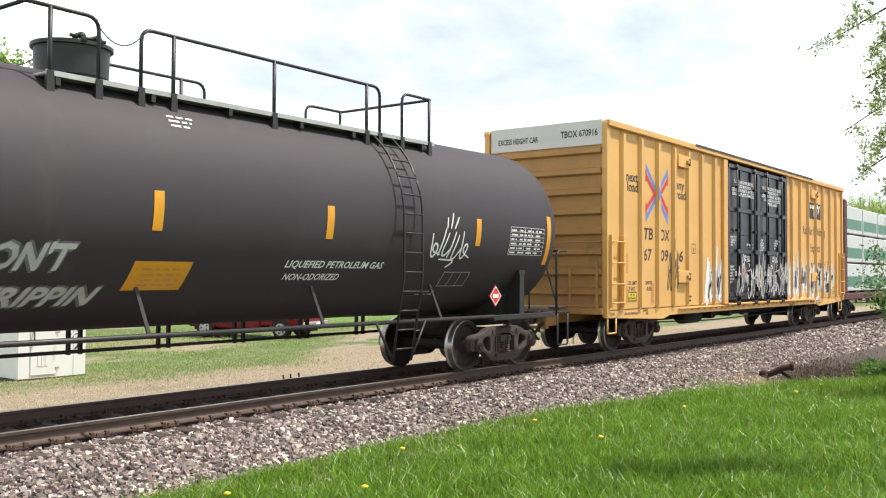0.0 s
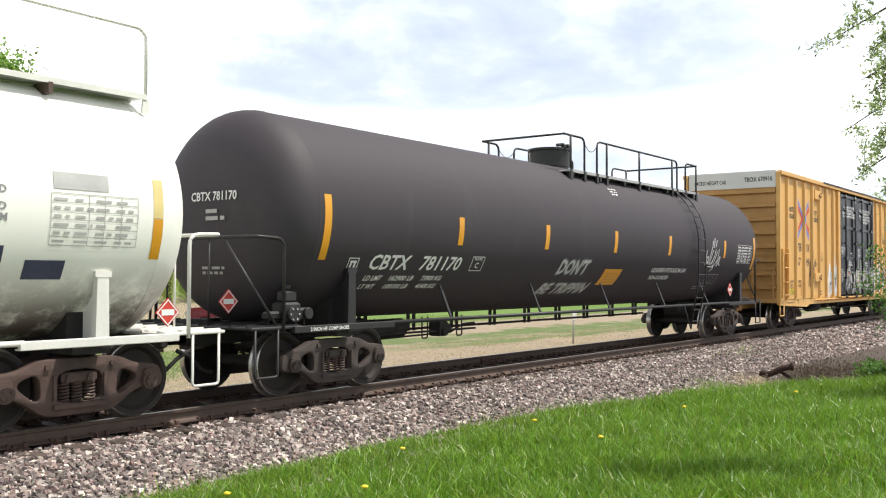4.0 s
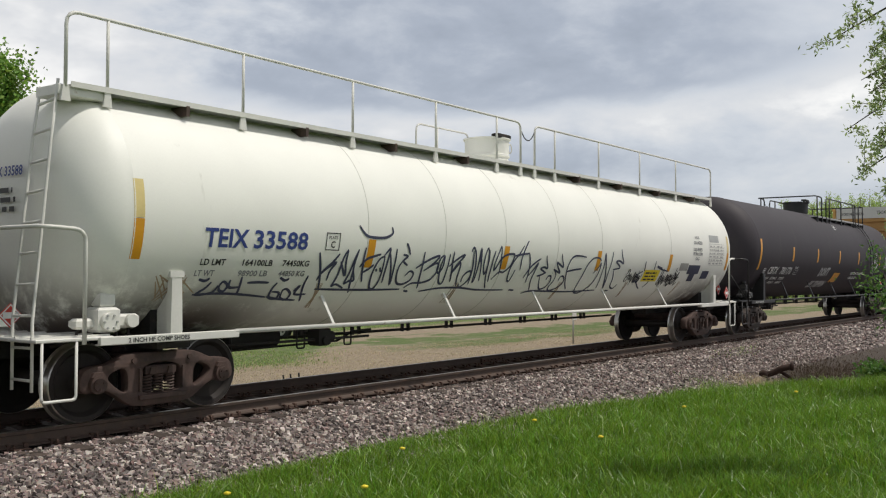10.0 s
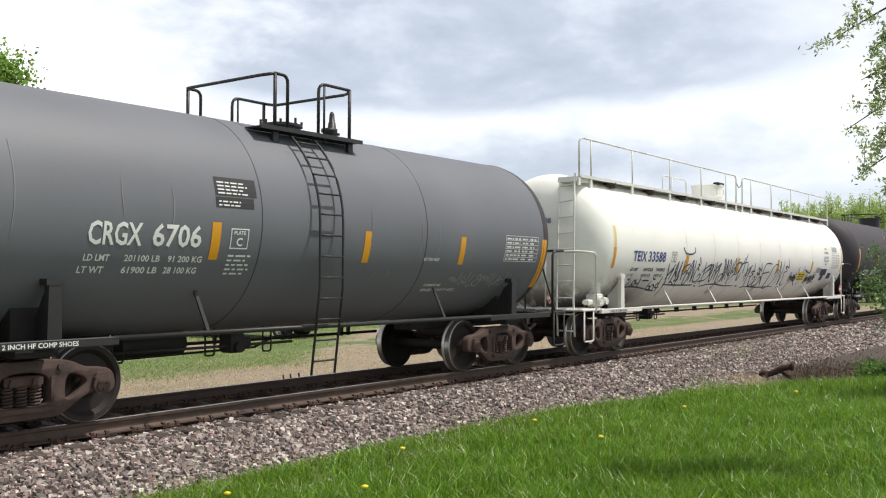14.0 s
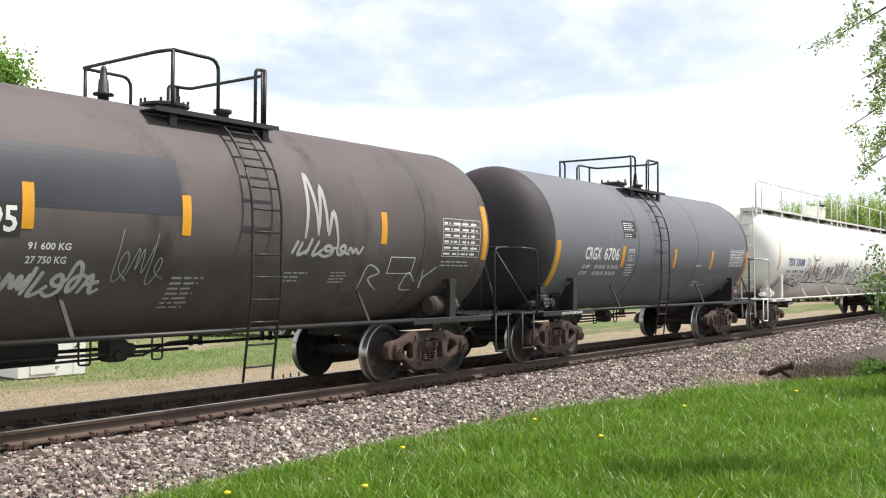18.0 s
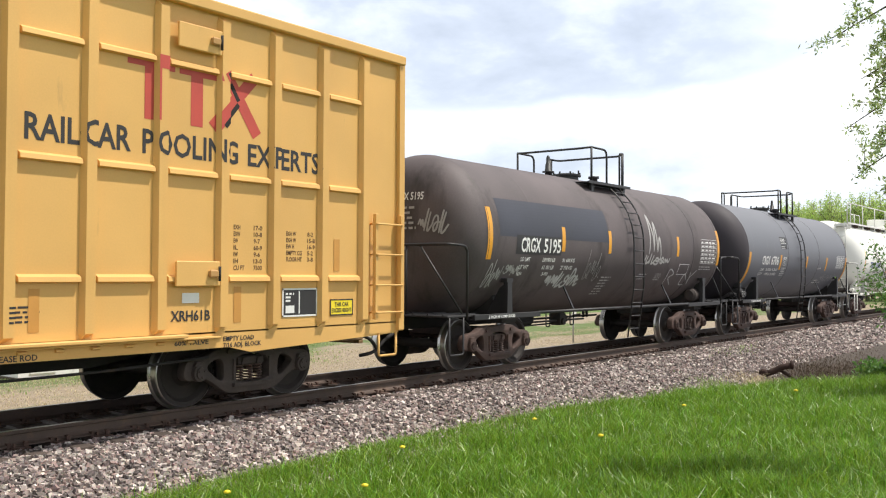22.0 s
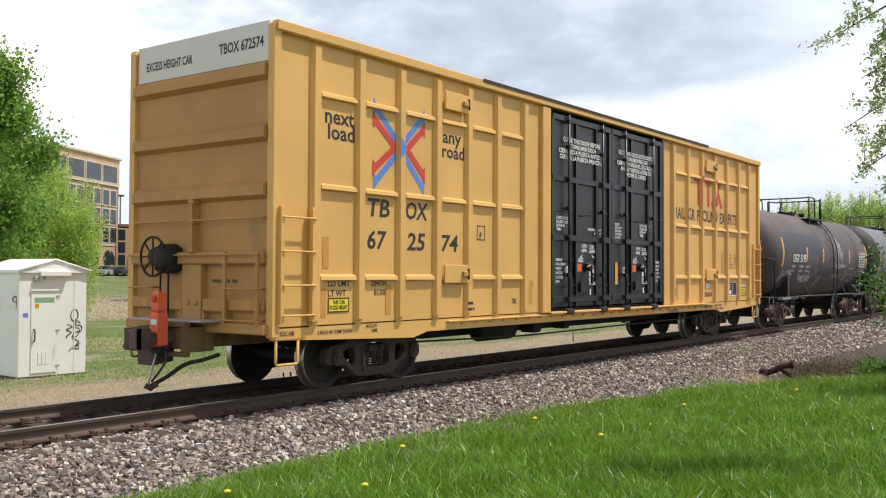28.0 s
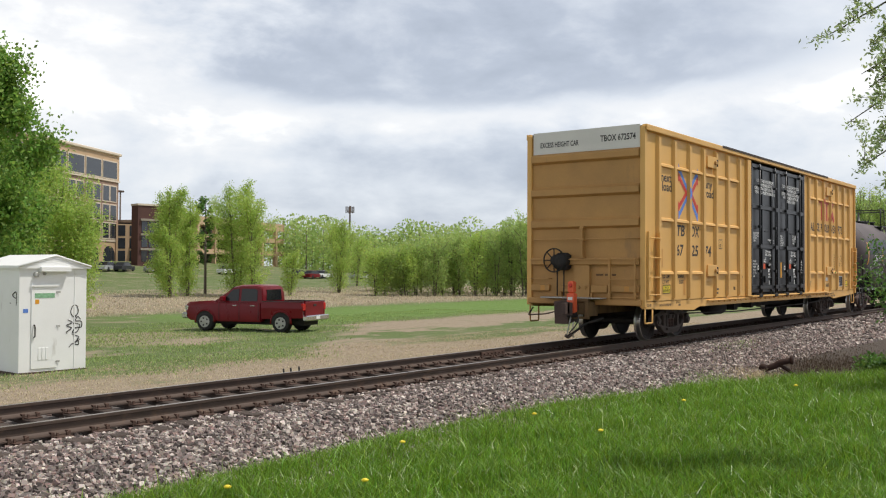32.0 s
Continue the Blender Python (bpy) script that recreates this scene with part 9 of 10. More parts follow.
def cabinet():
    root = tagged(new("signal_cabinet"), "white metal railway signal cabinet with a gabled roof", "cabinet")
    m = M["cabinet"]
    w, dp, h = 1.58, 2.0, 2.28
    x0, y0 = 10.78, 8.75
    root.matrix_basis = pose(x0, y0, float(ground_z(x0 + 0.8, y0 + 0.6)) - 0.02, 0, 0, -3) @ Matrix.Diagonal((0.98, 1, 1.04, 1))
    part("plinth", box(B(), -0.02, w + 0.02, -0.02, dp + 0.02, -0.15, 0.06), M["rail"], root, "dark concrete plinth")
    body = part("body", box(B(), 0, w, 0, dp, 0.05, h, c=0.01), m, root)
    bm = B()
    o = 0.07
    v = [(-o, -o, h), (w / 2, -o, h + 0.24), (w + o, -o, h)]
    lo = [bm.verts.new(q) for q in v] + [bm.verts.new((w + o, -o, h - 0.06)), bm.verts.new((-o, -o, h - 0.06))]
    hi = [bm.verts.new((q.co.x, dp + o, q.co.z)) for q in lo]
    bm.faces.new(lo)
    bm.faces.new(hi[::-1])
    for i in range(5):
        bm.faces.new((lo[(i + 1) % 5], lo[i], hi[i], hi[(i + 1) % 5]))
    bmesh.ops.recalc_face_normals(bm, faces=bm.faces[:])
    roof = part("roof", bm, m, root, "shallow gabled white metal roof")
    part("ridge_trim", rod(B(), [(-o, -o - 0.01, h - 0.02), (w / 2, -o - 0.01, h + 0.22), (w + o, -o - 0.01, h - 0.02)], 0.025, 6), m, roof)
    part("canopy", box(B(), 0.42, 1.12, -0.16, 0.0, h - 0.13, h - 0.02, c=0.01), m, root, "white rain hood over the door")
    door = part("door", box(B(), 0.27, 0.87, -0.022, -0.001, 0.12, 1.84, c=0.006), m, root, "white metal door with a louvre")
    part("door_header", box(B(), 0.25, 0.89, -0.05, -0.022, 1.84, 1.88), m, door)
    part("handle", rod(B(), bend([(0.33, -0.02, 0.78), (0.33, -0.07, 0.80), (0.33, -0.07, 1.02), (0.33, -0.02, 1.04)], 0.03), 0.016, 6), M["under"], door, "black door handle")
    for z in (0.25, 1.0, 1.72):
        part("hinge", box(B(), 0.84, 0.93, -0.035, -0.022, z - 0.02, z + 0.02), M["galv"], door)
    for k in range(3):
        part("louvre", box(B(), 0.43 + k * 0.085, 0.485 + k * 0.085, -0.034, -0.022, 0.30, 0.56, c=0.006), m, door)
    part("notice", box(B(), 0.34, 0.80, -0.027, -0.023, 1.60, 1.70), M["green_sign"], door, "green and white notice")
    part("notice", box(B(), 0.35, 0.44, -0.027, -0.023, 1.48, 1.57), M["strip"], door, "small orange label")
    part("blue_label", box(B(), 0.09, 0.20, -0.006, -0.001, 1.30, 1.38), M["skyblue"], root, "small blue label")
    part("seam_strip", box(B(), 1.28, 1.30, -0.012, -0.001, 0.1, h - 0.1), m, root)
    part("vent_cap", lathe(B(), [(-0.09, 0.04), (-0.07, 0.055), (0.0, 0.055)], "y", 14, centre=(0.36, 0, h - 0.19)), M["galv"], root, "round vent cap")
    part("small_lamp", lathe(B(), [(-0.07, 0.02), (-0.05, 0.03), (0.0, 0.03)], "y", 12, centre=(0.56, 0, h - 0.17)), M["galv"], root)
    st = [[(1.24, 1.42), (1.20, 1.28), (1.28, 1.18), (1.38, 1.28), (1.34, 1.42), (1.25, 1.42)], [(1.36, 1.24), (1.28, 1.10), (1.45, 1.08), (1.46, 0.96), (1.32, 0.94), (1.24, 0.84), (1.36, 0.86), (1.42, 1.0), (1.30, 1.04)],
          [(1.12, 1.12), (1.24, 1.06), (1.10, 1.0), (1.22, 0.94), (1.10, 0.86), (1.12, 0.82)], [(1.24, 0.8), (1.4, 0.74), (1.30, 0.62), (1.44, 0.7)], [(1.36, 0.72), (1.40, 0.58), (1.24, 0.60), (1.16, 0.52)], [(1.44, 1.12), (1.36, 1.18), (1.26, 1.02)]]
    v, f = scrawl(lambda a, b: (a, -0.008, b), st, 0.022)
    joined_tag("graffiti", v, f, M["ink"], root, "thin black sprayed figure")
    v, f = scrawl(lambda a, b: (-0.006, a, b), [[(0.12, 1.45), (0.12, 1.72), (0.3, 1.66), (0.14, 1.6)], [(0.38, 1.48), (0.4, 1.5)]], 0.03)
    joined_tag("graffiti", v, f, M["ink"], root, "black sprayed mark")


M["green_sign"] = mat("green_white_notice", (0.22, 0.42, 0.25), 0.5, var=0.4, scale=20, bump=0)
cabinet()


def scrap():
    root = tagged(new("iron_scrap"), "rusty bent iron fitting lying in the weeds", "scrap iron")
    x, y = 23.0, -3.55
    root.matrix_basis = pose(x, y, float(ground_z(x, y)) + 0.10, 0, 0, -73)
    part("bar", rod(B(), bend([(-0.32, 0, 0.10), (-0.14, 0, 0.14), (0.02, 0, 0.25), (0.30, 0, 0.32)], 0.06), 0.075, 10), M["scrap"], root, "rusty iron pipe")
    part("knob", lathe(B(), [(-0.12, 0.05), (-0.10, 0.10), (0.08, 0.11), (0.1, 0.05)], "y", 12, centre=(-0.36, 0, 0.10)), M["scrap"], root)
    part("stake", rod(B(), [(-0.02, 0.02, 0.20), (0.22, 0.04, 0.06), (0.46, 0.05, -0.10)], 0.042, 8), M["scrap"], root)
    part("flange", lathe(B(), [(0.24, 0.07), (0.25, 0.105), (0.32, 0.105), (0.33, 0.06)], "x", 12, centre=(0, 0, 0.315)), M["scrap"], root)


scrap()


def connection():
    root = tagged(new("track_connection"), "small grey track circuit box with short rods", "track box")
    x, y = 13.5, 3.2
    root.matrix_basis = pose(x, y, float(ground_z(x, y)), 0, 0, 8)
    part("box", box(B(), -0.3, 0.25, -0.12, 0.12, -0.03, 0.12, c=0.02), M["galv"], root)
    for q in (-0.28, -0.05, 0.22):
        part("rod", rod(B(), [(q, 0, 0.05), (q - 0.04, 0, 0.24)], 0.018, 6), M["under"], root)


connection()


def marker_post():
    root = tagged(new("marker_post"), "slim grey steel post with a small white plate", "marker post")
    x, y = 28.0, 4.8
    root.location = (x, y, float(ground_z(x, y)))
    part("post", rod(B(), [(0, 0, -0.1), (0, 0, 1.0)], 0.03, 8), M["galv"], root)
    part("plate", box(B(), -0.13, 0.13, -0.05, -0.03, 0.78, 1.02, c=0.01), M["letter"], root, "small white plate")
    part("bracket", box(B(), -0.05, 0.05, -0.03, 0.04, 0.85, 0.95, c=0.01), M["galv"], root)


marker_post()


# ---- pickup ----
M["maroon"] = mat("maroon_car_paint", (0.16, 0.003, 0.009), 0.3, var=0.12, scale=2, bump=0, gloss=0.3)
M["carglass"] = mat("dark_car_glass", (0.012, 0.014, 0.016), 0.06, var=0.1, bump=0, gloss=0.4)
M["chrome"] = mat("chrome", (0.62, 0.62, 0.63), 0.2, 1.0, var=0.05, bump=0)
M["tyre"] = mat("tyre_rubber", (0.018, 0.018, 0.019), 0.85, var=0.2, bump=0.05)
M["lamp_red"] = mat("red_lamp_lens", (0.45, 0.01, 0.01), 0.2, var=0.05, bump=0)


def shell(bm, sections):
    """A body lofted through cross-sections of points (x fixed, lists of (y, z) of equal length)."""
    rings = [[bm.verts.new((x, y, z)) for y, z in pts] for x, pts in sections]
    k = len(rings[0])
    for lo, hi in zip(rings, rings[1:]):
        for j in range(k):
            bm.faces.new((lo[j], hi[j], hi[(j + 1) % k], lo[(j + 1) % k]))
    bm.faces.new(rings[0])
    bm.faces.new(rings[-1][::-1])
    bmesh.ops.recalc_face_normals(bm, faces=bm.faces[:])
    return bm


def pickup():
    """A crew pickup, its nose along +x; y is its left."""
    root = tagged(new("pickup_truck"), "maroon pickup truck with chrome bumpers parked on the grass", "pickup truck")
    x, y = bearing(-198, 36.6)
    root.matrix_basis = pose(x, y, float(ground_z(x, y)), 0, 0, 107.2) @ Matrix.Scale(0.905, 4)
    p = M["maroon"]

    def sec(w0, z0, w1, z1, w2, z2):
        return [(-w0, z0), (-w1, z1), (-w2, z2), (w2, z2), (w1, z1), (w0, z0)]
    front = [(2.88, sec(0.80, 0.60, 0.86, 0.98, 0.78, 1.13)), (2.66, sec(0.93, 0.44, 0.97, 1.02, 0.88, 1.20)), (1.55, sec(0.97, 0.40, 1.0, 1.06, 0.92, 1.27)), (1.35, sec(0.97, 0.42, 1.0, 1.04, 0.94, 1.24)), (-0.82, sec(0.97, 0.42, 1.0, 1.05, 0.94, 1.24))]
    bm = shell(B(), front)
    bmesh.ops.bevel(bm, geom=[e for e in bm.edges if e.calc_face_angle(0) > 0.5], offset=0.05, segments=2, affect="EDGES")
    body = part("body", bm, p, root, smooth=True)
    cabs = [(1.42, sec(0.93, 1.18, 0.92, 1.22, 0.90, 1.24)), (0.55, sec(0.94, 1.18, 0.84, 1.80, 0.70, 1.86)), (0.2, sec(0.94, 1.18, 0.84, 1.87, 0.68, 1.93)), (-0.55, sec(0.94, 1.18, 0.84, 1.87, 0.68, 1.93)), (-0.80, sec(0.94, 1.18, 0.86, 1.80, 0.72, 1.87)), (-0.86, sec(0.94, 1.18, 0.90, 1.5, 0.8, 1.6))]
    bm = shell(B(), cabs)
    bmesh.ops.bevel(bm, geom=[e for e in bm.edges if e.calc_face_angle(0) > 0.4], offset=0.03, segments=2, affect="EDGES")
    part("cab", bm, p, root, smooth=True)
    # glass panes, a little proud of the cab
    for s in (-1, 1):
        yy = lambda z: s * (0.948 - (z - 1.18) * 0.155)
        for name, q in (("front_window", [(0.98, 1.27), (0.26, 1.27), (0.26, 1.76), (0.58, 1.73)]), ("rear_window", [(0.14, 1.27), (-0.62, 1.27), (-0.60, 1.70), (-0.50, 1.77), (0.14, 1.77)])):
            bm = B()
            a = [bm.verts.new((px, yy(pz) + s * 0.012, pz)) for px, pz in q]
            b = [bm.verts.new((px, yy(pz) - s * 0.02, pz)) for px, pz in q]
            bm.faces.new(a)
            bm.faces.new(b[::-1])
            for i in range(len(q)):
                bm.faces.new((a[i], a[(i + 1) % len(q)], b[(i + 1) % len(q)], b[i]))
            bmesh.ops.recalc_face_normals(bm, faces=bm.faces[:])
            part(name, bm, M["carglass"], root, "dark tinted window")
        part("mirror", box(B(), 0.85, 1.0, min(s * 0.97, s * 1.18), max(s * 0.97, s * 1.18), 1.25, 1.47, c=0.04), p, root)
        for hx in (0.30, -0.55):
            part("door_handle", box(B(), hx, hx + 0.2, min(s * 0.99, s * 1.03), max(s * 0.99, s * 1.03), 1.06, 1.10, c=0.01), M["chrome"], root, "chrome door handle")
        for gx in (0.20, -0.70, 1.16):
            part("door_gap", box(B(), gx - 0.006, gx + 0.006, min(s * 0.985, s * 1.003), max(s * 0.985, s * 1.003), 0.5, 1.2), M["ink"], root)
        part("bed_side", shell(B(), [(-0.84, [(s * 0.90, 0.55), (s * 1.0, 0.55), (s * 1.02, 1.0), (s * 0.98, 1.25), (s * 0.90, 1.25)]), (-2.72, [(s * 0.90, 0.62), (s * 0.97, 0.62), (s * 1.0, 1.0), (s * 0.97, 1.27), (s * 0.90, 1.27)])]), p, root)
        part("tail_lamp", box(B(), -2.76, -2.66, min(s * 0.80, s * 0.99), max(s * 0.80, s * 0.99), 0.92, 1.2, c=0.02), M["lamp_red"], root, "red tail lamp")
        part("head_lamp", box(B(), 2.66, 2.84, min(s * 0.68, s * 0.94), max(s * 0.68, s * 0.94), 0.86, 1.05, c=0.03), M["chrome"], root, "clear head lamp")
        for wx in (1.83, -1.74):
            arch = rod(B(), [(wx + 0.46 * math.cos(a), s * 0.985, 0.42 + 0.46 * math.sin(a)) for a in np.linspace(-0.1, 3.24, 15)], 0.045, 6)
            part("wheel_arch", arch, p, root, "flared maroon wheel arch")
            well = slab(B(), [(wx + 0.44 * math.cos(a), 0.42 + 0.44 * math.sin(a)) for a in np.linspace(-0.05, 3.19, 15)], min(s * 0.9, s * 1.008), max(s * 0.9, s * 1.008))
            part("wheel_well", well, M["under"], root, "dark wheel well")
            tyre = [(0.72, 0.24), (0.71, 0.34), (0.74, 0.395), (0.94, 0.395), (1.03, 0.36), (1.03, 0.25), (1.02, 0.24)]
            wheel = part("wheel", lathe(B(), [(s * a, r) for a, r in tyre][:: s], "y", 32, centre=(wx, 0, 0.395)), M["tyre"], root, "black tyre")
            rim = [(1.045, 0.03), (1.05, 0.07), (1.03, 0.12), (1.035, 0.2), (1.045, 0.235), (1.02, 0.25)]
            part("rim", lathe(B(), [(s * a, r) for a, r in rim][:: -s], "y", 28, centre=(wx, 0, 0.395)), M["galv"], wheel, "silver five-spoke rim")
            for k in range(5):
                a = k * 1.2566
                part("spoke_gap", box(B(), wx + 0.15 * math.cos(a) - 0.035, wx + 0.15 * math.cos(a) + 0.035, min(s * 1.02, s * 1.042), max(s * 1.02, s * 1.042), 0.395 + 0.15 * math.sin(a) - 0.035, 0.395 + 0.15 * math.sin(a) + 0.035), M["ink"], wheel)
    part("bed_floor", box(B(), -2.70, -0.86, -0.9, 0.9, 0.62, 0.68), M["ink"], root)
    part("bed_rail_cap", box(B(), -2.72, -0.86, 0.89, 1.0, 1.255, 1.285, c=0.01), M["ink"], root, "black plastic rail cap")
    part("bed_rail_cap", box(B(), -2.72, -0.86, -1.0, -0.89, 1.255, 1.285, c=0.01), M["ink"], root, "black plastic rail cap")
    gate = part("tailgate", box(B(), -2.76, -2.70, -0.80, 0.80, 0.66, 1.27, c=0.015), p, root)
    part("gate_handle", box(B(), -2.775, -2.76, -0.12, 0.12, 1.08, 1.16, c=0.005), M["ink"], gate)
    part("plate_panel", box(B(), -2.93, -2.92, -0.16, 0.16, 0.56, 0.68), M["letter"], root, "pale plain plate")
    part("rear_bumper", box(B(), -2.92, -2.74, -0.97, 0.97, 0.50, 0.72, c=0.04), M["chrome"], root, "chrome rear bumper")
    part("front_bumper", box(B(), 2.74, 3.0, -0.95, 0.95, 0.50, 0.76, c=0.06), M["chrome"], root, "chrome front bumper")
    part("grille", box(B(), 2.80, 2.92, -0.62, 0.62, 0.78, 1.06, c=0.03), M["chrome"], root, "chrome grille")
    bm = B()
    a = [bm.verts.new(q) for q in ((1.30, -0.80, 1.27), (1.30, 0.80, 1.27), (0.60, 0.70, 1.82), (0.60, -0.70, 1.82))]
    b = [bm.verts.new(q.co + Vector((0.02, 0, 0.025))) for q in a]
    bm.faces.new(b)
    for i in range(4):
        bm.faces.new((a[i], a[(i + 1) % 4], b[(i + 1) % 4], b[i]))
    part("windscreen", bm, M["carglass"], root, "dark windscreen")
    part("back_window", hexa(B(), [(-0.88, -0.62, 1.30), (-0.85, -0.62, 1.30), (-0.85, 0.62, 1.30), (-0.88, 0.62, 1.30), (-0.86, -0.58, 1.74), (-0.80, -0.58, 1.74), (-0.80, 0.58, 1.74), (-0.86, 0.58, 1.74)]), M["carglass"], root, "dark back window")
    part("chassis", box(B(), -2.6, 2.6, -0.6, 0.6, 0.30, 0.60), M["under"], root)


pickup()


# ---- buildings ----
M["tan"] = mat("tan_stucco", (0.52, 0.36, 0.23), 0.85, var=0.08, scale=0.5, fine=8, bump=0.05)
M["tan_dark"] = mat("brown_brick", (0.30, 0.20, 0.15), 0.85, var=0.12, scale=0.8, fine=10, bump=0.08)
M["cream"] = mat("cream_trim", (0.66, 0.56, 0.45), 0.8, var=0.05, bump=0)
M["brickdark"] = mat("dark_red_brick", (0.10, 0.045, 0.038), 0.85, var=0.15, scale=0.8, fine=10, bump=0.08)
M["pane"] = mat("tinted_window_glass", (0.035, 0.040, 0.050), 0.12, var=0.25, scale=0.4, fine=2, bump=0, gloss=0.9)
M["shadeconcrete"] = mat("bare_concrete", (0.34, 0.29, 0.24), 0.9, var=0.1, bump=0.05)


def frame_at(p0, p1, z):
    """A thing's pose with x along p0 to p1 and y away from the camera."""
    a = math.degrees(math.atan2(p1[1] - p0[1], p1[0] - p0[0]))
    return pose(p0[0], p0[1], z, 0, 0, a), math.hypot(p1[0] - p0[0], p1[1] - p0[1])


def window(root, x0, x1, z0, z1, y=0.0, trim=True):
    if trim:
        fr = part("window_frame", box(B(), x0 - 0.18, x1 + 0.18, y - 0.10, y + 0.05, z0 - 0.2, z1 + 0.2), M["cream"], root)
        part("pane", box(B(), x0, x1, y - 0.13, y - 0.101, z0, z1), M["pane"], fr)
        return fr
    return part("window_pane", box(B(), x0, x1, y - 0.04, y - 0.002, z0, z1), M["pane"], root)


def office():
    root = tagged(new("office_building"), "five-storey tan and brown office building with dark windows", "office building")
    p1 = bearing(-345, 150)
    p0 = bearing(-470, 126)
    m, ln = frame_at(p0, p1, 2.6)
    root.matrix_basis = m @ Matrix.Diagonal((1, 1, 0.9, 1))
    H = 17.6
    part("wall", box(B(), -6, ln, 0, 22, -1.5, 13.4), M["tan_dark"], root)
    part("upper_wall", box(B(), -6.02, ln + 0.05, -0.06, 22, 13.4, H), M["tan"], root, "lighter tan top storey")
    part("base_wall", box(B(), -6.02, ln + 0.06, -0.08, 22, -1.5, 3.2), M["tan"], root)
    part("cornice", box(B(), -6.2, ln + 0.3, -0.35, 22.2, H, H + 0.5, c=0.12), M["cream"], root, "pale cornice")
    for z in (13.2, 3.3):
        part("string_course", box(B(), -6.05, ln + 0.12, -0.16, 0.0, z, z + 0.3), M["cream"], root)
    bays = 6
    bw = (ln - 1.0) / bays
    for k in range(bays):
        x = 0.5 + k * bw
        window(root, x + 0.25, x + bw - 0.35, 13.75, 16.4, -0.06)
        for z in (10.0, 6.9, 3.9):
            for q in (0.08, 0.54):
                window(root, x + bw * q + 0.1, x + bw * (q + 0.38), z, z + 2.4)
        bm = B()
        cx = x + bw * 0.5
        pts = [(cx - bw * 0.36, -0.5), (cx + bw * 0.36, -0.5), (cx + bw * 0.36, 1.2)] + [(cx + bw * 0.36 * math.cos(a), 1.2 + 1.4 * math.sin(a)) for a in np.linspace(0.3, 2.84, 7)] + [(cx - bw * 0.36, 1.2)]
        slab(bm, pts, -0.12, -0.085)
        part("arched_opening", bm, M["pane"], root, "dark arched ground-floor opening")


def low_block():
    root = tagged(new("brick_stair_tower"), "dark red brick tower with banded glazing", "building")
    m, ln = frame_at(bearing(-324, 140), bearing(-293, 142), 2.4)
    root.matrix_basis = m @ Matrix.Diagonal((0.8, 1, 0.87, 1))
    ln = 6.0
    part("wall", box(B(), 0, ln, 0, 2.0, -1, 9.4), M["brickdark"], root)
    part("parapet", box(B(), -0.1, ln + 0.1, -0.1, 2.1, 9.4, 9.7), M["cream"], root)
    for z in (0.2, 2.6, 5.0):
        for k in range(3):
            window(root, 0.7 + k * 1.35, 1.8 + k * 1.35, z, z + 1.8, 0, False)
        part("band", box(B(), 0.5, 4.9, -0.25, 0.0, z + 1.9, z + 2.25), M["shadeconcrete"], root)
    root = tagged(new("linking_wing"), "three-storey tan wing with open bays", "building")
    m, ln = frame_at(bearing(-347, 149), bearing(-324, 150), 2.4)
    root.matrix_basis = m
    part("wall", box(B(), 0, ln, 0, 1.5, -1, 5.9), M["tan"], root)
    for z in (0.3, 2.2, 4.1):
        window(root, 0.3, ln * 0.42, z, z + 1.6, 0, False)
        window(root, ln * 0.62, ln - 0.2, z, z + 1.6, 0, False)


def garage():
    root = tagged(new("parking_garage"), "three-level tan parking garage with open dark decks", "parking garage")
    m, ln = frame_at(bearing(-283, 146), bearing(-170, 176), 2.0)
    root.matrix_basis = m
    # near-black block stands in for the shade inside the open decks
    part("back_wall", box(B(), 0, ln, 4.0, 14, -1, 6.6), M["pane"], root, "dark deck interior")
    for z in (-0.6, 2.0, 4.3, 6.5):
        part("deck_edge", box(B(), -0.2, ln + 0.2, -0.2, 4.1, z, z + (0.75 if z < 6 else 1.3)), M["tan"], root)
    k = 0.0
    while k < ln:
        part("pier", box(B(), k, k + 0.7, -0.35, 0.3, -1, 7.2), M["tan"], root)
        k += 5.2
    part("roof_deck", box(B(), -0.2, ln + 0.2, 0, 14, 6.6, 7.0), M["shadeconcrete"], root)


office()
low_block()
garage()


def mast():
    root = tagged(new("phone_mast"), "tall dark mobile phone mast with antenna panels", "mast")
    x, y = bearing(-99, 260)
    root.location = (x, y, 0)
    taper_bm = B()
    taper(taper_bm, (0, 0, 0), (0, 0, 19.0), 0.3, 0.2, 10)
    part("pole", taper_bm, M["rail"], root)
    for k in range(6):
        a = k * 1.047
        part("antenna", box(B(), 1.1 * math.cos(a) - 0.09, 1.1 * math.cos(a) + 0.09, 1.1 * math.sin(a) - 0.09, 1.1 * math.sin(a) + 0.09, 17.0, 18.8), M["rail"], root)
    part("antenna_arm", rod(B(), [(-1.2, 0, 17.4), (1.2, 0, 17.4)], 0.1, 6), M["rail"], root)
    root = tagged(new("light_pole"), "slim dark car-park light pole", "street lamp")
    x, y = bearing(-343, 158)
    root.location = (x, y, 2.6)
    part("pole", rod(B(), [(0, 0, 0), (0, 0, 11.2)], 0.12, 8), M["rail"], root)
    part("lamp_head", box(B(), -0.5, 0.5, -0.3, 0.3, 11.1, 11.4, c=0.05), M["rail"], root)


mast()


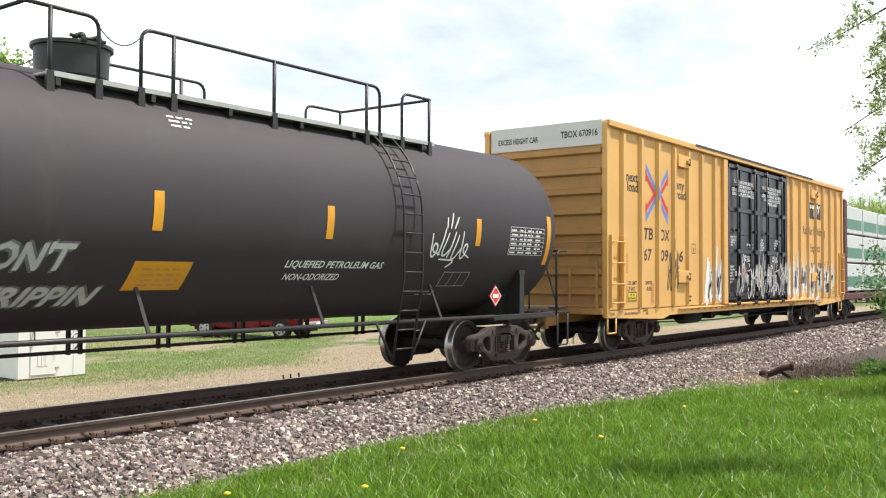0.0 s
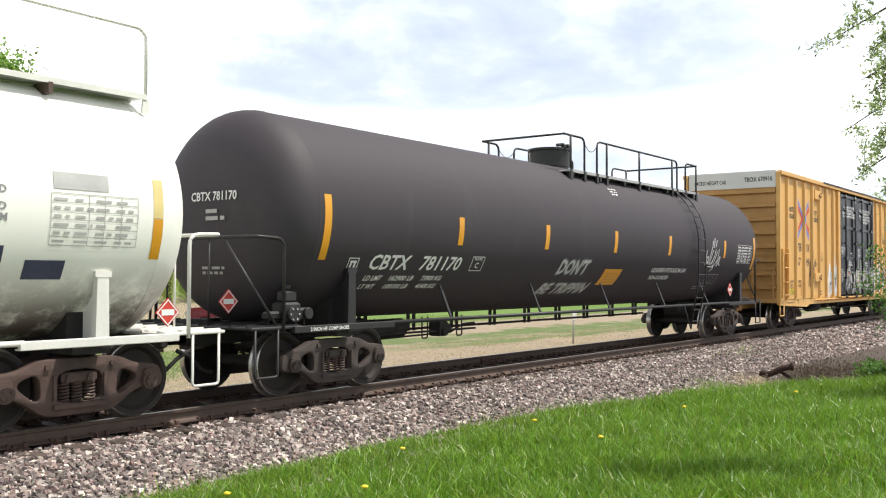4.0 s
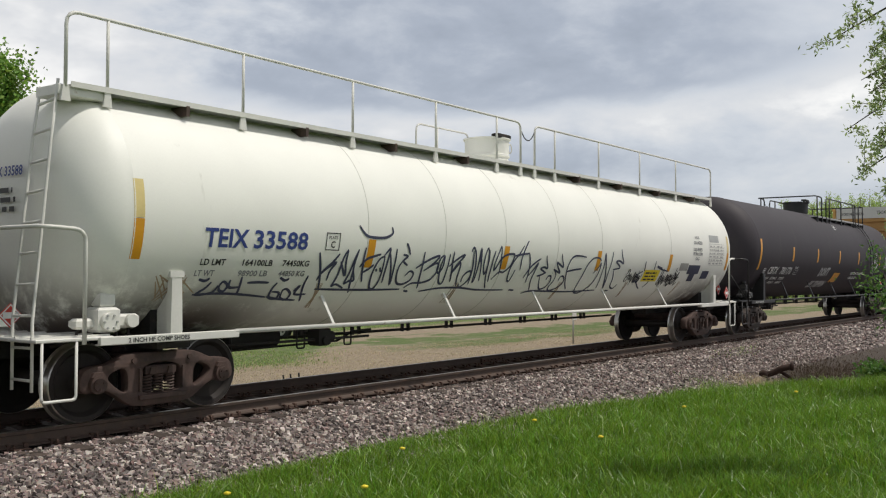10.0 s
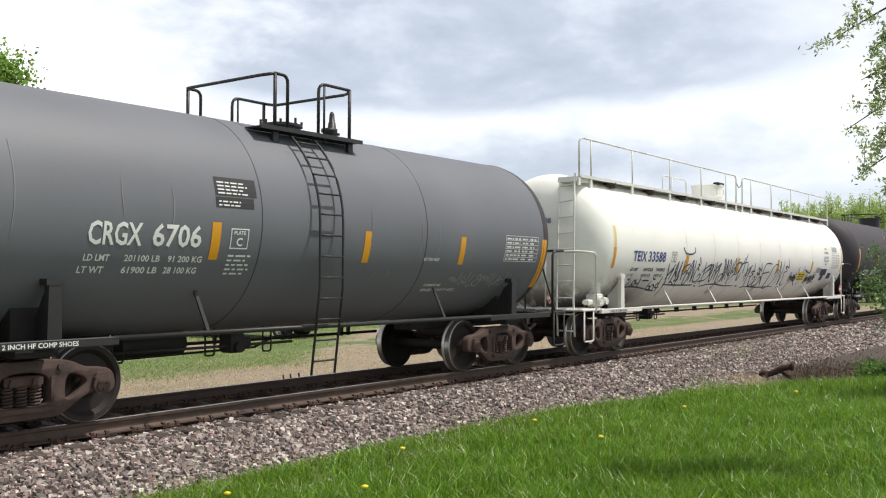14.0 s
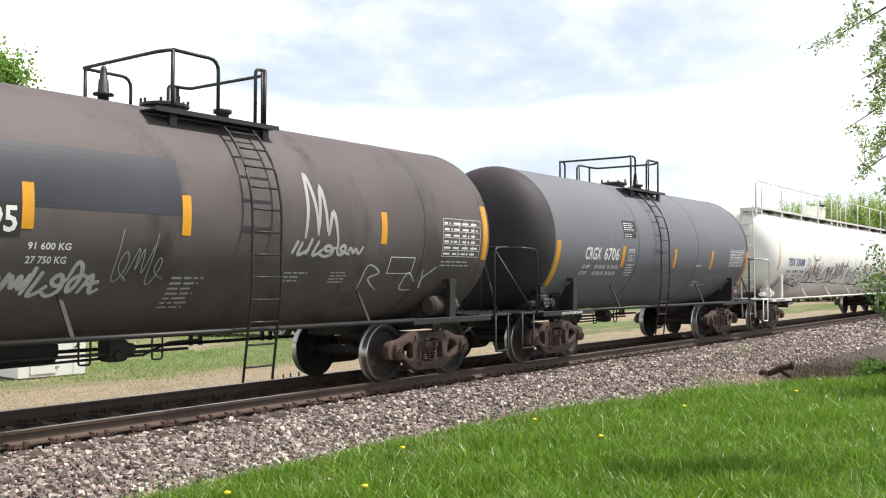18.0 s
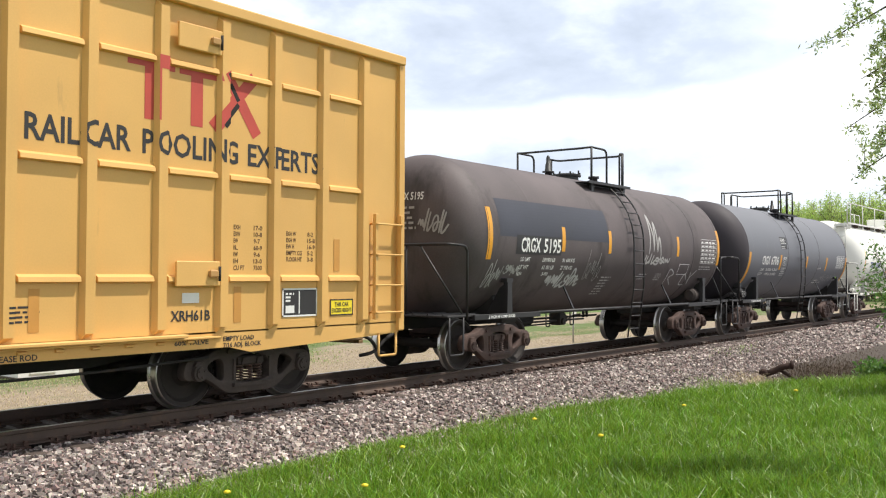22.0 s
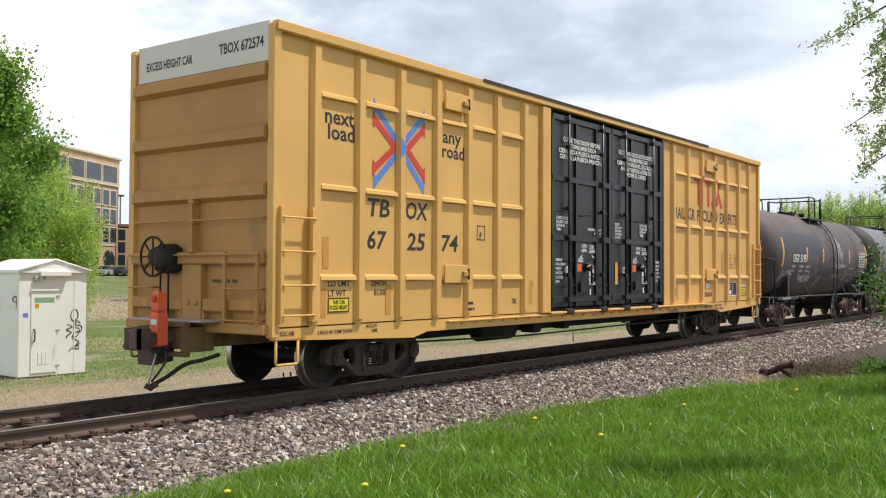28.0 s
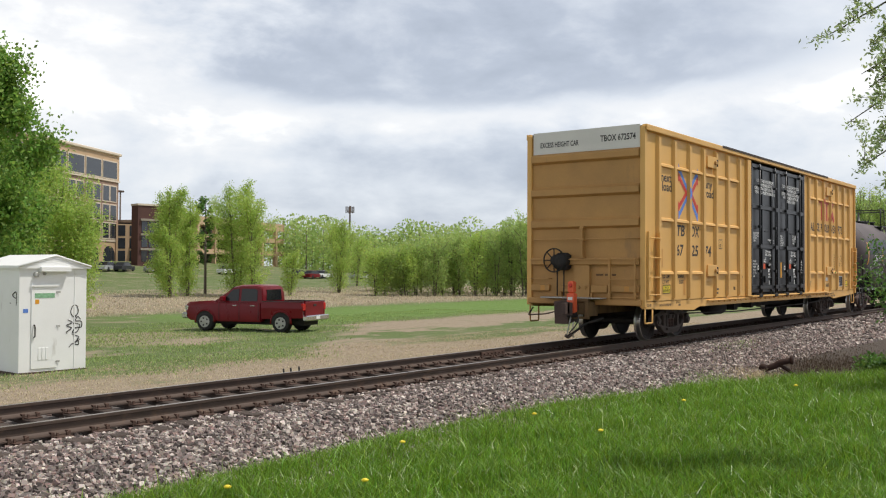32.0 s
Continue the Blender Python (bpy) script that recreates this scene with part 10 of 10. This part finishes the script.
def parked_car(label, px, d, paint, turn):
    root = tagged(new("parked_car"), label, "car", "cars in the far car park")
    x, y = bearing(px, d)
    root.matrix_basis = pose(x, y, float(ground_z(x, y)), 0, 0, turn) @ Matrix.Scale(0.8, 4)
    sec = lambda w0, z0, w1, z1: [(-w0, z0), (-w1, z1), (w1, z1), (w0, z0)]
    part("body", shell(B(), [(2.2, sec(0.75, 0.3, 0.7, 0.7)), (2.0, sec(0.88, 0.25, 0.85, 0.82)), (-2.0, sec(0.88, 0.25, 0.85, 0.9)), (-2.2, sec(0.8, 0.3, 0.75, 0.85))]), paint, root)
    part("cabin", shell(B(), [(1.0, sec(0.8, 0.8, 0.78, 0.85)), (0.4, sec(0.82, 0.8, 0.62, 1.42)), (-1.1, sec(0.82, 0.8, 0.62, 1.42)), (-1.8, sec(0.8, 0.8, 0.76, 0.9))]), M["carglass"], root, "dark windows")
    part("roof", box(B(), -1.0, 0.35, -0.6, 0.6, 1.42, 1.46), paint, root)
    for wx in (1.35, -1.3):
        for s in (-1, 1):
            part("wheel", lathe(B(), [(s * 0.70, 0.2), (s * 0.72, 0.32), (s * 0.88, 0.32), (s * 0.89, 0.15)][:: s], "y", 16, centre=(wx, 0, 0.32)), M["tyre"], root)


M["car_silver"] = mat("silver_car_paint", (0.42, 0.43, 0.45), 0.3, 0.3, bump=0)
M["car_white"] = mat("white_car_paint", (0.7, 0.7, 0.7), 0.3, bump=0)
M["car_dark"] = mat("dark_car_paint", (0.03, 0.03, 0.035), 0.3, bump=0)
for label_, px_, d_, m_, t_ in (("red parked car", -372, 128, "maroon", 30), ("silver parked car", -355, 128, "car_silver", 25), ("dark parked car", -338, 129, "car_dark", 28), ("silver parked car", -305, 130, "car_silver", 20), ("white parked car", -228, 134, "car_white", 15),
                                ("dark parked car", -152, 136, "car_dark", 10), ("red parked car", -138, 136, "maroon", 12), ("white parked car", -127, 138, "car_white", 5), ("silver parked car", -88, 140, "car_silver", 5), ("white parked car", -78, 140, "car_white", 8)):
    parked_car(label_ + " far off", px_, d_, M[m_], t_)


def motions():
    """The train rolls along the track; each wheelset turns with the way it covers."""
    ts = list(range(33))
    for root, mid in CARS:
        walk(root, [(t, pose(mid + s, 0, 0)) for t, s in zip(ts, WAY)])
    fine = [k * 0.2 for k in range(161)]
    turns = [(t, math.degrees(float(np.interp(t, ts, WAY)) / 0.457)) for t in fine]
    for w in SPIN:
        at = w.location.copy()
        walk(w, [(t, pose(at.x, at.y, at.z, 0, a % 360, 0)) for t, a in turns])


motions()
